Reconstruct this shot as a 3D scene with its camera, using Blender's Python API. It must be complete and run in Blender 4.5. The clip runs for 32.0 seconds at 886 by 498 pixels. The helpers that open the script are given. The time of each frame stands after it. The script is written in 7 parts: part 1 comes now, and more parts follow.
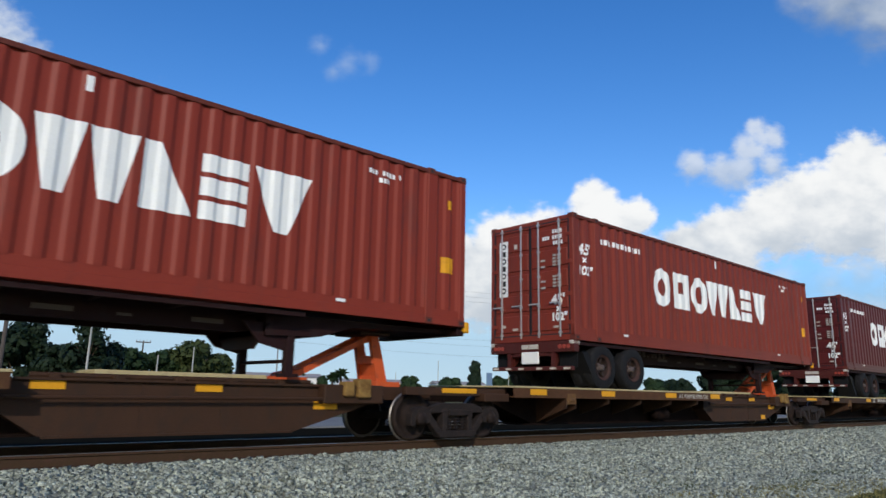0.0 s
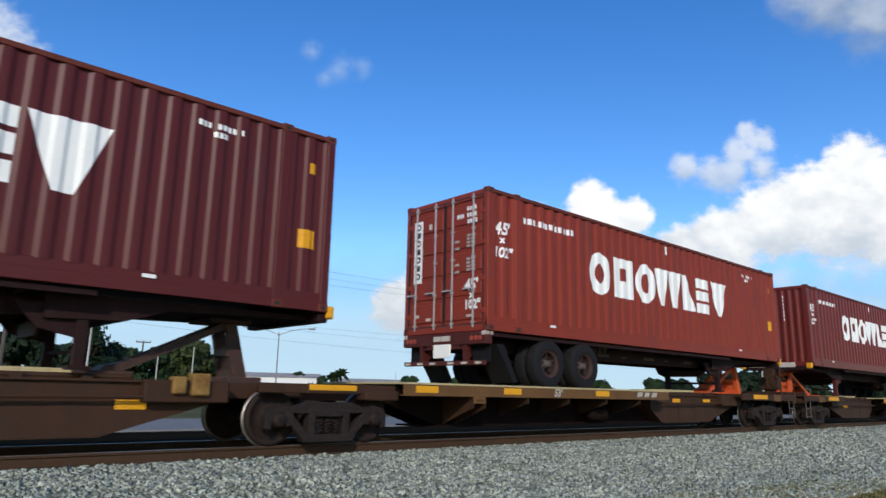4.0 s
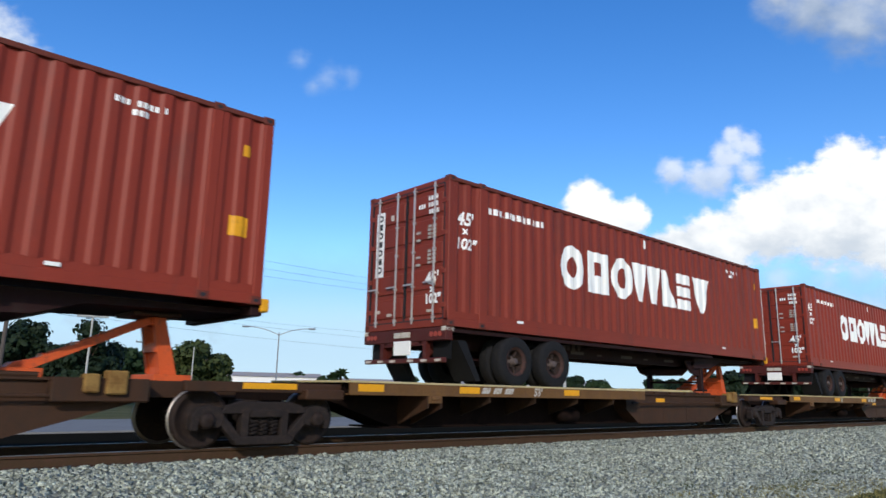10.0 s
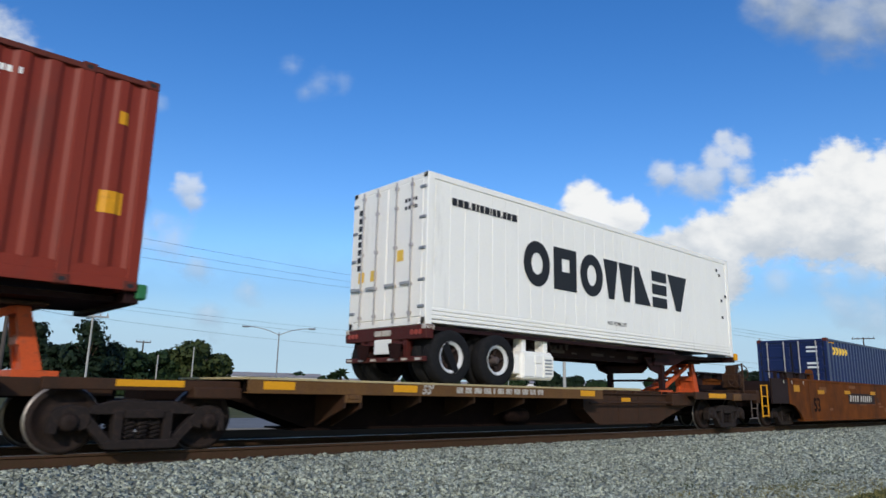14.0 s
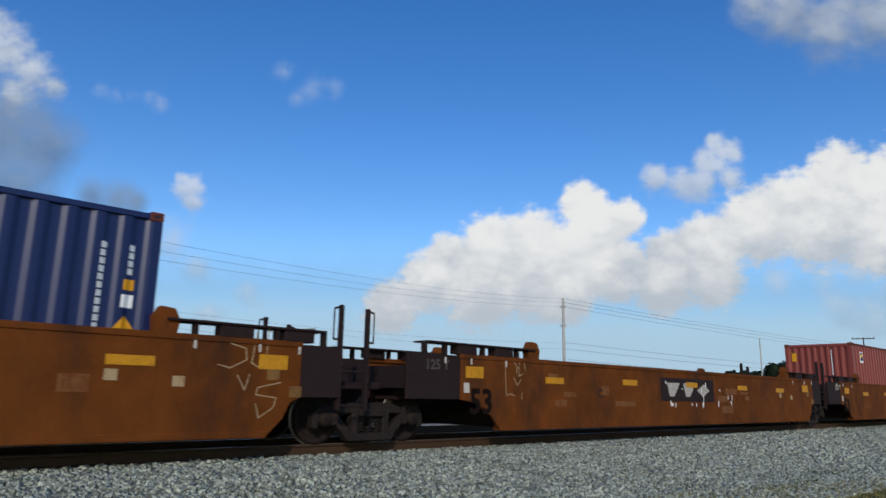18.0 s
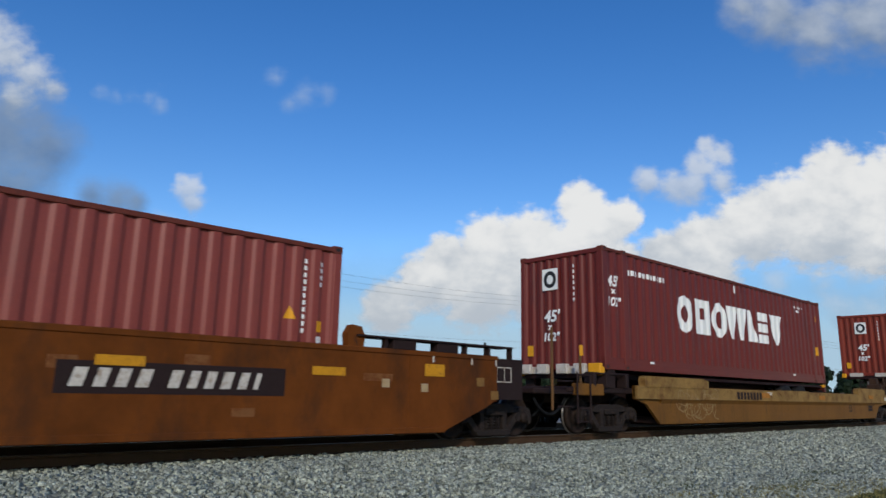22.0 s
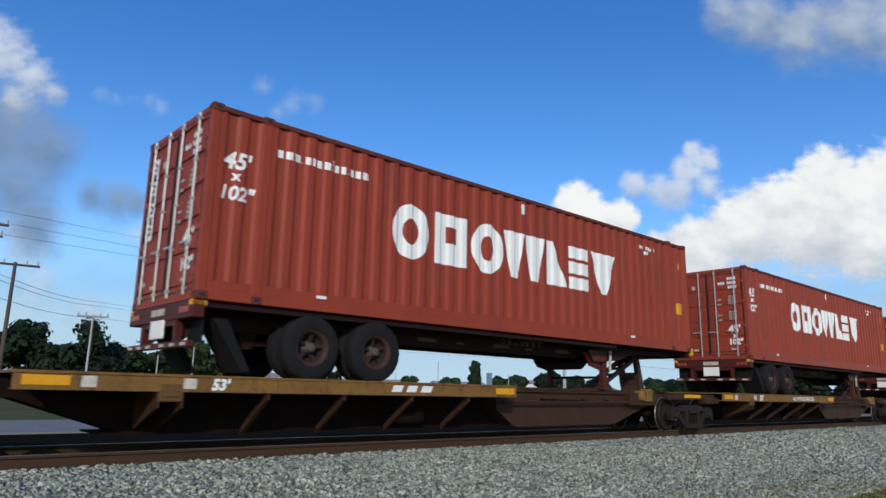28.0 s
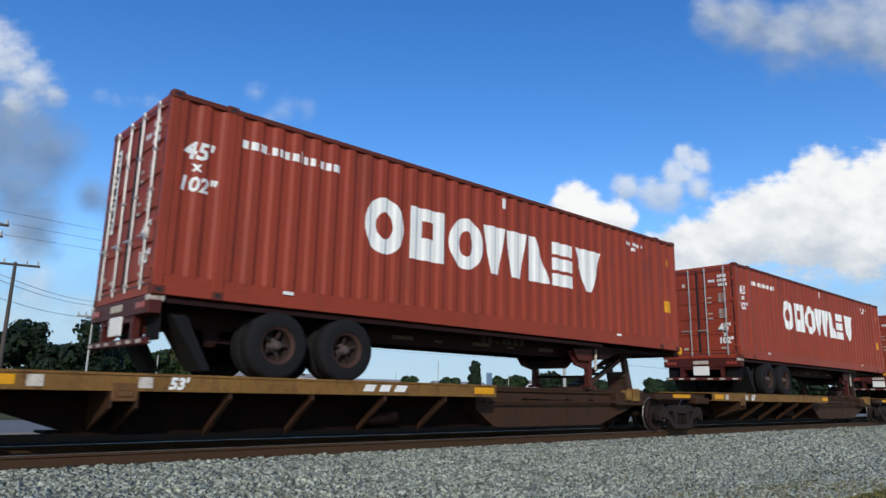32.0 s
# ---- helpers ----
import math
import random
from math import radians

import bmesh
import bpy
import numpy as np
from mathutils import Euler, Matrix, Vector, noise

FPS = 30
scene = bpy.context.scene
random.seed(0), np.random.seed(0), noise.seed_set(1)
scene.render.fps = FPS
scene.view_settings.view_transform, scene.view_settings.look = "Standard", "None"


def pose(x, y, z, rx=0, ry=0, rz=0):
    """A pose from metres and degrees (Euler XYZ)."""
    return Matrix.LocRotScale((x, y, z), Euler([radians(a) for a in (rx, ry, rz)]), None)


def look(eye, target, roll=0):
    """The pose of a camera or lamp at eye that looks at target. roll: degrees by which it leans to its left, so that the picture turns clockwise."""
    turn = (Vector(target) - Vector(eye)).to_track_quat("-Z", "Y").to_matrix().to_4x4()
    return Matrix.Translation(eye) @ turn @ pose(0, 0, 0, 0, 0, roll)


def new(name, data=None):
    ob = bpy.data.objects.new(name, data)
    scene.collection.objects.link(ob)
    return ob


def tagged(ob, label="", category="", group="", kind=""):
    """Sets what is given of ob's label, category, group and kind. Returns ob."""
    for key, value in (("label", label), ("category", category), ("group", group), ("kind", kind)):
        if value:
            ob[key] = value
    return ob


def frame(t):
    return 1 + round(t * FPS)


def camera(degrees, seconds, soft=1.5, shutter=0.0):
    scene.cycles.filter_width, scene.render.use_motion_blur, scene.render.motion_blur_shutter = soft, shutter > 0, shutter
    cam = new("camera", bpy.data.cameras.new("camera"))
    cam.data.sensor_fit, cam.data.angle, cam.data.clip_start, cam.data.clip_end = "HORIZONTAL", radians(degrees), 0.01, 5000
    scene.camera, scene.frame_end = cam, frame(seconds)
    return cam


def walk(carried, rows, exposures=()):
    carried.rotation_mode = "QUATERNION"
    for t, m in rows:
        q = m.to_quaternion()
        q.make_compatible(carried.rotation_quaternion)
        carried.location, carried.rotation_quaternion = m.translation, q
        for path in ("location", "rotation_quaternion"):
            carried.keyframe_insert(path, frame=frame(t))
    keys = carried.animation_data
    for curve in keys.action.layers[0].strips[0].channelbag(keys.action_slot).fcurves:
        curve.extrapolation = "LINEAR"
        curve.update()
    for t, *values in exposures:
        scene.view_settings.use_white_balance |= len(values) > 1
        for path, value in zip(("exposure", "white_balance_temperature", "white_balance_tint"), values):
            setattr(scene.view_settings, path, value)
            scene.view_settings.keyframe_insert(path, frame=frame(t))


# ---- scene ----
# The camera stands still beside the track. Track along x, near rail side towards -y, z = 0 on the rail heads.
EYE = Vector((0.0, -10.574, 0.832))
VIEW = pose(EYE.x, EYE.y, EYE.z, 90 + 12.06, -1.10, -42.27)
cam = camera(66.3, 32.0, soft=1.5, shutter=0.12)
walk(cam, [(0.0, VIEW), (32.0, VIEW)], exposures=[(0.0, -0.04), (3.0, 0.04), (6.0, 0.22), (9.0, 0.22), (13.0, 0.18), (14.0, -0.08), (17.0, -0.40), (18.0, -0.24), (20.0, -0.35), (22.0, -0.27), (23.0, -0.28), (24.0, -0.12), (25.0, -0.15), (28.0, -0.06), (32.0, -0.02)])

# ---- light: late sun behind the camera, clear sky ----
SUN_TO = Vector((-0.68, -0.75, 0.47)).normalized()
sun = new("sun", bpy.data.lights.new("sun", "SUN"))
sun.data.energy, sun.data.angle, sun.data.color = 2.6, radians(0.53), (1.0, 0.93, 0.84)
sun.matrix_world = look((0, 0, 60), Vector((0, 0, 60)) - SUN_TO)
world = bpy.data.worlds.new("world")
scene.world = world
world.use_nodes = True
wn = world.node_tree
sky = wn.nodes.new("ShaderNodeTexSky")
sky.sky_type, sky.sun_disc = "NISHITA", False
sky.sun_elevation = math.asin(SUN_TO.z)
sky.sun_rotation = math.atan2(SUN_TO.x, SUN_TO.y)
sky.air_density, sky.dust_density, sky.ozone_density = 1.0, 0.3, 2.0
wn.nodes["Background"].inputs["Strength"].default_value = 0.175
vivid = wn.nodes.new("ShaderNodeHueSaturation")
vivid.inputs["Hue"].default_value, vivid.inputs["Saturation"].default_value = 0.512, 1.37
wn.links.new(sky.outputs[0], vivid.inputs["Color"])
wn.links.new(vivid.outputs[0], wn.nodes["Background"].inputs["Color"])


# ---- train's way: metres rolled after t seconds ----
def rolled(t):
    q = t / 16
    return sum(c * q ** (i + 1) for i, c in enumerate(SROLL))


SROLL = (151.4126, -4.0874, 1.7371, 0.0173, -0.3825, 0.0813)
TRAIN = []


# ---- materials ----
def node(nt, kind, **ins):
    n = nt.nodes.new(kind)
    for k, v in ins.items():
        n.inputs[k.replace("_", " ")].default_value = v
    return n


def paint(name, col, rough=0.5, metal=0.0, var=0.12, stain=None, amount=0.35, size=1.2, grain=40.0, bump=0.15, streak=1.0, spec=0.2):
    """A worn surface: two scales of tone, stains in a second colour (streaked along z when streak > 1), fine relief."""
    m = bpy.data.materials.new(name)
    m.use_nodes = True
    nt = m.node_tree
    b = nt.nodes["Principled BSDF"]
    co = nt.nodes.new("ShaderNodeTexCoord")
    info = nt.nodes.new("ShaderNodeObjectInfo")
    mp = nt.nodes.new("ShaderNodeMapping")
    mp.inputs["Scale"].default_value = (1, 1, 1 / streak)
    nt.links.new(co.outputs["Object"], mp.inputs["Vector"])
    big = node(nt, "ShaderNodeTexNoise", Scale=size, Detail=6.0, Roughness=0.65)
    fine = node(nt, "ShaderNodeTexNoise", Scale=grain, Detail=3.0, Roughness=0.6)
    nt.links.new(mp.outputs[0], big.inputs["Vector"])
    nt.links.new(co.outputs["Object"], fine.inputs["Vector"])
    tone = node(nt, "ShaderNodeMapRange")
    tone.inputs["From Min"].default_value, tone.inputs["From Max"].default_value = 0.3, 0.7
    tone.inputs["To Min"].default_value, tone.inputs["To Max"].default_value = 1 - var, 1 + var
    add = node(nt, "ShaderNodeMath")
    add.operation = "ADD"
    half = node(nt, "ShaderNodeMath")
    half.operation = "MULTIPLY"
    half.inputs[1].default_value = 0.5
    nt.links.new(big.outputs["Fac"], add.inputs[0])
    nt.links.new(fine.outputs["Fac"], add.inputs[1])
    nt.links.new(add.outputs[0], half.inputs[0])
    nt.links.new(half.outputs[0], tone.inputs["Value"])
    hsv = node(nt, "ShaderNodeHueSaturation")
    hsv.inputs["Color"].default_value = (*col, 1)
    nt.links.new(tone.outputs[0], hsv.inputs["Value"])
    out = hsv.outputs[0]
    if stain:
        sn = node(nt, "ShaderNodeTexNoise", Scale=size * 2.3, Detail=8.0, Roughness=0.7)
        nt.links.new(mp.outputs[0], sn.inputs["Vector"])
        ra = node(nt, "ShaderNodeMapRange")
        ra.inputs["From Min"].default_value, ra.inputs["From Max"].default_value = 0.62 - 0.25 * amount, 0.78 - 0.2 * amount
        ra.inputs["To Max"].default_value = min(1.0, 0.4 + amount)
        mx = nt.nodes.new("ShaderNodeMixRGB")
        mx.inputs["Color2"].default_value = (*stain, 1)
        nt.links.new(sn.outputs["Fac"], ra.inputs["Value"])
        nt.links.new(ra.outputs[0], mx.inputs["Fac"])
        nt.links.new(out, mx.inputs["Color1"])
        out = mx.outputs[0]
    nt.links.new(out, b.inputs["Base Color"])
    b.inputs["Roughness"].default_value, b.inputs["Metallic"].default_value = rough, metal
    b.inputs["Specular IOR Level"].default_value = spec
    if bump:
        bp = node(nt, "ShaderNodeBump", Strength=bump, Distance=0.01)
        nt.links.new(fine.outputs["Fac"], bp.inputs["Height"])
        nt.links.new(bp.outputs[0], b.inputs["Normal"])
    return m


RUST = (0.11, 0.045, 0.022)
M = {
    "red": paint("container_red", (0.208, 0.030, 0.0165), 0.5, spec=0.18, var=0.10, stain=(0.125, 0.032, 0.022), amount=0.3, size=0.8, streak=5, bump=0.05),
    "brick": paint("container_brick_red", (0.182, 0.029, 0.0165), 0.5, spec=0.18, var=0.10, stain=(0.10, 0.025, 0.018), amount=0.32, size=0.8, streak=5, bump=0.05),
    "wellred": paint("container_bleached_red", (0.212, 0.042, 0.031), 0.45, spec=0.3, var=0.16, stain=(0.15, 0.04, 0.03), amount=0.3, size=0.8, streak=5, bump=0.05),
    "faded": paint("container_faded_red", (0.262, 0.044, 0.0235), 0.5, spec=0.15, var=0.16, stain=(0.15, 0.04, 0.026), amount=0.3, size=0.8, streak=5, bump=0.05),
    # grimy castings; on the top rails it also paints their shadow line
    "castdark": paint("casting_grimy_rail_shade", (0.115, 0.026, 0.017), 0.7, var=0.3, stain=(0.05, 0.02, 0.015), amount=0.4, size=7),
    "maroon": paint("container_maroon", (0.128, 0.018, 0.0135), 0.45, spec=0.22, var=0.12, stain=(0.07, 0.018, 0.018), amount=0.3, size=0.8, streak=5, bump=0.05),
    "dark": paint("container_dark_maroon", (0.080, 0.0115, 0.0105), 0.45, spec=0.25, var=0.12, stain=(0.07, 0.03, 0.03), amount=0.15, size=0.8, streak=5, bump=0.05),
    "blue": paint("container_blue", (0.004, 0.012, 0.070), 0.40, spec=0.45, var=0.12, size=0.8, streak=5, bump=0.05),
    "reefer": paint("reefer_white", (0.86, 0.84, 0.77), 0.45, var=0.05, stain=(0.45, 0.42, 0.36), amount=0.04, size=1.0, streak=6, bump=0.03),
    "white": paint("lettering_white", (0.78, 0.78, 0.74), 0.6, var=0.06, stain=(0.5, 0.42, 0.36), amount=0.05, size=2, bump=0.03),
    "stencil": paint("stencil_worn_white", (0.42, 0.39, 0.34), 0.7, var=0.25, stain=(0.14, 0.08, 0.04), amount=0.55, size=9, bump=0.03),
    "rustpatch": paint("rust_orange_patch", (0.33, 0.13, 0.02), 0.8, var=0.3, stain=(0.2, 0.09, 0.02), amount=0.5, size=5, bump=0.03),
    "worn": paint("worn_white", (0.50, 0.46, 0.40), 0.7, var=0.2, stain=(0.22, 0.14, 0.08), amount=0.45, size=5, bump=0.03),
    "black": paint("lettering_black", (0.02, 0.02, 0.022), 0.5, var=0.1, bump=0.03),
    "yellowtext": paint("lettering_yellow", (0.78, 0.5, 0.08), 0.5, var=0.1, bump=0.03),
    "yellow": paint("reflector_yellow", (0.66, 0.30, 0.012), 0.5, var=0.12, stain=(0.30, 0.14, 0.02), amount=0.2, size=4, bump=0.02),
    "galv": paint("galvanised_bar", (0.48, 0.44, 0.41), 0.4, 0.6, var=0.15, stain=RUST, amount=0.15, size=4, bump=0.1),
    "chassis": paint("chassis_maroon", (0.018, 0.006, 0.006), 0.7, var=0.25, stain=(0.02, 0.013, 0.012), amount=0.4, size=2, spec=0.15),
    "chassisred": paint("chassis_red", (0.068, 0.013, 0.010), 0.55, var=0.2, stain=(0.06, 0.025, 0.02), amount=0.4, size=3),
    "tyre": paint("tyre_rubber", (0.010, 0.010, 0.011), 0.9, var=0.25, stain=(0.03, 0.027, 0.024), amount=0.3, size=5, grain=60),
    "rimred": paint("rim_grimy", (0.040, 0.022, 0.018), 0.7, var=0.3, stain=(0.07, 0.025, 0.016), amount=0.6, size=9),
    "rimdisc": paint("rim_disc_dark", (0.022, 0.015, 0.013), 0.8, var=0.3, stain=(0.05, 0.025, 0.018), amount=0.5, size=9),
    "rimwhite": paint("rim_white", (0.6, 0.6, 0.58), 0.5, var=0.15, stain=(0.3, 0.25, 0.2), amount=0.2, size=9),
    "hub": paint("hub_grey", (0.085, 0.065, 0.058), 0.65, 0.2, var=0.2, size=20),
    "orange": paint("hitch_orange", (0.52, 0.085, 0.022), 0.55, var=0.15, stain=(0.12, 0.05, 0.035), amount=0.35, size=5),
    "hitchdark": paint("hitch_dark", (0.05, 0.028, 0.022), 0.6, var=0.2, stain=RUST, amount=0.4, size=5),
    "spine": paint("car_brown", (0.044, 0.020, 0.010), 0.7, var=0.25, stain=(0.028, 0.017, 0.011), amount=0.5, size=1.6, streak=2, spec=0.2),
    "deckedge": paint("deck_edge_ochre", (0.122, 0.060, 0.020), 0.65, var=0.3, stain=(0.10, 0.05, 0.028), amount=0.5, size=2.5, streak=2),
    # deep shade below the decks is put into this near-black
    "grime": paint("underframe_shade_black", (0.010, 0.006, 0.005), 0.9, var=0.3, stain=(0.018, 0.010, 0.007), amount=0.4, size=2, spec=0.05),
    "tan": paint("ochre_worn_pale", (0.225, 0.130, 0.038), 0.75, var=0.4, stain=(0.12, 0.055, 0.014), amount=0.6, size=1.3, streak=1),
    "gold": paint("deck_edge_yellow", (0.185, 0.095, 0.026), 0.65, var=0.35, stain=(0.075, 0.035, 0.015), amount=0.5, size=2.5, streak=2),
    "decktop": paint("deck_top", (0.42, 0.34, 0.18), 0.8, var=0.15, stain=(0.2, 0.15, 0.1), amount=0.3, size=3),
    "well": paint("well_car_rust_brown", (0.122, 0.035, 0.006), 0.8, var=0.36, stain=(0.050, 0.019, 0.008), amount=0.55, size=0.4, streak=2.2, spec=0.1, grain=2.5, bump=0.03),
    "welldark": paint("well_car_dark", (0.019, 0.0095, 0.0085), 0.75, var=0.25, stain=(0.02, 0.012, 0.01), amount=0.4, size=2, spec=0.2),
    "fec": paint("ochre_car", (0.150, 0.064, 0.010), 0.7, var=0.3, stain=(0.07, 0.03, 0.010), amount=0.35, size=0.9, streak=3),
    "lamplens": paint("lamp_lens_red", (0.30, 0.05, 0.035), 0.3, var=0.1, size=9, bump=0),
    "green": paint("lock_green", (0.03, 0.15, 0.06), 0.5, var=0.15, size=6),
    "railgrey": paint("handrail_grey", (0.12, 0.10, 0.09), 0.6, 0.2, var=0.2, stain=RUST, amount=0.4, size=6),
    # the train's shadow on the track bed is put into this near-black
    "bedshade": paint("ballast_bed_shadow", (0.013, 0.012, 0.009), 0.95, var=0.3, stain=(0.010, 0.010, 0.007), amount=0.5, size=0.8, grain=12, spec=0.0),
    "patch": paint("faded_patch", (0.165, 0.066, 0.02), 0.7, var=0.25, stain=(0.12, 0.033, 0.005), amount=0.7, size=3),
    "dullyellow": paint("reflector_dull", (0.50, 0.225, 0.010), 0.6, var=0.2, stain=(0.24, 0.11, 0.02), amount=0.35, size=5, bump=0.02),
    "gusset": paint("gusset_brown", (0.030, 0.017, 0.010), 0.8, var=0.3, stain=(0.05, 0.028, 0.012), amount=0.3, size=3, spec=0.1),
    "rustedge": paint("deck_edge_rusty", (0.072, 0.031, 0.013), 0.7, var=0.3, stain=(0.14, 0.07, 0.02), amount=0.3, size=2.5, streak=2),
    "chalk": paint("ochre_scrawl", (0.27, 0.185, 0.085), 0.75, var=0.3, stain=(0.16, 0.08, 0.025), amount=0.6, size=3),
    "scrawl": paint("scrawl_paint", (0.36, 0.26, 0.14), 0.7, var=0.2, stain=(0.25, 0.14, 0.05), amount=0.5, size=4),
    "bogie": paint("bogie_iron", (0.015, 0.0105, 0.009), 0.85, 0.0, var=0.3, stain=(0.042, 0.025, 0.018), amount=0.45, size=6, spec=0.25),
    "wheel": paint("wheel_steel", (0.019, 0.012, 0.0095), 0.75, 0.1, var=0.25, stain=(0.042, 0.024, 0.016), amount=0.4, size=6),
    "tread": paint("wheel_tread", (0.26, 0.235, 0.215), 0.4, 0.8, var=0.08, size=10, bump=0.02),
    "rail": paint("rail_rust", (0.050, 0.027, 0.013), 0.8, var=0.2, stain=(0.07, 0.03, 0.02), amount=0.4, size=4),
    "railhead": paint("rail_head", (0.22, 0.20, 0.185), 0.42, 0.7, var=0.1, size=8, bump=0.02),
    "tie": paint("tie_wood", (0.085, 0.06, 0.045), 0.9, var=0.3, size=6),
    "rubber": paint("black_rubber", (0.007, 0.007, 0.008), 0.8, var=0.2, size=6),
    "concrete": paint("concrete_pole", (0.38, 0.37, 0.34), 0.8, var=0.1, size=2),
    "polewood": paint("pole_wood", (0.085, 0.07, 0.06), 0.9, var=0.2, size=3, streak=6),
    "wire": paint("wire_dark", (0.09, 0.095, 0.11), 0.6),
    "lampgrey": paint("lamp_grey", (0.28, 0.29, 0.30), 0.5, 0.5),
    "bark": paint("bark", (0.09, 0.065, 0.045), 0.9, var=0.3, size=5),
    "build": paint("far_wall_white", (0.72, 0.71, 0.68), 0.8, var=0.08, size=0.5),
    "roofmat": paint("far_roof", (0.30, 0.27, 0.25), 0.8, var=0.1, size=0.5),
    "grassdry": paint("grass_dry", (0.20, 0.175, 0.06), 0.9, var=0.35, size=3, bump=0),
    "grassgreen": paint("grass_green", (0.065, 0.08, 0.03), 0.9, var=0.3, size=3, bump=0),
    "road": paint("road_asphalt", (0.22, 0.22, 0.21), 0.9, var=0.12, stain=(0.12, 0.12, 0.12), amount=0.3, size=0.4, grain=30, spec=0.0),
}


# ---- mesh helpers ----
def link(name, bm_or_mesh, material, parent=None, label="", m=None):
    """One mesh object under parent."""
    if isinstance(bm_or_mesh, bmesh.types.BMesh):
        me = bpy.data.meshes.new(name)
        bm_or_mesh.to_mesh(me)
        bm_or_mesh.free()
        for k in (material if isinstance(material, (list, tuple)) else [material]):
            me.materials.append(M[k] if isinstance(k, str) else k)
    else:
        me = bm_or_mesh
    ob = new(name, me)
    ob.parent = parent
    if m is not None:
        ob.matrix_basis = m
    if label:
        tagged(ob, label)
    return ob


part = link


def box(bm, x0, x1, y0, y1, z0, z1, bev=0.0, mi=0):
    r = bmesh.ops.create_cube(bm, size=1, matrix=Matrix.Translation(((x0 + x1) / 2, (y0 + y1) / 2, (z0 + z1) / 2)) @ Matrix.Diagonal((abs(x1 - x0), abs(y1 - y0), abs(z1 - z0), 1)))
    fs = {f for v in r["verts"] for f in v.link_faces}
    for f in fs:
        f.material_index = mi
    if bev:
        es = list({e for v in r["verts"] for e in v.link_edges})
        bmesh.ops.bevel(bm, geom=es, offset=bev, segments=1, affect="EDGES")
    return bm


def B(*a, **k):
    return box(bmesh.new(), *a, **k)


def rod(bm, a, b, r, n=8, r2=None):
    a, b = Vector(a), Vector(b)
    d = b - a
    bmesh.ops.create_cone(bm, cap_ends=True, segments=n, radius1=r, radius2=r if r2 is None else r2, depth=d.length,
                          matrix=Matrix.Translation((a + b) / 2) @ d.to_track_quat("Z", "Y").to_matrix().to_4x4())
    return bm


def slab(bm, pts, axis, lo, hi, mi=0):
    """A plate: outline pts in the plane across axis ('x', 'y' or 'z'), from lo to hi along it."""
    def at(p, q, w):
        return {"x": (w, p, q), "y": (p, w, q), "z": (p, q, w)}[axis]
    a = [bm.verts.new(at(p, q, lo)) for p, q in pts]
    b = [bm.verts.new(at(p, q, hi)) for p, q in pts]
    fs = [bm.faces.new(a), bm.faces.new(b[::-1])]
    for i in range(len(pts)):
        j = (i + 1) % len(pts)
        fs.append(bm.faces.new((a[j], a[i], b[i], b[j])))
    for f in fs:
        f.material_index = mi
    bmesh.ops.recalc_face_normals(bm, faces=fs)
    return bm


def lathe(bm, prof, n=24, axis="y", mi=0, caps=(True, True)):
    """Turned solid: prof is (radius, place along axis)."""
    rings = []
    for r, h in prof:
        ring = []
        for i in range(n):
            a = 2 * math.pi * i / n
            c, s = r * math.cos(a), r * math.sin(a)
            ring.append(bm.verts.new((c, h, s) if axis == "y" else (c, s, h)))
        rings.append(ring)
    for a, b in zip(rings, rings[1:]):
        for i in range(n):
            f = bm.faces.new((a[i], a[(i + 1) % n], b[(i + 1) % n], b[i]))
            f.smooth, f.material_index = True, mi
    for ring, cap in zip((rings[0], rings[-1]), caps):
        if cap:
            f = bm.faces.new(ring)
            f.material_index = mi
    return bm


def thing(name, x, y, z, label, category, group="", kind="", train=True):
    ob = new(name)
    ob.empty_display_size = 0.3
    ob.matrix_basis = pose(x, y, z)
    tagged(ob, label, category, group, kind)
    if train:
        TRAIN.append(ob)
    return ob


CACHE = {}


def shared(key, make):
    """The mesh made once under this key."""
    if key not in CACHE:
        CACHE[key] = make()
    return CACHE[key]


def mesh_of(name, bm, mats):
    me = bpy.data.meshes.new(name)
    bm.to_mesh(me)
    bm.free()
    for k in (mats if isinstance(mats, (list, tuple)) else [mats]):
        me.materials.append(M[k])
    return me


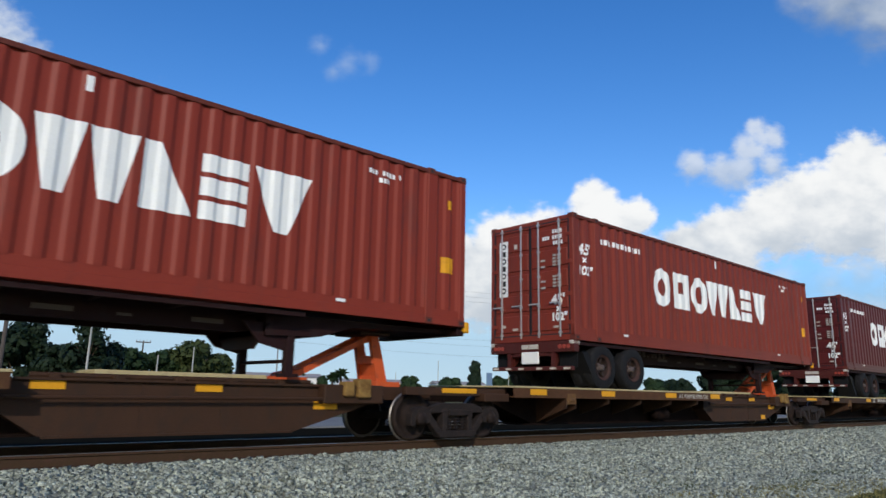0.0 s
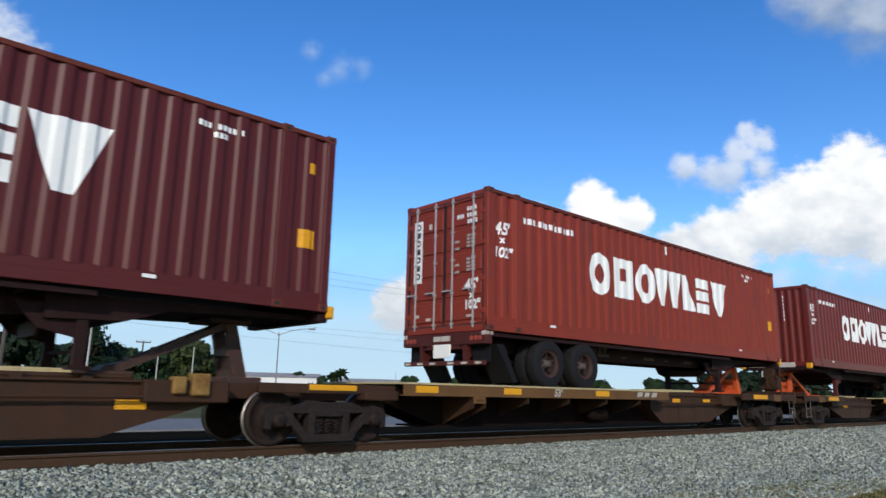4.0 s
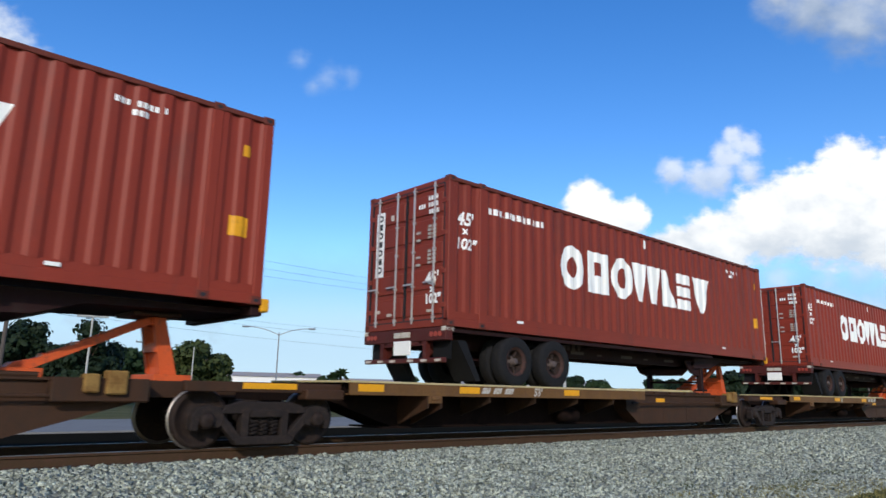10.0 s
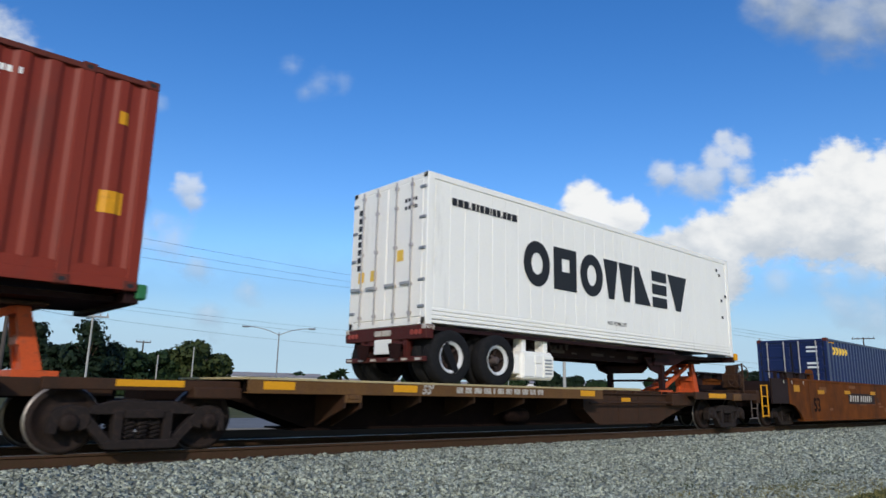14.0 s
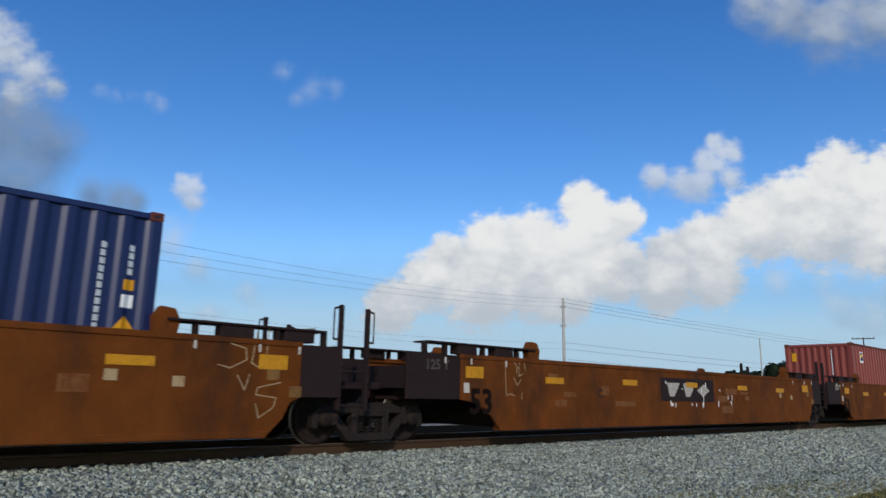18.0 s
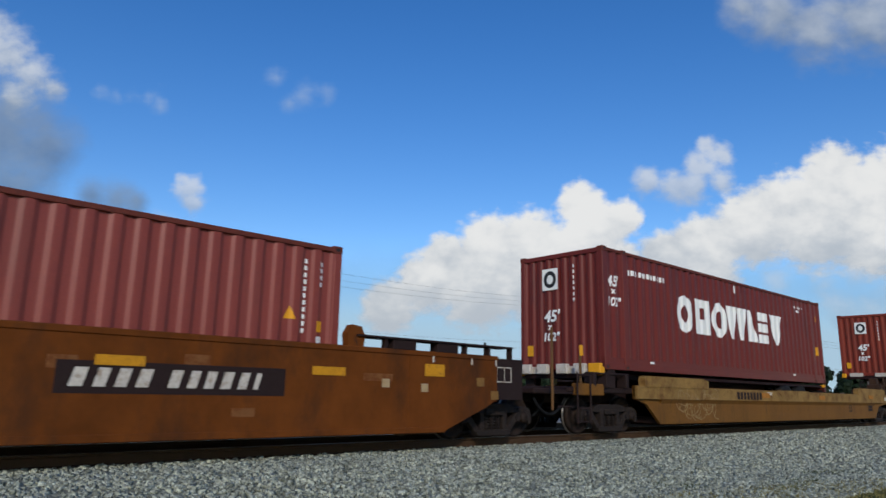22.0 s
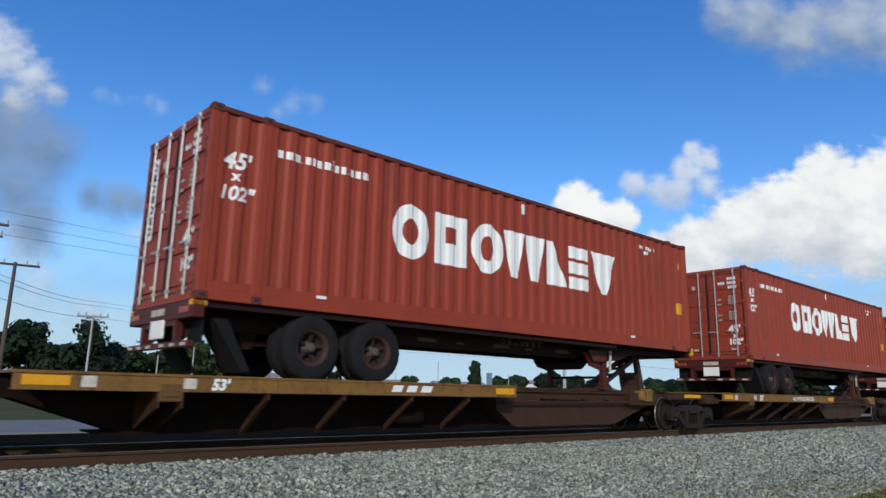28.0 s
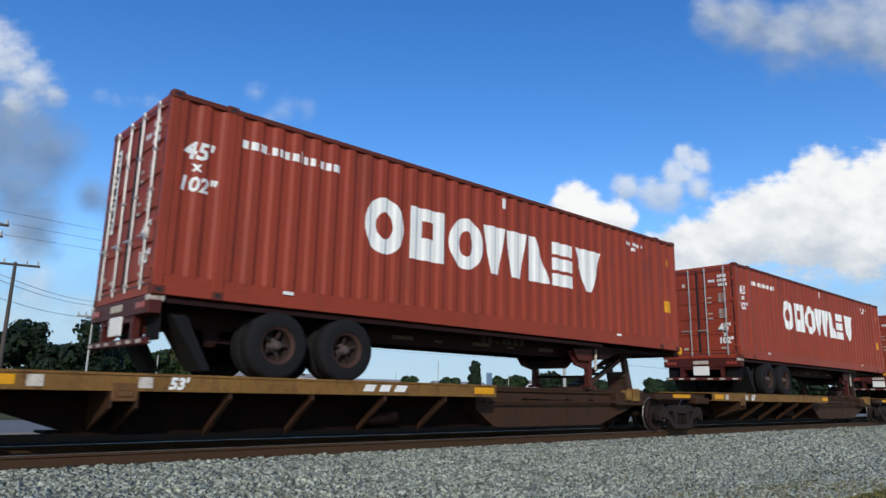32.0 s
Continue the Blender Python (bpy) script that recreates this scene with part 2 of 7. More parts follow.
# ---- ground and track ----
def ground_material():
    m = bpy.data.materials.new("ground_grass_and_dirt")
    m.use_nodes = True
    nt = m.node_tree
    b = nt.nodes["Principled BSDF"]
    b.inputs["Roughness"].default_value = 0.95
    b.inputs["Specular IOR Level"].default_value = 0.1
    geo = nt.nodes.new("ShaderNodeNewGeometry")
    n1 = node(nt, "ShaderNodeTexNoise", Scale=0.35, Detail=8.0, Roughness=0.7)
    n2 = node(nt, "ShaderNodeTexNoise", Scale=18.0, Detail=4.0, Roughness=0.7)
    mixa = node(nt, "ShaderNodeMixRGB")
    mixa.inputs["Color1"].default_value = (0.075, 0.085, 0.025, 1)
    mixa.inputs["Color2"].default_value = (0.17, 0.14, 0.06, 1)
    ramp = node(nt, "ShaderNodeMapRange")
    ramp.inputs["From Min"].default_value, ramp.inputs["From Max"].default_value = 0.35, 0.7
    mixb = node(nt, "ShaderNodeMixRGB", Fac=0.35)
    mixb.blend_type = "MULTIPLY"
    for n in (n1, n2):
        nt.links.new(geo.outputs["Position"], n.inputs["Vector"])
    nt.links.new(n1.outputs["Fac"], ramp.inputs["Value"])
    nt.links.new(ramp.outputs[0], mixa.inputs["Fac"])
    nt.links.new(mixa.outputs[0], mixb.inputs["Color1"])
    nt.links.new(n2.outputs["Color"], mixb.inputs["Color2"])
    nt.links.new(mixb.outputs[0], b.inputs["Base Color"])
    bp = node(nt, "ShaderNodeBump", Strength=0.6, Distance=0.05)
    nt.links.new(n2.outputs["Fac"], bp.inputs["Height"])
    nt.links.new(bp.outputs[0], b.inputs["Normal"])
    return m


def gravel_material(name, lo, hi, dark):
    m = bpy.data.materials.new(name)
    m.use_nodes = True
    nt = m.node_tree
    b = nt.nodes["Principled BSDF"]
    b.inputs["Roughness"].default_value = 0.85
    b.inputs["Specular IOR Level"].default_value = 0.25
    geo = nt.nodes.new("ShaderNodeNewGeometry")
    info = nt.nodes.new("ShaderNodeNewGeometry")
    vor = node(nt, "ShaderNodeTexVoronoi", Scale=22.0)
    nz = node(nt, "ShaderNodeTexNoise", Scale=0.9, Detail=6.0, Roughness=0.7)
    fine = node(nt, "ShaderNodeTexNoise", Scale=90.0, Detail=3.0)
    for n in (vor, nz, fine):
        nt.links.new(geo.outputs["Position"], n.inputs["Vector"])
    sep = nt.nodes.new("ShaderNodeSeparateColor")
    nt.links.new(vor.outputs["Color"], sep.inputs[0])
    mx = node(nt, "ShaderNodeMixRGB")
    mx.inputs["Color1"].default_value, mx.inputs["Color2"].default_value = (*lo, 1), (*hi, 1)
    add = node(nt, "ShaderNodeMath")
    add.operation = "MULTIPLY_ADD"
    add.inputs[1].default_value = 0.6
    nt.links.new(info.outputs["Random Per Island"], add.inputs[0])
    half = node(nt, "ShaderNodeMath")
    half.operation = "MULTIPLY"
    half.inputs[1].default_value = 0.4
    nt.links.new(sep.outputs[0], half.inputs[0])
    nt.links.new(half.outputs[0], add.inputs[2])
    nt.links.new(add.outputs[0], mx.inputs["Fac"])
    soil = node(nt, "ShaderNodeMixRGB")
    soil.inputs["Color2"].default_value = (*dark, 1)
    rg = node(nt, "ShaderNodeMapRange")
    rg.inputs["From Min"].default_value, rg.inputs["From Max"].default_value, rg.inputs["To Max"].default_value = 0.52, 0.75, 0.55
    nt.links.new(nz.outputs["Fac"], rg.inputs["Value"])
    nt.links.new(rg.outputs[0], soil.inputs["Fac"])
    nt.links.new(mx.outputs[0], soil.inputs["Color1"])
    nt.links.new(soil.outputs[0], b.inputs["Base Color"])
    bp = node(nt, "ShaderNodeBump", Strength=0.8, Distance=0.03)
    nt.links.new(vor.outputs["Distance"], bp.inputs["Height"])
    bp.invert = True
    nt.links.new(bp.outputs[0], b.inputs["Normal"])
    return m


M["ground"] = ground_material()
# stones below the train carry its shadow in their tones
M["stoneshade"] = gravel_material("ballast_stone_shadow", (0.010, 0.009, 0.007), (0.040, 0.037, 0.030), (0.011, 0.010, 0.008))
M["gravel"] = gravel_material("ballast_gravel", (0.055, 0.064, 0.048), (0.55, 0.58, 0.46), (0.10, 0.102, 0.075))


def height(y):
    """The ground's cross-section."""
    for (ya, za), (yb, zb) in zip(SECTION, SECTION[1:]):
        if ya <= y <= yb:
            return za + (zb - za) * (y - ya) / (yb - ya)
    return SECTION[0][1] if y < SECTION[0][0] else SECTION[-1][1]


SECTION = [(-3500, -0.75), (-14, -0.75), (-7.0, -0.60), (-4.8, -0.52), (-2.9, -0.24), (-2.2, -0.185), (-0.9, -0.175), (-0.6, -0.20), (0.6, -0.20), (0.9, -0.175), (1.6, -0.18), (3.0, -0.35), (6.0, -0.62), (14.5, -0.66), (3500, -0.66)]


def build_ground():
    bm = bmesh.new()
    xs = [-3500, -400, -60, -20] + [i * 1.0 for i in range(-10, 60)] + [80, 160, 400, 1200, 3500]
    ys = [s[0] for s in SECTION]
    ys = sorted(set(ys + [-1500, -300, -60, -30, -20, -9, -8, -7.5, -6.5, -6, -5.5, -5, -4, -3.5, -3, 20, 24, 60, 200, 800]))
    g = [[bm.verts.new((x, y, height(y) + (0.02 * noise.noise((x * 0.7, y * 0.9, 0)) if abs(y) > 2 and abs(x) < 70 and y < 6 else 0))) for y in ys] for x in xs]
    for i in range(len(xs) - 1):
        for j in range(len(ys) - 1):
            f = bm.faces.new((g[i][j], g[i + 1][j], g[i + 1][j + 1], g[i][j + 1]))
            ym = (ys[j] + ys[j + 1]) / 2
            # slot 2, under and behind the train: its shadow as colour
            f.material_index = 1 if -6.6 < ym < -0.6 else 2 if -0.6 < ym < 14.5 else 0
            f.smooth = True
    ob = link("ground", bm, ["ground", "gravel", "bedshade"])
    tagged(ob, "flat ground of dry grass with a grey ballast bed", "ground", kind="structure")
    rd = link("road", B(-400, 900, 14.5, 23.5, -0.66, -0.60), "road")
    tagged(rd, "pale grey asphalt road behind the railway track", "road", kind="structure")


def rail(y):
    prof = [(-0.075, -0.175), (0.075, -0.175), (0.07, -0.162), (0.012, -0.145), (0.01, -0.045), (0.035, -0.035), (0.036, -0.006), (0.03, 0), (-0.03, 0), (-0.036, -0.006), (-0.035, -0.035), (-0.01, -0.045), (-0.012, -0.145), (-0.07, -0.162)]
    bm = bmesh.new()
    slab(bm, [(y + a, b) for a, b in prof], "x", -120, 700)
    for f in bm.faces:
        if f.calc_center_median().z > -0.004:
            f.material_index = 1
    return bm


def build_track():
    tr = thing("railway_track", 0, 0, 0, "rusty steel rails on dark timber ties in grey ballast", "railway track", kind="structure", train=False)
    for y in (-0.753, 0.753):
        part("rail", rail(y), ["rail", "railhead"], tr)
    bm = bmesh.new()
    box(bm, -0.115, 0.115, -1.3, 1.3, -0.36, -0.172, 0.015)
    me = mesh_of("tie", bm, "tie")
    pm = mesh_of("tie_plate", B(-0.1, 0.1, -0.16, 0.16, -0.174, -0.16, 0.004), "rail")
    for i in range(150):
        t = part("tie", me, None, tr, m=pose(-8 + i * 0.53 + random.uniform(-0.02, 0.02), random.uniform(-0.03, 0.03), 0, 0, 0, random.uniform(-0.7, 0.7)))
        if i < 90:
            for y in (-0.753, 0.753):
                part("tie_plate", pm, None, t, m=pose(0, y, 0))


def stones(name, boxes, label, mat="gravel"):
    """Loose broken stone, far past counting: one heap of small lumps."""
    rng = np.random.default_rng(3)
    unit = np.array([[x, y, z] for x in (-1, 1) for y in (-1, 1) for z in (-1, 1)], float)
    quads = np.array([[0, 1, 3, 2], [4, 6, 7, 5], [0, 4, 5, 1], [2, 3, 7, 6], [0, 2, 6, 4], [1, 5, 7, 3]])
    vs, n = [], 0
    for x0, x1, y0, y1, per, size in boxes:
        k = int((x1 - x0) * (y1 - y0) * per)
        c = np.stack([rng.uniform(x0, x1, k), rng.uniform(y0, y1, k), np.zeros(k)], 1)
        c[:, 2] = np.interp(c[:, 1], [q[0] for q in SECTION], [q[1] for q in SECTION]) + rng.uniform(-0.004, 0.018, k)
        sc = size * rng.uniform(0.45, 1.1, (k, 1)) * rng.uniform(0.6, 1.15, (k, 3))
        sc[:, 2] *= 0.75
        v = unit[None] * (1 + rng.uniform(-0.38, 0.28, (k, 8, 3))) * sc[:, None]
        a, b = rng.uniform(0, 6.283, k), rng.uniform(-0.7, 0.7, k)
        ca, sa, cb, sb = np.cos(a), np.sin(a), np.cos(b), np.sin(b)
        x, y, z = v[..., 0], v[..., 1], v[..., 2]
        y, z = y * cb[:, None] - z * sb[:, None], y * sb[:, None] + z * cb[:, None]
        x, y = x * ca[:, None] - y * sa[:, None], x * sa[:, None] + y * ca[:, None]
        vs.append(np.stack([x, y, z], 2) + c[:, None])
        n += k
    v = np.concatenate(vs).reshape(-1, 3)
    f = (quads[None] + 8 * np.arange(n)[:, None, None]).reshape(-1)
    me = bpy.data.meshes.new(name)
    me.vertices.add(len(v))
    me.vertices.foreach_set("co", v.ravel())
    me.loops.add(len(f))
    me.loops.foreach_set("vertex_index", f)
    me.polygons.add(n * 6)
    me.polygons.foreach_set("loop_start", np.arange(n * 6) * 4)
    me.polygons.foreach_set("loop_total", np.full(n * 6, 4))
    me.update()
    me.validate()
    me.materials.append(M[mat])
    tagged(new(name, me), label, "gravel", kind="stuff")


def grass():
    """Tufts of dry and green grass along the foot of the ballast."""
    rng = np.random.default_rng(8)
    for name, mat, per, lab in (("grass", "grassdry", 5200, "short dry yellow green grass"), ("weeds", "grassgreen", 330, "low green weeds in the gravel")):
        verts, faces = [], []
        k = 0
        while k < per:
            x, y = rng.uniform(5.5, 17), rng.uniform(-9, -4.4)
            edge = -5.15 - 0.10 * max(0, x - 8.5) ** 1.3 + 0.22 * noise.noise((x * 1.1, y, 2.0))
            if name == "weeds":
                px, py = ((14.6, -5.3), (13.2, -5.6), (15.3, -5.6), (10.2, -4.9), (12.0, -5.8))[k % 5]
                x, y = rng.normal(px, 0.35), rng.normal(py, 0.14)
            elif y > edge:
                continue
            k += 1
            z = height(y)
            for b in range(5):
                a, h, w = rng.uniform(0, 6.28), rng.uniform(0.02, 0.075), rng.uniform(0.004, 0.009)
                ox, oy = rng.normal(0, 0.03), rng.normal(0, 0.03)
                lx, ly = rng.normal(0, 0.03), rng.normal(0, 0.03)
                i = len(verts)
                verts += [(x + ox - w * math.cos(a), y + oy - w * math.sin(a), z - 0.01), (x + ox + w * math.cos(a), y + oy + w * math.sin(a), z - 0.01), (x + ox + lx, y + oy + ly, z + h)]
                faces.append((i, i + 1, i + 2))
        me = bpy.data.meshes.new(name)
        me.from_pydata(verts, [], faces)
        me.materials.append(M[mat])
        tagged(new(name, me), lab, "grass", kind="stuff")


# ---- containers ----
CL, CW, CH = 13.80, 2.591, 2.92


def profile(x0, x1, pitch=0.345, deep=0.038):
    """Break points of a corrugated wall: (x, inward depth)."""
    n = max(1, round((x1 - x0) / pitch))
    p = (x1 - x0) / n
    pts = []
    for i in range(n):
        a = x0 + i * p
        pts += [(a + p * u, deep * d) for u, d in ((0.0, 0.0), (0.22, 0.0), (0.25, 0.03), (0.28, 0.13), (0.31, 0.28), (0.39, 0.72), (0.42, 0.87), (0.45, 0.97), (0.48, 1.0), (0.72, 1.0), (0.75, 0.97), (0.78, 0.87), (0.81, 0.72), (0.89, 0.28), (0.92, 0.13), (0.95, 0.03))]
    return pts + [(x1, 0.0)]


def inward(prof, x):
    for (a, u), (b, v) in zip(prof, prof[1:]):
        if a - 1e-6 <= x <= b + 1e-6:
            return u + (v - u) * (x - a) / max(b - a, 1e-9)
    return 0.0


def corrugated(bm, prof, z0, z1, y, side):
    """side -1: the wall faces -y. Thickness 2 mm is closed at the back by the frame."""
    lo = [bm.verts.new((x, y - side * d, z0)) for x, d in prof]
    hi = [bm.verts.new((x, y - side * d, z1)) for x, d in prof]
    lo2 = [bm.verts.new((x, y - side * (d + 0.004), z0)) for x, d in prof]
    hi2 = [bm.verts.new((x, y - side * (d + 0.004), z1)) for x, d in prof]
    for i in range(len(prof) - 1):
        bm.faces.new((lo[i], lo[i + 1], hi[i + 1], hi[i])).smooth = True
        bm.faces.new((lo2[i + 1], lo2[i], hi2[i], hi2[i + 1]))
    bmesh.ops.recalc_face_normals(bm, faces=bm.faces)
    return bm


def wrap(bm, prof, y, side, off=0.003):
    """Lay flat shapes drawn in x, z on the corrugated wall."""
    lo, hi = min(v.co.x for v in bm.verts), max(v.co.x for v in bm.verts)
    for x, _ in prof:
        if lo < x < hi:
            bmesh.ops.bisect_plane(bm, geom=bm.verts[:] + bm.edges[:] + bm.faces[:], plane_co=(x, 0, 0), plane_no=(1, 0, 0))
    for v in bm.verts:
        v.co.y = y - side * (inward(prof, v.co.x) - off)
    return bm


def ring(bm, cx, cz, a, b, ia, ib, n=28, flat=1.0):
    o, i = [], []
    for k in range(n):
        t = 2 * math.pi * k / n
        o.append(bm.verts.new((cx + a * math.cos(t), 0, cz + b * math.sin(t))))
        i.append(bm.verts.new((cx + ia * math.cos(t), 0, cz + ib * math.sin(t))))
    for k in range(n):
        j = (k + 1) % n
        bm.faces.new((o[k], o[j], i[j], i[k]))


def one_bar(x0, x1, z0, z1):
    bm = bmesh.new()
    bar(bm, x0, x1, z0, z1)
    return bm


def letter_row(a, z, n, step=0.075, wide=0.055, high=0.09):
    bm = bmesh.new()
    for q in range(n):
        bar(bm, a + q * step, a + q * step + wide, z, z + high)
    return bm


def flat(bm, *pts):
    bm.faces.new([bm.verts.new((x, 0, z)) for x, z in pts])


def bar(bm, x0, x1, z0, z1):
    flat(bm, (x0, z0), (x1, z0), (x1, z1), (x0, z1))


def mark_shapes(z0=1.14, z1=2.12, x0=3.42, sx=0.985):
    """Plain shapes in a row, where the owner's name stands: one mesh each."""
    X = lambda v: x0 + (v - 3.42) * sx
    zc, hh = (z0 + z1) / 2, (z1 - z0) / 2
    out = []

    def shape():
        out.append(bmesh.new())
        return out[-1]
    ring(shape(), X(3.87), zc, 0.45 * sx, hh + 0.02, 0.19 * sx, hh * 0.5)
    bm, a, b = shape(), X(4.45), X(5.30)
    bar(bm, a, a + 0.30 * sx, z0, z1)
    bar(bm, a + 0.30 * sx, b, z0, z0 + 0.42)
    bar(bm, a + 0.30 * sx, b, z1 - 0.24, z1)
    bar(bm, a + 0.58 * sx, b, z0 + 0.42, z1 - 0.24)
    ring(shape(), X(5.90), zc, 0.46 * sx, hh + 0.02, 0.18 * sx, hh * 0.52)
    for a, b in ((6.40, 7.02), (7.06, 7.70)):
        flat(shape(), (X(a), z1), (X(a + 0.19), z0), (X(b - 0.19), z0), (X(b), z1))
    flat(shape(), (X(7.76), z0), (X(8.50), z0), (X(7.98), z1), (X(7.76), z1))
    for q in (0.0, 0.36, 0.72):
        bar(shape(), X(8.60), X(9.34), z0 + q * (z1 - z0), z0 + (q + 0.28) * (z1 - z0))
    flat(shape(), (X(9.42), z1), (X(9.80), z0), (X(10.06), z0), (X(10.45), z1))
    return out


def letters(text, x, z, size, bold=0.0, shear=0.0):
    """Flat letters of the built-in font in the x, z plane, left end at x, foot at z."""
    cu = bpy.data.curves.new("letters", "FONT")
    cu.body, cu.size, cu.offset, cu.shear, cu.resolution_u = text, size, bold, shear, 2
    ob = bpy.data.objects.new("letters", cu)
    me = bpy.data.meshes.new_from_object(ob)
    bpy.data.objects.remove(ob)
    bm = bmesh.new()
    bm.from_mesh(me)
    bpy.data.meshes.remove(me)
    for v in bm.verts:
        v.co = Vector((x + v.co.x, 0, z + v.co.y))
    return bm


def join(a, b):
    me = bpy.data.meshes.new("t")
    b.to_mesh(me)
    b.free()
    a.from_mesh(me)
    bpy.data.meshes.remove(me)
    return a


def upright(bm, y):
    """Turn shapes drawn in x, z into the plane x = y-value (facing -x); drawn x runs along -y."""
    for v in bm.verts:
        v.co = Vector((y, -v.co.x, v.co.z))
    return bm


def casting():
    """A corner fitting; the dark of its oval hole is a black oval on the two long faces."""
    bm = bmesh.new()
    box(bm, -0.093, 0.093, -0.083, 0.083, -0.065, 0.065, 0.014)
    for s in (-1, 1):
        slab(bm, [(0.045 * math.cos(a * 0.785), 0.03 * math.sin(a * 0.785)) for a in range(8)], "y", s * 0.0835, s * 0.0845, mi=1)
    return bm


def container(x, z, colour, doors_left, group="containers on the train", length=CL, high=CH, kind="line", label=""):
    """A corrugated box: x is its left end, z its underside."""
    L, H, h = length, high, CW / 2
    c = colour
    t = thing("shipping_container", x, 0, z, label, "shipping container", group)
    long45 = L > 13
    posts = (0.84, L - 0.98) if long45 else ()
    key = (colour, round(L, 2), round(H, 2))

    def frame_mesh():
        bm = bmesh.new()
        for s in (-1, 1):
            box(bm, 0, L, s * h, s * (h - 0.06), 0.0, 0.16, 0.006)
            box(bm, 0, L, s * (h - 0.022), s * (h - 0.06), 0.155, 0.29, 0.004)
        for xx in (0, L - 0.14):
            for s in (-1, 1):
                box(bm, xx, xx + 0.14, s * h, s * (h - 0.14), 0.1, H - 0.1, 0.012)
            box(bm, xx, xx + 0.12, -h, h, H - 0.12, H - 0.004, 0.01)
            box(bm, xx, xx + 0.12, -h, h, 0.0, 0.15, 0.01)
        for xx in posts:
            for s in (-1, 1):
                box(bm, xx, xx + 0.15, s * (h + 0.004), s * (h - 0.08), 0.004, H - 0.004, 0.01)
        box(bm, 0.1, L - 0.1, -h + 0.05, h - 0.05, 0.10, 0.14)
        return mesh_of("frame", bm, c)
    part("frame", shared(("frame",) + key, frame_mesh), None, t)
    # shadow line of the top edge painted in with the castings' dirty colour
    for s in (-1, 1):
        part("top_rail", shared(("toprail", s) + key, lambda: mesh_of("top_rail", B(0.004, L - 0.004, s * (h + 0.001), s * (h - 0.06), H - 0.08, H + 0.001, 0.008), "blue" if c == "blue" else "castdark")), None, t, "grimy top rail, dark for the edge shadow")

    cast = shared(("cast", colour), lambda: mesh_of("corner_casting", casting(), ["castdark", "black"]))
    for xx in [0, L - 0.178] + [q - 0.01 for q in posts]:
        for s in (-1, 1):
            for zz in (0, H - 0.118):
                part("corner_casting", cast, None, t, m=pose(xx + 0.089, s * (h - 0.073), zz + 0.059 + (0.022 if zz else 0)))

    edges = [0.14] + [q for p in posts for q in (p, p + 0.15)] + [L - 0.14]
    spans = list(zip(edges[::2], edges[1::2]))
    if long45:
        spans = [(0.14, posts[0]), (posts[0] + 0.15, posts[1]), (posts[1] + 0.15, L - 0.14)]
    full = []
    for a, b in spans:
        full += profile(a, b)

    for s in (-1, 1):
        for a, b in spans:
            part("side_panel", shared(("panel", s, round(a, 2)) + key, lambda: mesh_of("side_panel", corrugated(bmesh.new(), profile(a, b), 0.275, H - 0.08, s * (h - 0.012), s), c)), None, t)

    def roof():
        bm = bmesh.new()
        pr = profile(0.12, L - 0.12, 0.21, 0.02)
        a = [bm.verts.new((q, -h + 0.05, H - 0.012 - d)) for q, d in pr]
        b = [bm.verts.new((q, h - 0.05, H - 0.012 - d)) for q, d in pr]
        for i in range(len(pr) - 1):
            bm.faces.new((a[i], a[i + 1], b[i + 1], b[i]))
        return mesh_of("roof_panel", bm, c)
    part("roof_panel", shared(("roof",) + key, roof), None, t)

    # ends: doors at one, corrugated wall at the other
    for left in (True, False):
        xe = 0.0 if left else L
        sg = -1 if left else 1
        if doors_left == left:
            for k, (ya, yb) in enumerate(((-h + 0.13, -0.01), (0.01, h - 0.13))):
                def door():
                    bm = bmesh.new()
                    box(bm, xe - sg * 0.03, xe - sg * 0.07, ya, yb, 0.14, H - 0.11)
                    n = 5
                    for i in range(n):
                        za = 0.2 + i * (H - 0.42) / n
                        box(bm, xe - sg * 0.005, xe - sg * 0.045, ya + 0.06, yb - 0.06, za + 0.04, za + (H - 0.42) / n - 0.06, 0.012)
                    for zz in (0.14, H - 0.17):
                        box(bm, xe - sg * 0.002, xe - sg * 0.05, ya, yb, zz, zz + 0.06)
                    return mesh_of("door", bm, c)
                d = part("door", shared(("door", k, left) + key, door), None, t)
                def seal():
                    bm = bmesh.new()
                    for q in (ya, yb):
                        box(bm, xe + sg * 0.002, xe - sg * 0.03, q - 0.016, q + 0.016, 0.14, H - 0.11)
                    for zz in (0.135, H - 0.125):
                        box(bm, xe + sg * 0.001, xe - sg * 0.03, ya, yb, zz, zz + 0.025)
                    return mesh_of("door_seal", bm, "black")
                part("door_seal", shared(("seal", k, left) + key, seal), None, d, "black rubber door seal")
                for yy in (ya + 0.25, yb - 0.28):
                    def lock():
                        bm = bmesh.new()
                        rod(bm, (xe + sg * 0.035, yy, 0.08), (xe + sg * 0.035, yy, H - 0.06), 0.02, 8)
                        for zz in (0.16, 0.8, 1.5, 2.1, H - 0.16):
                            box(bm, xe + sg * 0.0, xe + sg * 0.06, yy - 0.03, yy + 0.03, zz, zz + 0.04)
                        box(bm, xe + sg * 0.03, xe + sg * 0.05, yy - 0.03, yy + 0.3, 0.86, 0.89)
                        return mesh_of("locking_bar", bm, "galv")
                    part("locking_bar", shared(("lock", k, left, round(yy, 2), round(H, 2), round(xe, 2)), lock), None, d)
                for zz in (0.35, 1.0, 1.75, 2.4):
                    yy = ya if k == 0 else yb
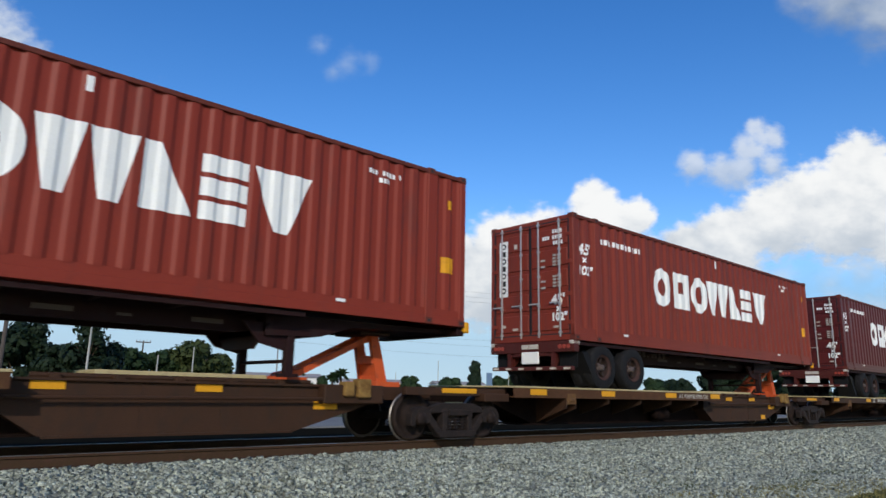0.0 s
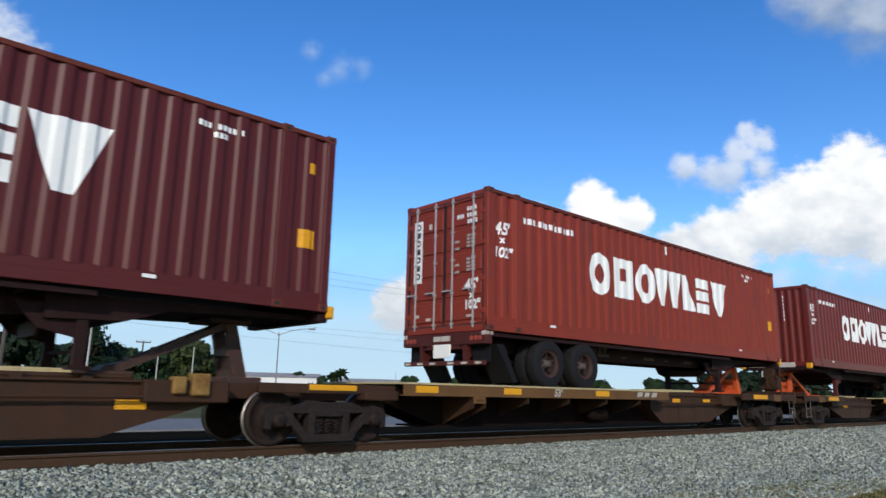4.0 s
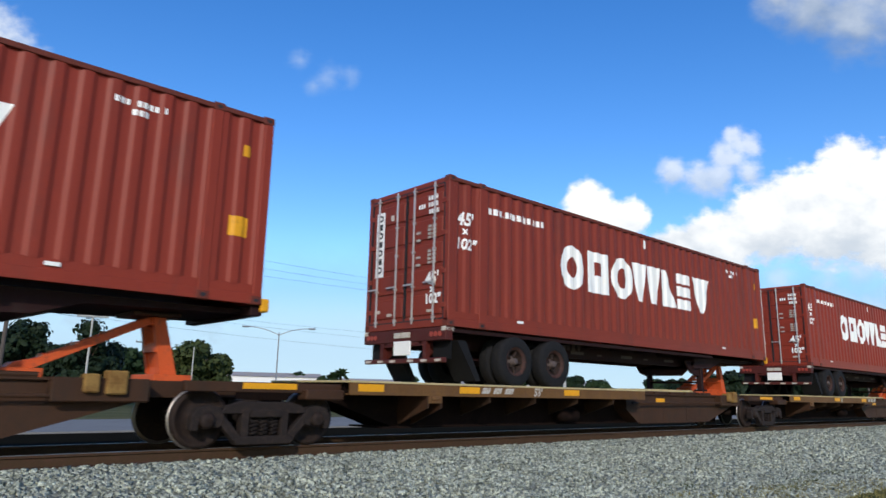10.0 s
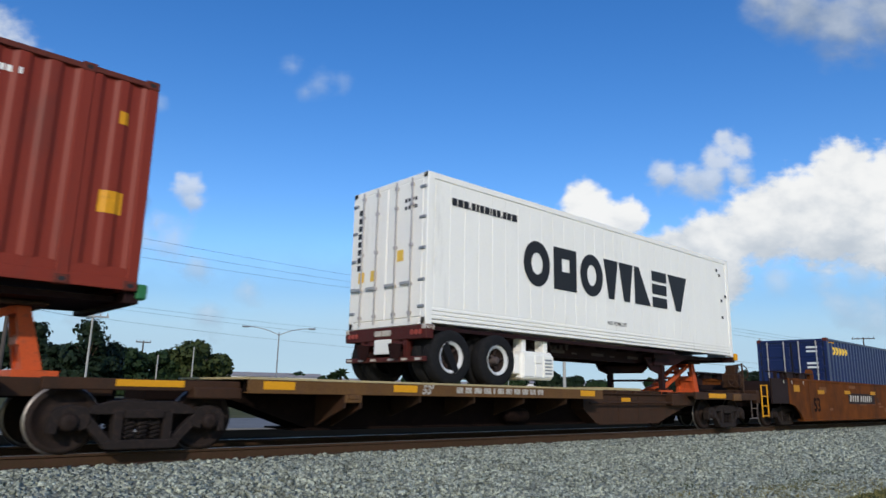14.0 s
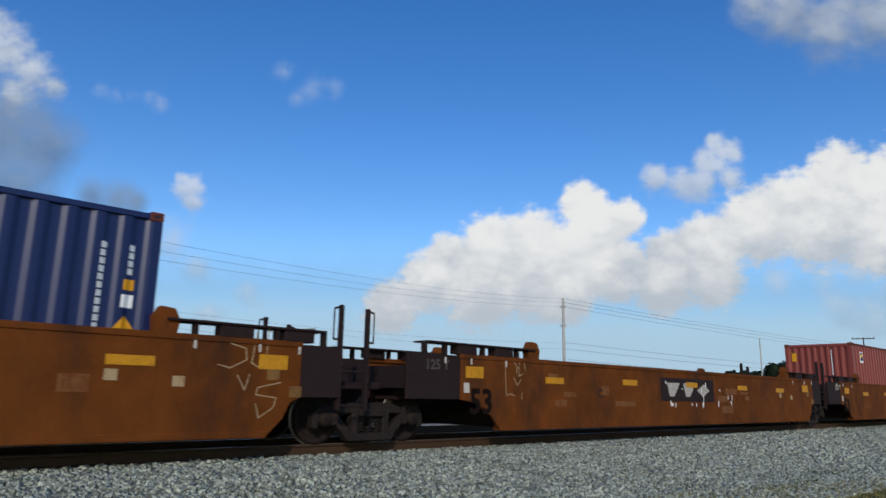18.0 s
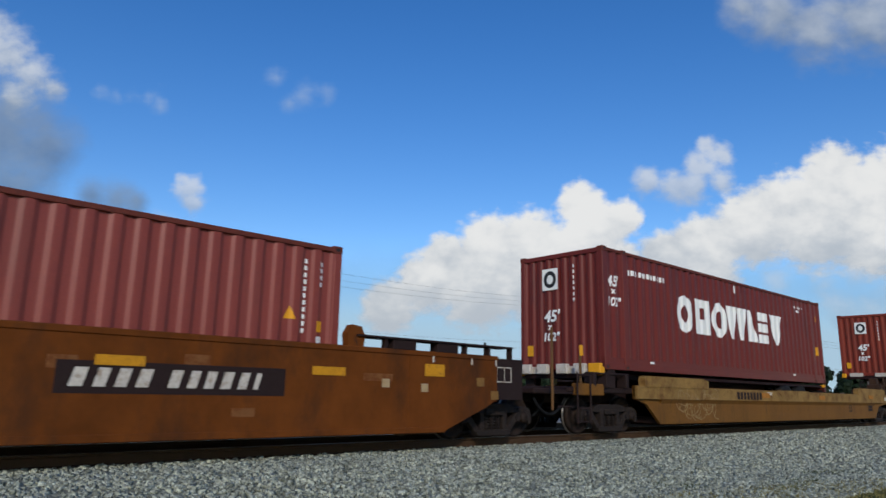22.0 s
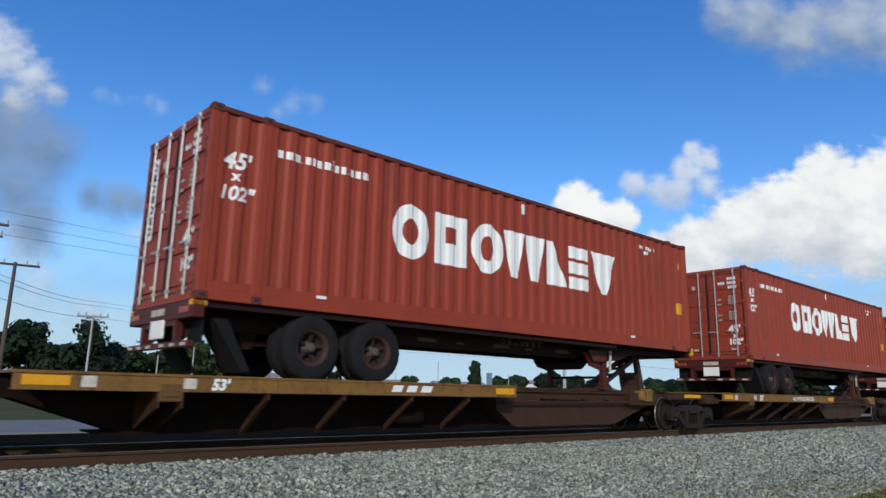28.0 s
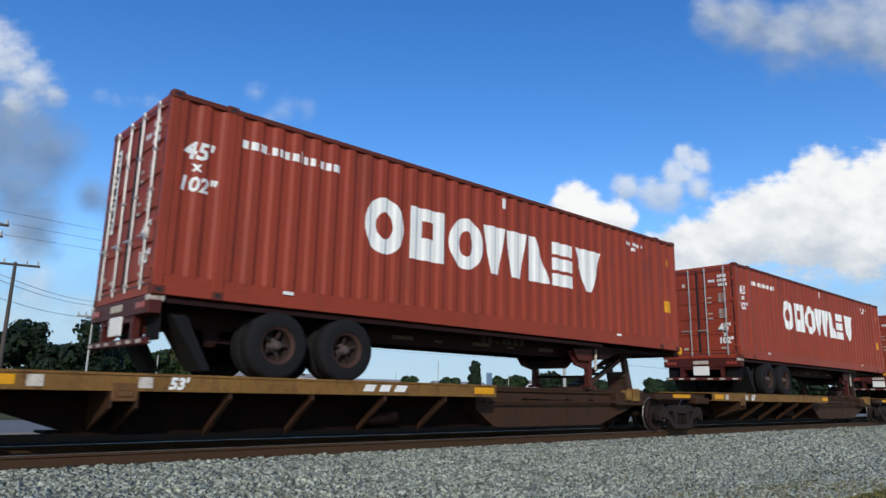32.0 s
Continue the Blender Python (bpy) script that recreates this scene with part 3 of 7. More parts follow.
                    part("hinge", shared(("hinge", k, left, zz) + key, lambda: mesh_of("hinge", B(xe + sg * 0.01, xe - sg * 0.04, yy - 0.07, yy + 0.07, zz, zz + 0.1, 0.01), c)), None, d)
        else:
            def front():
                bm = bmesh.new()
                pr = profile(-h + 0.14, h - 0.14, 0.25, 0.045)
                corrugated(bm, pr, 0.14, H - 0.1, 0.0, sg)
                for v in bm.verts:
                    v.co = Vector((xe - sg * 0.015 + v.co.y, v.co.x, v.co.z))
                bmesh.ops.recalc_face_normals(bm, faces=bm.faces)
                return mesh_of("end_panel", bm, c)
            part("end_panel", shared(("endp", left) + key, front), None, t)

    # markings
    y = -(h - 0.012)
    if kind == "line":
        for me in shared("mark45", lambda: [mesh_of("mark", wrap(bm, full, y, -1), "white") for bm in mark_shapes()]):
            part("mark", me, None, t, "white painted shape")

        def small():
            bm = bmesh.new()
            w = 1.10
            for k, ww in enumerate((0.13, 0.13, 0.13, 0.03, 0.1, 0.08, 0.11, 0.13, 0.04, 0.1, 0.1, 0.03, 0.1, 0.11, 0.16)):
                bar(bm, w + 0.01, w + ww - 0.01, 2.36, 2.36 + (0.04 if ww < 0.035 else 0.13 if k not in (8,) else 0.19))
                w += ww + 0.022
            return mesh_of("small_lettering", wrap(bm, full, y, -1, 0.004), "white")
        part("small_lettering", shared("small45", small), None, t, "small white painted lettering")

        def data():
            bm = bmesh.new()
            for a, b, zz in ((11.45, 11.51, 2.53), (11.53, 11.59, 2.53), (11.61, 11.66, 2.53), (11.75, 11.81, 2.53), (11.83, 11.89, 2.53), (11.91, 11.97, 2.53), (11.99, 12.05, 2.53), (12.12, 12.16, 2.53), (11.7, 11.76, 2.40), (11.78, 11.84, 2.40), (11.86, 11.92, 2.40)):
                bar(bm, a, b, zz, zz + 0.085)
            return mesh_of("number_lettering", wrap(bm, full, y, -1, 0.004), "white")
        part("number_lettering", shared("data45", data), None, t, "small white painted bars")
        part("edge_mark", shared("slot45", lambda: mesh_of("edge_mark", wrap_bar(full, y, 6.88, 6.97, 2.55, 2.77), "white")), None, t, "white upright mark")
        part("size_lettering", shared("size45", lambda: mesh_of("size_lettering", wrap(join(join(letters("45'", 0.24, 2.0, 0.36, 0.012, 0.15), letters("x", 0.40, 1.82, 0.22, 0.008)), letters("102\"", 0.20, 1.52, 0.3, 0.01, 0.15)), full, y, -1, 0.004), "white")), None, t, "white numerals 45 by 102 inches")
        part("placard", shared("plac45", lambda: mesh_of("placard", wrap_bar(full, y, 13.20, 13.50, 0.98, 1.28), "yellow")), None, t, "yellow placard")
        part("placard", shared("plac45b", lambda: mesh_of("placard", wrap_bar(full, y, 13.33, 13.45, 2.22, 2.40), "yellow")), None, t, "small yellow placard")
        rf = shared("refl45", lambda: mesh_of("reflector", B(0, 0.18, -h - 0.004, -h + 0.01, 0.2, 0.25), "white"))
        for xx in (1.95, 10.9):
            part("reflector", rf, None, t, "white reflector", m=pose(xx, 0, 0))
        if doors_left:
            part("white_panel", shared("doorpanel", lambda: mesh_of("white_panel", upright(one_bar(-0.99, -0.71, 1.13, 2.54), -0.012), "white")), None, t, "white upright panel")

            for zz, a, n in ((2.52, 0.70, 4), (2.38, 0.40, 3), (2.38, 0.70, 4), (2.24, 0.72, 4)):
                part("door_lettering", shared(("doormark", zz, a), lambda: mesh_of("door_lettering", upright(letter_row(a, zz, n), -0.012), "white")), None, t, "row of white lettering on the door")
            for wd, yy, zz, sz in (("45'", 0.66, 0.84, 0.32), ("x", 0.80, 0.68, 0.2), ("102\"", 0.64, 0.46, 0.25)):
                part("size_lettering", shared(("doorsize", wd), lambda: mesh_of("size_lettering", upright(letters(wd, yy, zz, sz, 0.012), -0.012), "white")), None, t, "white numerals on the door")
            for k, (a, b, z0, z1) in enumerate(((-0.9, -0.78, 0.36, 0.43), (0.7, 0.86, 0.29, 0.34), (-0.5, -0.4, 2.3, 2.42), (-0.55, -0.38, 0.28, 0.34))):
                part("door_plate", shared(("doorplate", k), lambda: mesh_of("door_plate", upright(one_bar(a, b, z0, z1), -0.012), "worn")), None, t, "small pale door plate")

            for z0 in (1.74, 1.24):
                def dd():
                    bm = bmesh.new()
                    for q in range(4):
                        bar(bm, 0.70, 0.80, z0 + q * 0.075, z0 + q * 0.075 + 0.05)
                        bar(bm, 0.83, 0.95, z0 + q * 0.075, z0 + q * 0.075 + 0.05)
                    return mesh_of("data_lettering", upright(bm, -0.012), "stencil")
                part("data_lettering", shared(("doormark3", z0), dd), None, t, "faded white data lettering")
                for q in range(2):
                    part("data_bar", shared(("databar", z0, q), lambda: mesh_of("data_bar", upright(one_bar(0.34, 0.48, z0 - 0.02 + q * 0.15, z0 + 0.03 + q * 0.15), -0.012), "stencil")), None, t, "faded white bar")

            def dn():
                bm = bmesh.new()
                for i in range(7):
                    zz = 2.34 - i * 0.187
                    ring(bm, -0.85, zz + 0.07, 0.085, 0.075, 0.045, 0.035, 14) if i % 2 == 0 else bar(bm, -0.93, -0.78, zz, zz + 0.13)
                return mesh_of("panel_lettering", upright(bm, -0.015), "black")
            part("panel_lettering", shared("doormark2", dn), None, t, "dark shapes on a white upright panel")
        else:
            def fm():
                bm = bmesh.new()
                bar(bm, -0.55, -0.05, 2.0, 2.55)
                for i in range(7):
                    bar(bm, 0.42, 0.46, 2.5 - i * 0.14, 2.58 - i * 0.14)
                join(bm, letters("45'", -0.5, 1.2, 0.4, 0.012, 0.15))
                join(bm, letters("x", -0.36, 1.0, 0.22, 0.008))
                join(bm, letters("102\"", -0.55, 0.72, 0.28, 0.01, 0.15))
                return mesh_of("end_lettering", upright(bm, -0.006), "white")
            part("end_lettering", shared("endmark", fm), None, t, "white painted lettering on the end wall")

            def lg():
                bm = bmesh.new()
                ring(bm, -0.30, 2.27, 0.2, 0.22, 0.1, 0.12, 20)
                return mesh_of("emblem", upright(bm, -0.009), "black")
            part("emblem", shared("emblem", lg), None, t, "dark ring emblem")
            part("placard", shared("endplac", lambda: mesh_of("placard", upright(wrap_bar([(-9, 0), (9, 0)], 0, -1.05, -0.86, 0.35, 0.62), -0.008), "yellow")), None, t, "yellow placard")
    if kind == "blue":
        bm = bmesh.new()
        ring(bm, 0.70, 2.42, 0.15, 0.16, 0.06, 0.07, 18)
        for k in range(4):
            ring(bm, 1.02 + k * 0.33, 2.42, 0.15, 0.16, 0.07, 0.08, 18)
        part("mark", wrap(bm, full, y, -1), "yellowtext", t, "row of yellow painted rings")
        bm = bmesh.new()
        for i in range(12):
            bar(bm, 11.45, 11.52, 2.3 - i * 0.105, 2.38 - i * 0.105)
        for i in range(4):
            bar(bm, 11.80, 11.87, 2.3 - i * 0.105, 2.38 - i * 0.105)
        bar(bm, 11.76, 11.92, 1.55, 1.72)
        part("small_lettering", wrap(bm, full, y, -1, 0.004), "white", t, "white upright lettering")
        bm = bmesh.new()
        flat(bm, (11.68, 1.26), (11.98, 1.26), (11.83, 1.45))
        part("hazard_triangle", wrap(bm, full, y, -1, 0.005), "yellow", t, "yellow hazard triangle")
        part("placard", wrap_bar(full, y, 11.77, 11.91, 1.78, 1.92), "yellow", t, "yellow hazard placard")
        for i in range(3):
            part("edge_mark", wrap_bar(full, y, 0.3 + i * 0.18, 0.44 + i * 0.18, 2.70, 2.74), "yellow", t, "yellow edge mark")
        for zz in (2.5, 2.35, 1.9, 1.75):
            part("door_lettering", upright(one_bar(0.55, 0.95, zz, zz + 0.07), -0.012), "white", t, "row of white lettering on the door")
    if kind == "plain":
        part("emblem_panel", wrap_bar(full, y, 0.85, 1.25, 2.1, 2.55), "white", t, "white square panel")
        bm = bmesh.new()
        bar(bm, 0.89, 1.21, 2.19, 2.51)
        part("emblem", wrap(bm, full, y, -1, 0.008), "blue", t, "blue square emblem")
        bm = bmesh.new()
        flat(bm, (0.90, 2.24), (1.0, 2.24), (1.20, 2.40), (1.20, 2.49), (1.08, 2.44))
        part("emblem_stripe", wrap(bm, full, y, -1, 0.011), "yellowtext", t, "yellow slanting stripe")
        bm = bmesh.new()
        for i in range(11):
            bar(bm, 11.52, 11.57, 2.52 - i * 0.11, 2.59 - i * 0.11)
            if i < 4:
                bar(bm, 11.80, 11.85, 2.5 - i * 0.11, 2.57 - i * 0.11)
        bar(bm, 11.78, 11.88, 1.22, 1.38)
        part("small_lettering", wrap(bm, full, y, -1, 0.004), "white", t, "white upright lettering")
        bm = bmesh.new()
        flat(bm, (11.2, 1.62), (11.4, 1.62), (11.3, 1.82))
        part("hazard_triangle", wrap(bm, full, y, -1, 0.004), "yellow", t, "yellow hazard triangle")
        part("side_placard", wrap_bar(full, y, 11.78, 11.88, 1.45, 1.62), "yellow", t, "small yellow placard")
        bm = bmesh.new()
        bar(bm, -1.02, -0.84, 2.15, 2.5)
        part("placard", upright(bm, -0.01), "yellow", t, "yellow placard")
        bm = bmesh.new()
        for i in range(9):
            bar(bm, 0.5, 0.54, 2.5 - i * 0.13, 2.6 - i * 0.13)
        part("end_lettering", upright(bm, -0.01), "white", t, "white upright lettering on the end wall")
    return t


def wrap_bar(prof, y, a, b, z0, z1):
    bm = bmesh.new()
    bar(bm, a, b, z0, z1)
    return wrap(bm, prof, y, -1, 0.004)


# ---- road chassis under a container ----
def wheel_mesh(key):
    bm = bmesh.new()
    lathe(bm, [(0.29, -0.13), (0.44, -0.145), (0.495, -0.12), (0.51, -0.07), (0.51, 0.07), (0.495, 0.12), (0.44, 0.145), (0.29, 0.13)], 32, caps=(False, False))
    return mesh_of("tyre", bm, "tyre")


def rim_mesh(mat):
    bm = bmesh.new()
    lathe(bm, [(0.297, -0.14), (0.302, -0.125), (0.285, -0.118), (0.240, -0.105), (0.232, -0.08)], 28, caps=(False, False))
    lathe(bm, [(0.232, -0.08), (0.225, 0.0), (0.19, 0.05), (0.12, 0.06)], 28, mi=1, caps=(False, True))
    n0 = len(bm.faces)
    for i in range(5):
        a = i * 2 * math.pi / 5
        rod(bm, (0.09 * math.cos(a), 0.0, 0.09 * math.sin(a)), (0.232 * math.cos(a), -0.03, 0.232 * math.sin(a)), 0.036, 6)
    bm.faces.ensure_lookup_table()
    for f in bm.faces[n0:]:
        f.material_index = 1
    return mesh_of("rim", bm, [mat, "rimdisc"])


def hub_mesh():
    bm = bmesh.new()
    lathe(bm, [(0.115, 0.06), (0.115, 0.0), (0.075, -0.03), (0.068, -0.11), (0.05, -0.125), (0.0, -0.125)], 14)
    return mesh_of("hub", bm, "hub")


def chassis(x, z, flip, rim="rimred", length=CL, label="", genset=False, flap="yellow", slide=0.0, lock="worn", front="yellow", leg_paint="chassis"):
    """x: left end of its container, z: the container's underside. flip: wheels at the right end."""
    t = thing("container_chassis", x + (length if flip else 0), 0, z, label, "trailer chassis", "trailer chassis on the train")
    if flip:
        t.matrix_basis = pose(x + length, 0, z, 0, 0, 180)
    L = length
    for s in (-1, 1):
        part("main_beam", shared(("mb", s, L), lambda: mesh_of("main_beam", slab(slab(bmesh.new(), [(0.3, -0.02), (L - 3.1, -0.02), (L - 3.1, -0.14), (L - 4.2, -0.36), (0.3, -0.36)], "y", s * 0.45, s * 0.57), [(L - 3.1, -0.02), (L - 0.1, -0.02), (L - 0.1, -0.12), (L - 3.1, -0.14)], "y", s * 0.47, s * 0.55), "chassis")), None, t)
    part("gooseneck", shared(("goose", L), lambda: mesh_of("gooseneck", slab(bmesh.new(), [(L - 3.9, -0.05), (L - 0.05, -0.05), (L - 0.05, -0.11), (L - 2.3, -0.17), (L - 2.9, -0.36), (L - 3.9, -0.40)], "y", -0.9, 0.9), "chassis")), None, t)

    cm = shared("cross", lambda: mesh_of("cross_member", slab(B(-0.04, 0.04, -0.45, 0.45, -0.30, -0.18), [(-1.2, -0.10), (1.2, -0.10), (1.2, -0.02), (-1.2, -0.02)], "x", -0.04, 0.04), "chassis"))
    for i in range(9):
        part("cross_member", cm, None, t, m=pose(0.8 + i * (L - 5) / 8, 0, 0))
    for s in (-1, 1):
        part("side_rail", shared(("srail", s, L), lambda: mesh_of("side_rail", B(0.2, L - 3.4, s * 1.15, s * 1.22, -0.10, -0.03), "chassis")), None, t)
    part("front_bolster", shared(("fbol", L), lambda: mesh_of("front_bolster", B(L - 0.12, L + 0.06, -1.22, 1.22, -0.16, -0.01, 0.01), "chassis")), None, t)
    for s in (-1, 1):
        part("corner_lock", shared(("cl", s, L, flap, flip, front), lambda: mesh_of("corner_lock", B(L + 0.01, L + 0.14, s * 1.29, s * 1.10, -0.10, 0.10, 0.02), flap if flip else front)), None, t, "painted front corner lock")
    fp = shared("fplac", lambda: mesh_of("placard", B(-0.01, 0.012, -0.29, 0.29, -0.085, 0.085, 0.004), "worn"))
    for yy in (-0.66, 0.42):
        part("placard", fp, None, t, "pale placard on the front bolster", m=pose(L + 0.068, yy, 0.04))

    # a row of dull painted shapes along the near beam
    for i, (sh, ww) in enumerate((("r", 0.2), ("b", 0.18), ("r", 0.2), ("t", 0.26), ("b", 0.15), ("b", 0.16), ("t", 0.2))):
        def mark():
            bm = bmesh.new()
            if sh == "r":
                ring(bm, 0.1, -0.13, 0.09, 0.085, 0.04, 0.035, 16)
            elif sh == "b":
                bar(bm, 0, ww, -0.21, -0.05)
            else:
                flat(bm, (ww * 0.3, -0.21), (ww * 0.7, -0.21), (ww, -0.05), (0, -0.05))
            for v in bm.verts:
                v.co.y = -0.573
            return mesh_of("beam_mark", bm, "hub")
        part("beam_mark", shared(("bmk", sh, ww), mark), None, t, "dull grey painted shape", m=Matrix.Translation(((3.7 if x < 200 else 7.0) + i * 0.2, 0, 0)) @ Matrix.Diagonal((0.78, 1, 0.85, 1)))
    for i in range(7):
        sm = shared(("mk", i % 2), lambda: mesh_of("side_marking", B(0, 0.5 if i % 2 else 0.2, -0.58, -0.572, -0.26, -0.19 if i % 2 else -0.22), "hub"))
        part("side_marking", sm, None, t, "dull white side marking", m=pose(3.6 + i * (L - 7.5) / 6, 0, 0))

    def rear():
        bm = bmesh.new()
        box(bm, -0.02, 0.16, -1.28, 1.28, -0.26, -0.01, 0.01)
        for yy in (-0.72, 0.62):
            box(bm, -0.01, 0.09, yy, yy + 0.1, -0.62, -0.26)
        for s in (-1, 1):
            box(bm, 0.0, 0.4, s * 0.5, s * 0.62, -0.3, -0.05)
        slab(bm, [(-0.7, -0.26), (0.7, -0.26), (0.7, -0.34), (-0.7, -0.34)], "x", 0.0, 0.1)
        for s in (-1, 1):
            slab(bm, [(0.1, -0.26), (0.5, -0.26), (0.1, -0.58)], "y", s * 0.64, s * 0.60)
        return mesh_of("rear_bolster", bm, "chassisred")
    part("rear_bolster", shared("rearb", rear), None, t, "red rear bolster")
    part("bumper", shared("bumper", lambda: mesh_of("bumper", B(-0.03, 0.07, -1.22, 1.22, -0.67, -0.58, 0.01), "chassisred")), None, t, "red rear bumper bar")
    part("plate", shared("plate", lambda: mesh_of("plate", B(-0.035, 0.0, -0.26, 0.26, -0.52, -0.24, 0.01), "white")), None, t, "white rear plate")
    part("plate", shared("plate2", lambda: mesh_of("plate", B(-0.04, -0.02, -0.26, 0.26, -0.18, -0.07, 0.01), "worn")), None, t, "narrow worn white plate")

    tl = shared("tl", lambda: mesh_of("tail_light", rod(bmesh.new(), (-0.035, 0, -0.14), (-0.02, 0, -0.14), 0.05, 10), "lamplens"))
    for yy in (-1.12, -1.0, -0.88, 0.88, 1.0, 1.12):
        part("tail_light", tl, None, t, "pale red tail light", m=pose(0, yy, 0))
    st = shared("stripe", lambda: mesh_of("stripe", B(-0.036, -0.03, -0.09, 0.09, -0.65, -0.605), "worn"))
    for yy in (-1.08, -0.68, -0.28, 0.28, 0.68, 1.08):
        part("stripe", st, None, t, "white reflective stripe", m=pose(0, yy, 0))
    for s in (-1, 1):
        part("twist_lock", shared(("tw", s, flap, flip, lock), lambda: mesh_of("twist_lock", B(-0.03, 0.2, s * 1.28, s * 1.14, -0.10, -0.004, 0.02), flap if flip else lock)), None, t, "painted corner lock")
        part("rear_flap", shared(("rf", s), lambda: mesh_of("rear_flap", B(0.17, 0.19, s * 1.22, s * 0.72, -0.60, -0.2), "rubber")), None, t, "black rubber flap")
        part("mud_flap", shared(("mf", s), lambda: mesh_of("mud_flap", slab(bmesh.new(), [(0.30, -0.25), (0.52, -0.25), (0.92, -0.98), (0.80, -1.0)], "y", s * 1.26, s * 0.66), "rubber")), None, t, "black rubber mud flap")
    tyre, rm, hb = shared("tyre", lambda: wheel_mesh(0)), shared(("rim", rim), lambda: rim_mesh(rim)), shared("hub", hub_mesh)
    for xx in (1.95 - slide, 3.2 - slide):
        ax = part("axle", shared("axle", lambda: mesh_of("axle", rod(bmesh.new(), (0, -1.0, 0), (0, 1.0, 0), 0.07), "chassis")), None, t, m=pose(xx, 0, -0.575))
        for s in (-1, 1):
            for k, yy in enumerate((1.13, 0.80)):
                w = part("tyre", tyre, None, ax, m=pose(0, s * yy, 0, 0, 0, 0 if s < 0 else 180))
            part("rim", rm, None, ax, m=pose(0, s * 1.13, 0, 0, random.uniform(0, 70), 0 if s < 0 else 180))
            part("hub", hb, None, ax, m=pose(0, s * 1.13, 0, 0, 0, 0 if s < 0 else 180))

    def hanger():
        bm = bmesh.new()
        for s in (-1, 1):
            for xx in (1.2, 2.55, 3.9):
                slab(bm, [(xx - 0.14, -0.34), (xx + 0.14, -0.34), (xx + 0.07, -0.62), (xx - 0.07, -0.62)], "y", s * 0.47, s * 0.55)
            box(bm, 1.3, 3.8, s * 0.46, s * 0.54, -0.56, -0.48)
        return mesh_of("suspension", bm, "chassis")
    part("suspension", shared("susp", hanger), None, t, m=pose(-slide, 0, 0))
    for s in (-1, 1):
        def leg():
            bm = bmesh.new()
            box(bm, L - 3.50, L - 3.36, s * 0.74, s * 0.88, -0.99, -0.1, 0.01)
            box(bm, L - 3.56, L - 3.30, s * 0.68, s * 0.94, -1.03, -0.98)
            slab(bm, [(L - 3.5, -0.2), (L - 4.25, -0.2), (L - 3.95, -0.52), (L - 3.5, -0.62)], "y", s * 0.77, s * 0.83)
            return mesh_of("landing_leg", bm, leg_paint)
        part("landing_leg", shared(("leg", s, L, leg_paint), leg), None, t, "dark landing leg" if leg_paint == "chassis" else "dull red landing leg")
    if leg_paint == "chassisred":
        part("leg_bracket", shared(("legbr", L), lambda: mesh_of("leg_bracket", slab(bmesh.new(), [(L - 4.15, -0.16), (L - 3.4, -0.16), (L - 3.4, -0.42), (L - 3.95, -0.42)], "y", -0.92, -0.89), "chassisred")), None, t, "dull red bracket plate")
        part("air_hose", shared(("leghose", L), lambda: mesh_of("air_hose", hose(bmesh.new(), (L - 3.30, -0.95, -0.15), (L - 3.34, -0.95, -0.62), -0.02), "worn")), None, t, "pale air hose")
    part("leg_brace", shared(("lb", L), lambda: mesh_of("leg_brace", slab(rod(bmesh.new(), (L - 3.43, -0.8, -0.78), (L - 3.43, 0.8, -0.78), 0.03), [(-0.95, -0.22), (0.95, -0.22), (0.5, -0.6), (-0.5, -0.6)], "x", L - 3.9, L - 3.86), "chassis")), None, t)
    if genset:
        g = part("generator", box(box(B(2.62, 3.62, -1.24, 0.9, -0.92, -0.34, 0.04), 2.44, 2.64, -1.18, 0.8, -0.82, -0.42, 0.03), 3.58, 3.72, -1.2, 0.8, -0.86, -0.40, 0.03), "reefer", t, "white underslung generator set")
        for x0, x1, z0, z1 in ((2.68, 2.98, -0.86, -0.42), (3.03, 3.25, -0.86, -0.62), (3.03, 3.25, -0.58, -0.42), (3.30, 3.58, -0.86, -0.42)):
            part("cover", B(x0, x1, -1.262, -1.235, z0, z1, 0.008), "reefer", g)
        for z0 in (-0.80, -0.73, -0.66, -0.59, -0.52):
            part("louvre", B(3.33, 3.55, -1.272, -1.258, z0, z0 + 0.03), "lampgrey", g)
        for xx in (2.72, 3.42):
            part("hanger", B(xx, xx + 0.14, -1.15, -0.9, -0.36, -0.08, 0.015), "reefer", g)
    return t


# ---- railway trucks ----
WHEEL_R = 0.4191
SPIN = []


def wheelset_mesh():
    bm = bmesh.new()
    for s in (-1, 1):
        n0 = len(bm.verts)
        prof = [(0.06, 0.60), (0.12, 0.62), (0.15, 0.70), (0.33, 0.735), (0.36, 0.72), (0.4191, 0.715), (0.4191, 0.81), (0.36, 0.825), (0.345, 0.80), (0.17, 0.775), (0.13, 0.85), (0.06, 0.85)]
        if s < 0:
            prof = [(r, -h) for r, h in prof]
        lathe(bm, prof, 32)
        fl = [(0.40, 0.685), (0.445, 0.69), (0.45, 0.71), (0.41, 0.716)]
        lathe(bm, [(r, s * h) for r, h in fl], 32)
    for f in bm.faces:
        c = f.calc_center_median()
        if Vector((c.x, c.z)).length > 0.4185:
            f.material_index = 1
    rod(bm, (0, -0.95, 0), (0, 0.95, 0), 0.075, 12)
    bmesh.ops.recalc_face_normals(bm, faces=bm.faces)
    return mesh_of("wheelset", bm, ["wheel", "tread"])


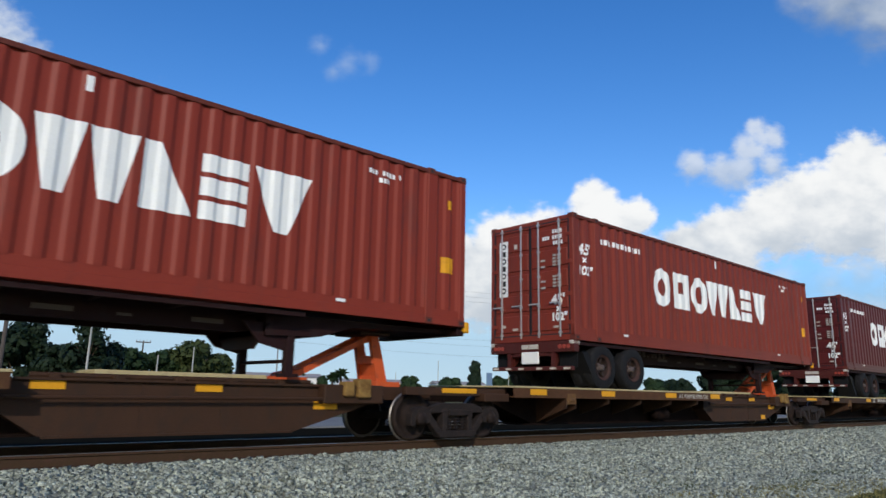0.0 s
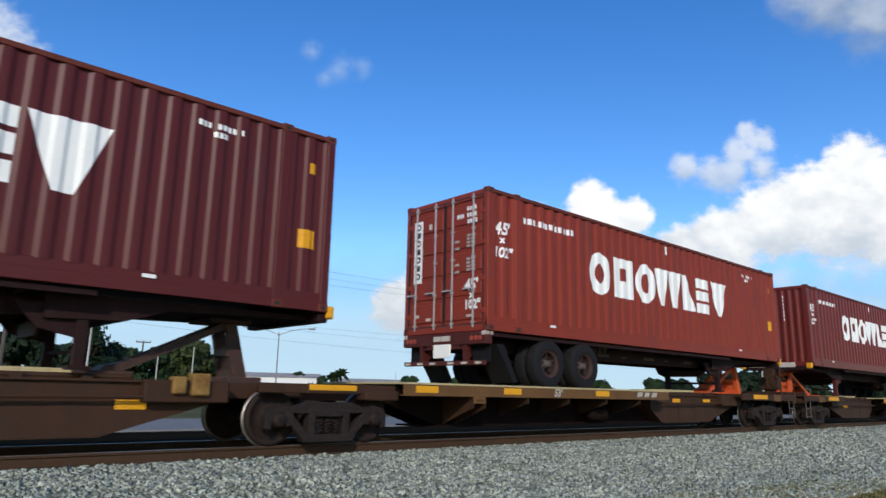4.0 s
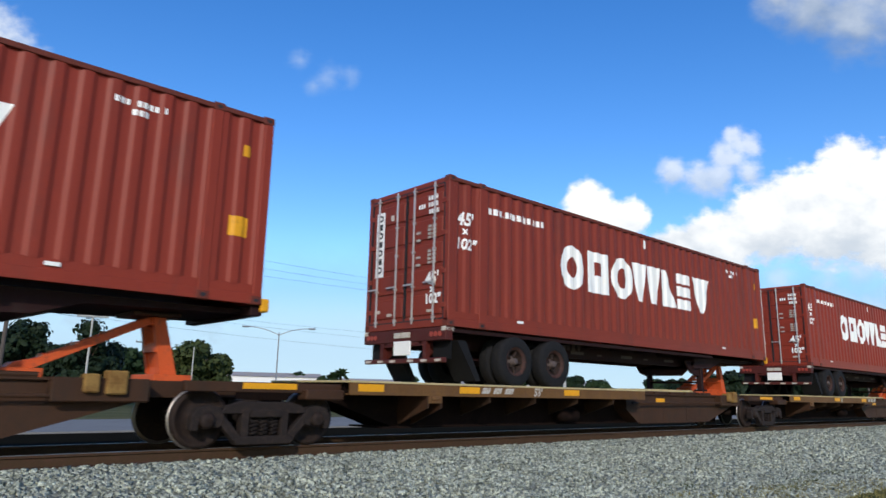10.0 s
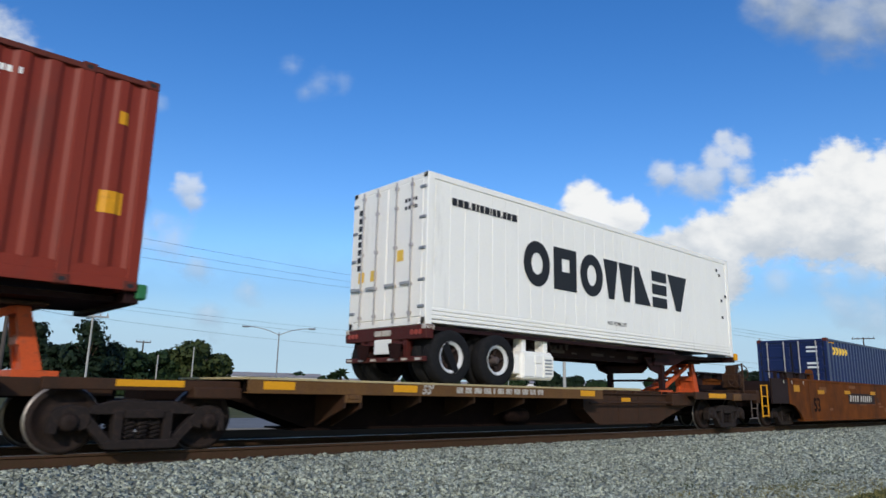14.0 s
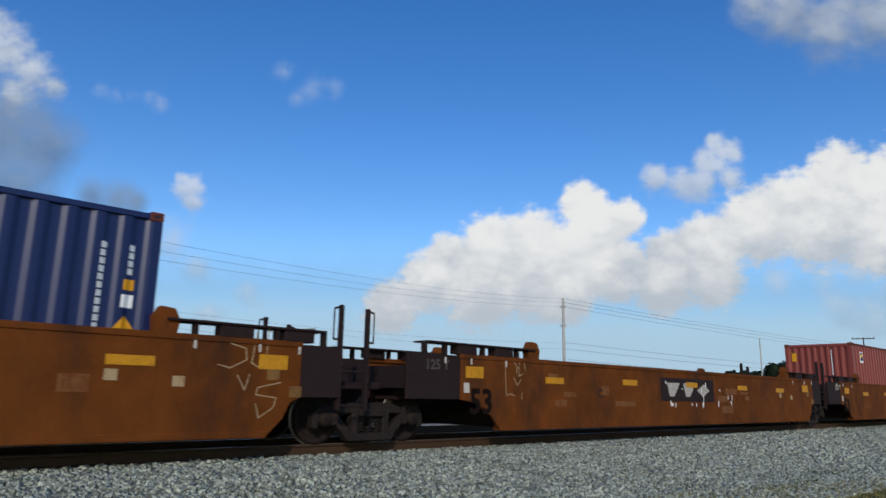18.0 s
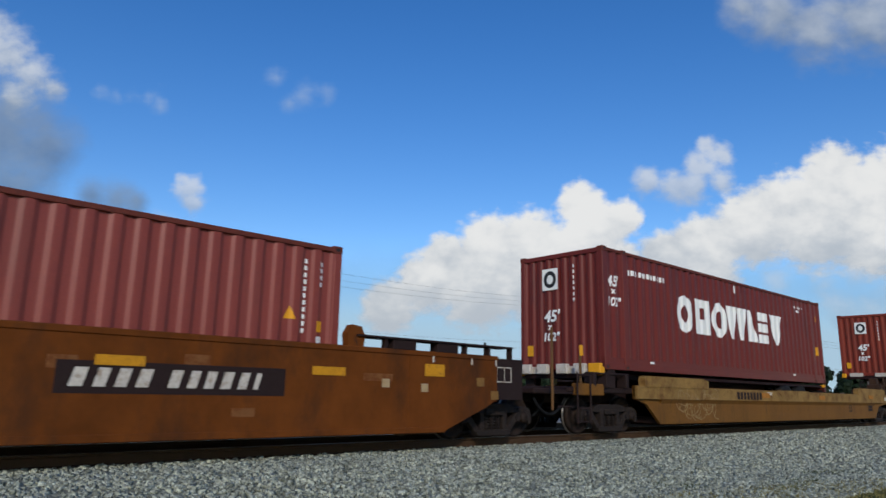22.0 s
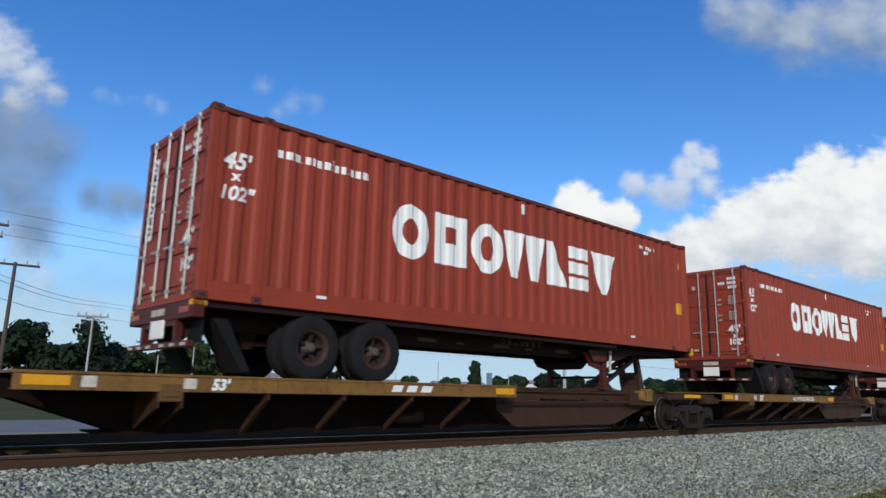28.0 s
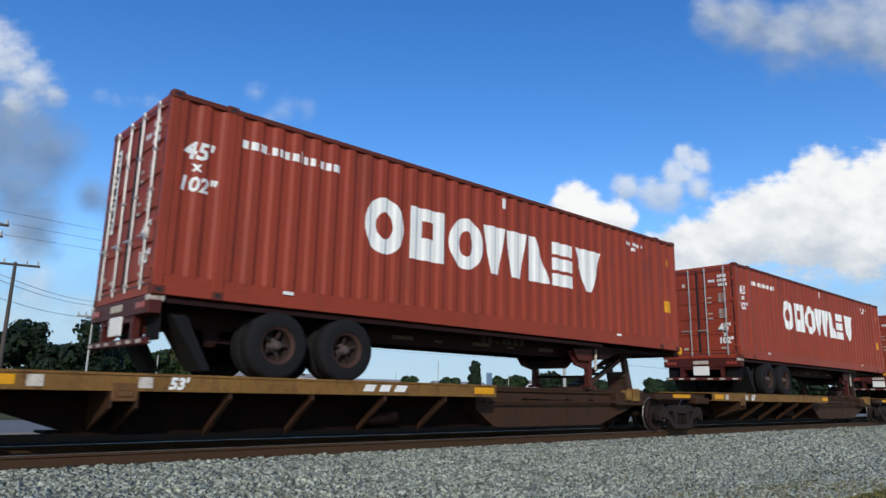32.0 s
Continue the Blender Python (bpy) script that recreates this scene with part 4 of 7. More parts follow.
def side_frame_mesh():
    """A cast frame of stout members with two open triangles and the spring window."""
    bm = bmesh.new()
    y0, y1 = -0.07, 0.07
    slab(bm, [(-0.72, 0.50), (-0.62, 0.60), (-0.40, 0.665), (0.40, 0.665), (0.62, 0.60), (0.72, 0.50), (0.60, 0.49), (-0.60, 0.49)], "y", y0 - 0.01, y1 + 0.01)
    slab(bm, [(-0.44, 0.05), (0.44, 0.05), (0.50, 0.13), (0.42, 0.17), (-0.42, 0.17), (-0.50, 0.13)], "y", y0 - 0.03, y1 + 0.03)
    slab(bm, [(-0.25, 0.44), (0.25, 0.44), (0.25, 0.55), (-0.25, 0.55)], "y", y0 - 0.05, y1 + 0.05)
    for s in (-1, 1):
        slab(bm, [(s * 0.44, 0.06), (s * 0.80, 0.44), (s * 0.70, 0.53), (s * 0.36, 0.16)], "y", y0, y1)
        slab(bm, [(s * 0.26, 0.13), (s * 0.38, 0.13), (s * 0.38, 0.54), (s * 0.26, 0.54)], "y", y0 - 0.02, y1 + 0.02)
        slab(bm, [(s * 0.64, 0.44), (s * 0.70, 0.58), (s * 0.88, 0.615), (s * 1.06, 0.57), (s * 1.13, 0.46), (s * 1.13, 0.27), (s * 1.03, 0.25), (s * 1.0, 0.44), (s * 0.80, 0.44), (s * 0.78, 0.29), (s * 0.68, 0.32)], "y", y0 - 0.015, y1 + 0.015)
    bmesh.ops.bevel(bm, geom=bm.edges[:], offset=0.012, segments=1, affect="EDGES")
    return mesh_of("side_frame", bm, "bogie")


def spring_mesh():
    bm = bmesh.new()
    for xx in (-0.17, 0.0, 0.17):
        prev = None
        for i in range(15):
            a = i * math.pi * 0.66
            p = Vector((xx + 0.065 * math.cos(a), 0.065 * math.sin(a), 0.17 + i * 0.018))
            if prev is not None:
                rod(bm, prev, p, 0.022, 5)
            prev = p
    return mesh_of("springs", bm, "bogie")


def bogie(parent, x, y=0.0):
    """A two-axle truck as a part of the car: its wheelsets turn."""
    bg = part("bogie", shared("bolster", lambda: mesh_of("bolster", slab(B(-0.24, 0.24, -1.0, 1.0, 0.33, 0.56, 0.03), [(-0.3, 0.56), (0.3, 0.56), (0.3, 0.68), (-0.3, 0.68)], "y", -0.4, 0.4), "bogie")), None, parent, m=pose(x, 0, 0))
    for s in (-1, 1):
        part("side_frame", shared("sideframe", side_frame_mesh), None, bg, m=pose(0, s * 0.99, 0))
        part("spring_nest", shared("springs", spring_mesh), None, bg, m=pose(0, s * 0.99, 0))
        for k in (-1, 1):
            part("bearing", shared("bearing", lambda: mesh_of("bearing", lathe(bmesh.new(), [(0.0, -0.1), (0.05, -0.1), (0.09, -0.09), (0.115, -0.06), (0.115, 0.06)], 14), "wheel")), None, bg, m=pose(k * 0.90, s * 1.03, WHEEL_R - 0.02, 0, 0, 0 if s < 0 else 180))
    for k in (-1, 1):
        w = part("wheelset", shared("wheelset", wheelset_mesh), None, bg)
        w.matrix_parent_inverse = pose(k * 0.90, 0, WHEEL_R)
        SPIN.append(w)
    return bg


# ---- spine car units ----
def spine_unit(x, flip, length=17.37, bogies=(), end=False, hitch="orange", edge="deckedge", marks=(), label="", refl=(1.85, 4.1, 7.15), side=(), deck0=1.33, deck1=10.05, vrod=False):
    """x: its left pivot. The deck carries the wheels, the hitch the front of the trailer. flip: mirrored, hitch at the left.
    marks: (kind, place) of the deck lettering, refl: middles of the deck reflectors, side: (place, height, width) on the beam; all from the left pivot."""
    t = thing("spine_car", x, 0, 0, label, "railway car", "spine car units of the train")
    L = length
    X = (lambda v: L - v) if flip else (lambda v: v)
    sg = -1 if flip else 1
    key = (flip, round(L, 2), round(deck0, 2), round(deck1, 2))

    def P(pts):
        return [(X(a), b) for a, b in pts]

    def spine():
        bm = bmesh.new()
        slab(bm, P([(0.2, 0.68), (1.5, 0.68), (2.9, 0.22), (L - 3.3, 0.20), (L - 1.7, 0.68), (L - 0.2, 0.68), (L - 0.2, 0.93), (0.2, 0.93)]), "y", -0.44, 0.44)
        for zz in (0.20, 0.90):
            box(bm, X(2.6), X(L - 3.3), -0.52, 0.52, zz, zz + 0.03)
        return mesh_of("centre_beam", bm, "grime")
    # beam coloured near-black to stand for the shadow under the deck
    part("centre_beam", shared(("spine",) + key, spine), None, t, "centre beam darkened as shade under the deck")

    def shoulder():
        bm = bmesh.new()
        for s in (-1, 1):
            slab(bm, P([(deck1 - 0.05, 0.55), (deck1 + 0.45, 0.22), (L - 3.35, 0.20), (L - 1.75, 0.66), (L - 1.75, 0.93), (deck1 - 0.05, 0.93)]), "y", s * 0.80, s * 0.44)
            box(bm, X(deck1 + 0.1), X(L - 1.8), s * 0.86, s * 0.78, 0.905, 0.94, 0.006)
            box(bm, X(deck1 + 0.5), X(L - 3.35), s * 0.84, s * 0.78, 0.19, 0.225, 0.006)
            for q in (0.33, 0.66):
                xx = deck1 + 0.5 + q * (L - 3.85 - deck1)
                box(bm, X(xx - 0.012), X(xx + 0.012), s * 0.806, s * 0.79, 0.23, 0.90)
        return mesh_of("shoulder", bm, "spine")
    part("shoulder", shared(("shoulder",) + key, shoulder), None, t)
    if not end:
        # sill over the joint to the next unit, with a long reflector and a pale box
        part("joint_sill", shared(("jsill",) + key, lambda: mesh_of("joint_sill", box(B(X(L - 1.25), X(L + 1.33), -1.06, -0.92, 0.80, 0.95, 0.012), X(L + 0.6), X(L + 1.3), -1.2, -0.9, 0.70, 0.86, 0.02), "spine")), None, t)
        part("long_reflector", shared(("jrefl",) + key, lambda: mesh_of("long_reflector", B(X(L - 0.40), X(L + 0.50), -1.07, -1.058, 0.85, 0.94, 0.003), "yellow")), None, t, "long yellow reflector")
        for a, b, z0, z1 in ((L - 2.28, L - 2.02, 0.74, 1.05), (L - 2.55, L - 2.36, 0.76, 1.0)):
            part("equipment_box", shared(("jbox", round(a, 2)) + key, lambda: mesh_of("equipment_box", B(X(a), X(b), -1.08, -0.86, z0, z1, 0.02), "tan")), None, t, "pale ochre equipment box")

    part("deck", shared(("deck", edge) + key, lambda: mesh_of("deck", B(X(deck0), X(deck1), -1.325, 1.325, 0.985, 1.02, 0.004), "gold" if edge == "gold" else "decktop")), None, t, "pale worn deck plate")
    for s in (-1, 1):
        part("deck_edge", shared(("dedge", s, edge) + key, lambda: mesh_of("deck_edge", box(B(X(deck0), X(deck1), s * 1.31, s * 1.27, 0.80, 0.985, 0.004), X(deck0), X(deck1), s * 1.31, s * 1.18, 0.79, 0.81), edge)), None, t)
        # stringer under the deck, behind the edge, darkened like the beam for deck shade
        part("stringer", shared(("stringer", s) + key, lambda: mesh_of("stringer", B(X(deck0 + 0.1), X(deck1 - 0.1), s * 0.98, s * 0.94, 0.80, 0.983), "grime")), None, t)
        if edge == "gold":
            gs = shared(("gusset", s, "d"), lambda: mesh_of("gusset", slab(bmesh.new(), [(s * 1.27, 0.795), (s * 1.27, 0.70), (s * 0.5, 0.16), (s * 0.5, 0.26), (s * 1.2, 0.795)], "x", -0.03, 0.03), "spine"))
        else:
            gs = shared(("gusset", s), lambda: mesh_of("gusset", slab(bmesh.new(), [(s * 1.27, 0.795), (s * 1.27, 0.68), (s * 0.45, 0.42), (s * 0.45, 0.93), (s * 1.2, 0.93)], "x", -0.02, 0.02), "gusset"))
        for v in (4.62, 5.97, 7.38, 8.76):
            part("gusset", gs, None, t, m=pose(X(v + deck0 - 1.33), 0, 0))
        gb = shared(("gusbox", s), lambda: mesh_of("bracket", slab(bmesh.new(), [(s * 1.29, 0.8), (s * 1.29, 0.58), (s * 0.45, 0.26), (s * 0.45, 0.8)], "x", -0.02, 0.02), "spine"))
        for v in (3.02, 3.34):
            part("bracket", gb, None, t, m=pose(X(v + deck0 - 1.33), 0, 0))
        part("bracket_plate", shared(("gusplate", s), lambda: mesh_of("bracket_plate", box(B(-0.16, 0.16, s * 1.312, s * 1.285, 0.66, 0.90, 0.012), -0.11, 0.11, s * 1.33, s * 1.30, 0.71, 0.80, 0.02), "deckedge")), None, t, m=pose(X(3.18 + deck0 - 1.33), 0, 0))
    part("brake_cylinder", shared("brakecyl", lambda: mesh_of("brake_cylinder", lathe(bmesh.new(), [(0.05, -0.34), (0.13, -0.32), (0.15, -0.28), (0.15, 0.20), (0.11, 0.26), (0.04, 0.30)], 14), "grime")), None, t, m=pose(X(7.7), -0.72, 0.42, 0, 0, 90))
    # yellow reflectors along the side
    rm = shared("refl", lambda: mesh_of("reflector", B(-0.26, 0.26, -1.319, -1.306, 0.845, 0.965, 0.003), "yellow"))
    for v in refl:
        part("reflector", rm, None, t, "yellow reflector", m=pose(v, 0, 0))
    if edge == "gold":
        sq = shared("sqref", lambda: mesh_of("square_reflector", B(-0.09, 0.09, -1.319, -1.306, 0.83, 0.97, 0.003), "worn"))
        for v in (2.15, 3.42):
            part("square_reflector", sq, None, t, "pale square reflector", m=pose(X(v), 0, 0))
    for v, zz, ww in side:
        part("reflector", B(v - ww / 2, v + ww / 2, -0.815, -0.802, zz - 0.065, zz + 0.065, 0.003), "yellow", t, "yellow reflector on the beam")

    def lettering():
        bm = bmesh.new()
        for mark, w in marks:
            if mark == "53":
                join(bm, letters("53'", w, 0.825, 0.21, 0.01, 0.2))
            elif mark == "words":
                join(bm, letters("ALL PURPOSE SPINE CAR", w, 0.845, 0.165 if edge == "gold" else 0.14, 0.004))
            elif mark == "bars":
                for ww in (0.27, 0.27, 0.30):
                    flat(bm, (w, 0.85), (w + ww * 0.8, 0.85), (w + ww, 0.96), (w + ww * 0.2, 0.96))
                    w += ww + 0.05
            elif mark == "number":
                for ww in (0.17, 0.17, 0.2, 0.2, 0.06, 0.18, 0.18, 0.18, 0.18, 0.18, 0.18):
                    bar(bm, w, w + ww, 0.85, 0.955)
                    w += ww + 0.06
        for v in bm.verts:
            v.co.y = -1.318
        return mesh_of("lettering", bm, "white" if edge == "gold" else "stencil")
    if marks:
        part("lettering", shared(("let", marks, edge), lettering), None, t, "white stencilled lettering")
    if edge == "gold" and not flip:
        bm = rod(bmesh.new(), (11.4, -0.84, 0.76), (14.2, -0.84, 0.71), 0.014, 6)
        for q in (11.45, 11.85, 12.9, 13.8):
            rod(bm, (q - 0.07, -0.84, 0.745), (q + 0.07, -0.84, 0.735), 0.034, 8)
        part("brake_rod", bm, "grime", t, "dark brake rod along the beam")
    if vrod:
        bm = bmesh.new()
        bend = [(10.35, 0.90), (10.62, 0.84), (11.02, 0.44), (11.18, 0.36), (11.30, 0.46), (11.55, 0.76), (12.05, 0.84), (12.6, 0.86)]
        for a, b in zip(bend, bend[1:]):
            rod(bm, (a[0], -0.85, a[1]), (b[0], -0.85, b[1]), 0.022, 6)
        part("bent_pipe", bm, "railgrey", t, "bent grey pipe along the beam")

    # hitch: a tilting stand with a diagonal strut
    hx = L - 1.10 if not end else L + 0.40 if flip else L - 0.10
    h = part("hitch", shared(("hitch", hitch, end) + key, lambda: hitch_mesh(X, hx, sg, hitch)), None, t, "orange trailer hitch" if hitch == "orange" else "dark trailer hitch")
    part("strut", shared(("strut", hitch, end) + key, lambda: strut_mesh(X, hx, hitch)), None, h)
    part("hitch_plate", shared(("hplate", end) + key, lambda: mesh_of("hitch_plate", box(B(X(hx - 0.75), X(hx - 0.05), -0.42, 0.42, 1.86, 1.93, 0.02), X(hx - 0.45), X(hx - 0.25), -0.1, 0.1, 1.92, 1.99), "hitchdark")), None, h)

    def clutter():
        bm = bmesh.new()
        rod(bm, (X(deck1 + 0.3), -0.7, 0.97), (X(L - 3), -0.7, 0.97), 0.04)
        rod(bm, (X(deck1), -0.95, 0.70), (X(L - 2.2), -0.95, 0.72), 0.025)
        for i in range(5):
            xx = deck1 + 0.5 + i * 0.8
            box(bm, X(xx), X(xx + 0.14), -0.82, -0.64, 0.90, 1.0, 0.01)
        box(bm, X(L - 2.9), X(L - 1.7), -1.0, 1.0, 0.64, 0.95, 0.02)
        slab(bm, P([(L - 2.0, 0.70), (L - 0.3, 0.72), (L - 0.3, 0.94), (L - 2.0, 0.94)]), "y", -0.62, 0.62)
        return mesh_of("pipework", bm, "spine")
    part("pipework", shared(("clut",) + key, clutter), None, t)
    # low pale pan on the beam before the hitch
    if edge != "gold":
        part("landing_pad", shared(("lpad",) + key, lambda: mesh_of("landing_pad", B(X(deck1 + 1.1), X(L - 3.7), -0.55, 0.55, 0.94, 1.07, 0.015), "decktop")), None, t, "pale worn landing pad")
    for b in bogies:
        bogie(t, b)
    if end:
        end_platform(t, X, L, sg)
    return t


def hitch_mesh(X, hx, sg, mat):
    bm = bmesh.new()
    for s in (-1, 1):
        slab(bm, [(X(hx - 0.24), 1.0), (X(hx + 0.0), 1.0), (X(hx - 0.26), 1.93), (X(hx - 0.43), 1.93)], "y", s * 0.30, s * 0.20)
    for zz, dx in ((1.02, 0.0), (1.35, 0.1), (1.75, 0.2)):
        box(bm, X(hx - 0.24 - dx), X(hx - 0.06 - dx), -0.26, 0.26, zz, zz + 0.12, 0.01)
    slab(bm, [(X(hx - 0.20), 1.0), (X(hx - 0.12), 1.0), (X(hx - 0.26), 1.5), (X(hx - 0.32), 1.5)], "y", -0.26, 0.26)
    box(bm, X(hx - 0.4), X(hx + 0.15), -0.5, 0.5, 0.93, 1.03, 0.01)
    return mesh_of("hitch", bm, mat)


def strut_mesh(X, hx, mat):
    bm = bmesh.new()
    for s in (-1, 1):
        slab(bm, [(X(hx - 0.45), 1.86), (X(hx - 0.40), 1.77), (X(hx - 1.95), 1.03), (X(hx - 2.0), 1.12)], "y", s * 0.24, s * 0.16)
    for q in (0.3, 0.55, 0.8):
        xx, zz = hx - 0.41 - q * 1.55, 1.81 - q * 0.7
        box(bm, X(xx), X(xx - 0.12), -0.18, 0.18, zz - 0.05, zz + 0.02)
    slab(bm, [(X(hx - 1.55), 1.26), (X(hx - 1.95), 1.05), (X(hx - 2.2), 1.05), (X(hx - 2.1), 1.14)], "y", -0.22, 0.22)
    box(bm, X(hx - 2.5), X(hx - 1.8), -0.45, 0.45, 0.93, 1.06, 0.01)
    return mesh_of("strut", bm, mat)


def hand_wheel(bm, c, r, axis="y"):
    pts = []
    for i in range(14):
        a = 2 * math.pi * i / 14
        d = Vector((math.cos(a), 0, math.sin(a))) if axis == "y" else Vector((0, math.cos(a), math.sin(a)))
        pts.append(Vector(c) + r * d)
    for a, b in zip(pts, pts[1:] + pts[:1]):
        rod(bm, a, b, 0.016, 6)
    for p in pts[::3]:
        rod(bm, c, p, 0.012, 5)


def hose(bm, a, b, drop):
    prev = None
    for i in range(11):
        q = i / 10
        p = Vector(a).lerp(Vector(b), q) - Vector((0, 0, 4 * drop * q * (1 - q)))
        if prev is not None:
            rod(bm, prev, p, 0.03, 7)
        prev = p
    return bm


def brake_stand(t, x, sg, mat="spine"):
    """A box on a post with hand wheels at the car's end."""
    bm = bmesh.new()
    box(bm, x - 0.12, x + 0.12, -0.62, -0.30, 1.0, 1.90, 0.02)
    box(bm, x - 0.2, x + 0.2, -0.75, -0.2, 1.18, 1.62, 0.03)
    rod(bm, (x - sg * 0.35, -0.95, 0.95), (x - sg * 0.35, -0.95, 1.95), 0.03)
    rod(bm, (x - sg * 0.35, -0.95, 1.9), (x, -0.5, 1.9), 0.02)
    part("brake_stand", bm, mat, t)
    for c, r, ax in (((x + sg * 0.2, -0.62, 1.68), 0.26, "x"), ((x - sg * 0.55, -0.8, 1.42), 0.22, "x")):
        bm = bmesh.new()
        hand_wheel(bm, c, r, ax)
        part("hand_wheel", bm, mat, t)


def end_platform(t, X, L, sg):
    """Car end: deck sill, rails, coupler and hoses; the brake stand on those that end to the right."""
    E = 1.75
    bm = bmesh.new()
    box(bm, X(L - 2.2), X(L + E), -1.25, 1.25, 0.90, 1.0, 0.02)
    box(bm, X(L - 2.2), X(L + E), -1.30, -1.22, 0.82, 1.02, 0.01)
    box(bm, X(L + E - 0.2), X(L + E), -1.3, 1.3, 0.74, 1.12, 0.02)
    part("end_sill", bm, "spine", t)
    if sg > 0:
        brake_stand(t, X(L + E + 0.05), sg)
    part("long_reflector", B(X(L - 1.5), X(L - 0.5), -1.312, -1.302, 0.86, 0.99, 0.003), "yellow", t, "long yellow reflector")
    part("box_plate", B(X(L - 0.05), X(L + 0.45), -1.33, -1.25, 0.80, 1.0, 0.01), "deckedge", t)
    for yy in (-1.22, 1.22):
        if sg < 0:
            bm = bmesh.new()
            for xx in (L + 0.95, L + 1.45):
                rod(bm, (X(xx), yy, 1.0), (X(xx), yy, 1.24), 0.018, 6)
            rod(bm, (X(L + 0.95), yy, 1.24), (X(L + 1.45), yy, 1.24), 0.018, 6)
            part("handrail", bm, "railgrey", t)
        bm = bmesh.new()
        for zz in (0.30, 0.58):
            rod(bm, (X(L + E - 0.55), yy * 1.04, zz), (X(L + E - 0.15), yy * 1.04, zz), 0.016, 6)
        for xx in (L + E - 0.55, L + E - 0.15):
            rod(bm, (X(xx), yy * 1.04, 0.27), (X(xx), yy * 1.04, 0.92), 0.016, 6)
        part("step_ladder", bm, "railgrey", t)
    part("coupler", slab(B(X(L + 1.0), X(L + E + 0.3), -0.12, 0.12, 0.72, 0.94, 0.03), [(X(L + E + 0.2), 0.68), (X(L + E + 0.42), 0.68), (X(L + E + 0.42), 0.98), (X(L + E + 0.2), 0.98)], "y", -0.16, 0.16), "bogie", t)
    part("air_hose", hose(bmesh.new(), (X(L + E - 0.3), -0.4, 0.72), (X(L + E + 0.45), -0.35, 0.68), 0.4), "rubber", t)


def strokes(t, x, z, lines, y, mat, thick=0.0075):
    """Thin painted strokes on a flat side, each a part; lines in metres from (x, z)."""
    for pts in lines:
        bm = bmesh.new()
        for (a, b), (c, d) in zip(pts, pts[1:]):
            n = Vector((b - d, 0, c - a)).normalized() * thick
            e = Vector((c - a, 0, d - b)).normalized() * thick * 0.7
            p, q = Vector((x + a, y, z + b)) - e, Vector((x + c, y, z + d)) + e
            bm.faces.new([bm.verts.new(v) for v in (p - n, q - n, q + n, p + n)])
        part("scrawl", bm, mat, t, "thin pale painted stroke")


SCRAWL_TALL = (((0.40, 0.98), (0.12, 0.90), (0.16, 0.74), (0.40, 0.68), (0.42, 0.52), (0.18, 0.40), (0.0, 0.44)),
               ((0.55, 0.92), (0.50, 0.48), (0.62, 0.42), (0.72, 0.52), (0.74, 1.0)), ((0.05, 0.88), (0.34, 0.94)),
               ((0.30, 0.30), (0.42, 0.10), (0.48, 0.32)), ((0.98, 0.22), (0.62, 0.14), (0.60, 0.04), (0.92, 0.0), (0.88, -0.14), (0.66, -0.28), (0.60, -0.08)))
SCRAWL_SMALL = (((0.0, 0.70), (0.04, 0.02)), ((0.04, 0.02), (0.16, 0.06), (0.28, 0.02)), ((0.26, 0.66), (0.36, 0.58), (0.32, 0.44)),
                ((0.42, 0.70), (0.40, 0.40), (0.56, 0.46)), ((0.54, 0.72), (0.60, 0.52)), ((0.24, 0.38), (0.36, 0.22), (0.46, 0.34)), ((0.50, 0.12), (0.48, -0.04)))


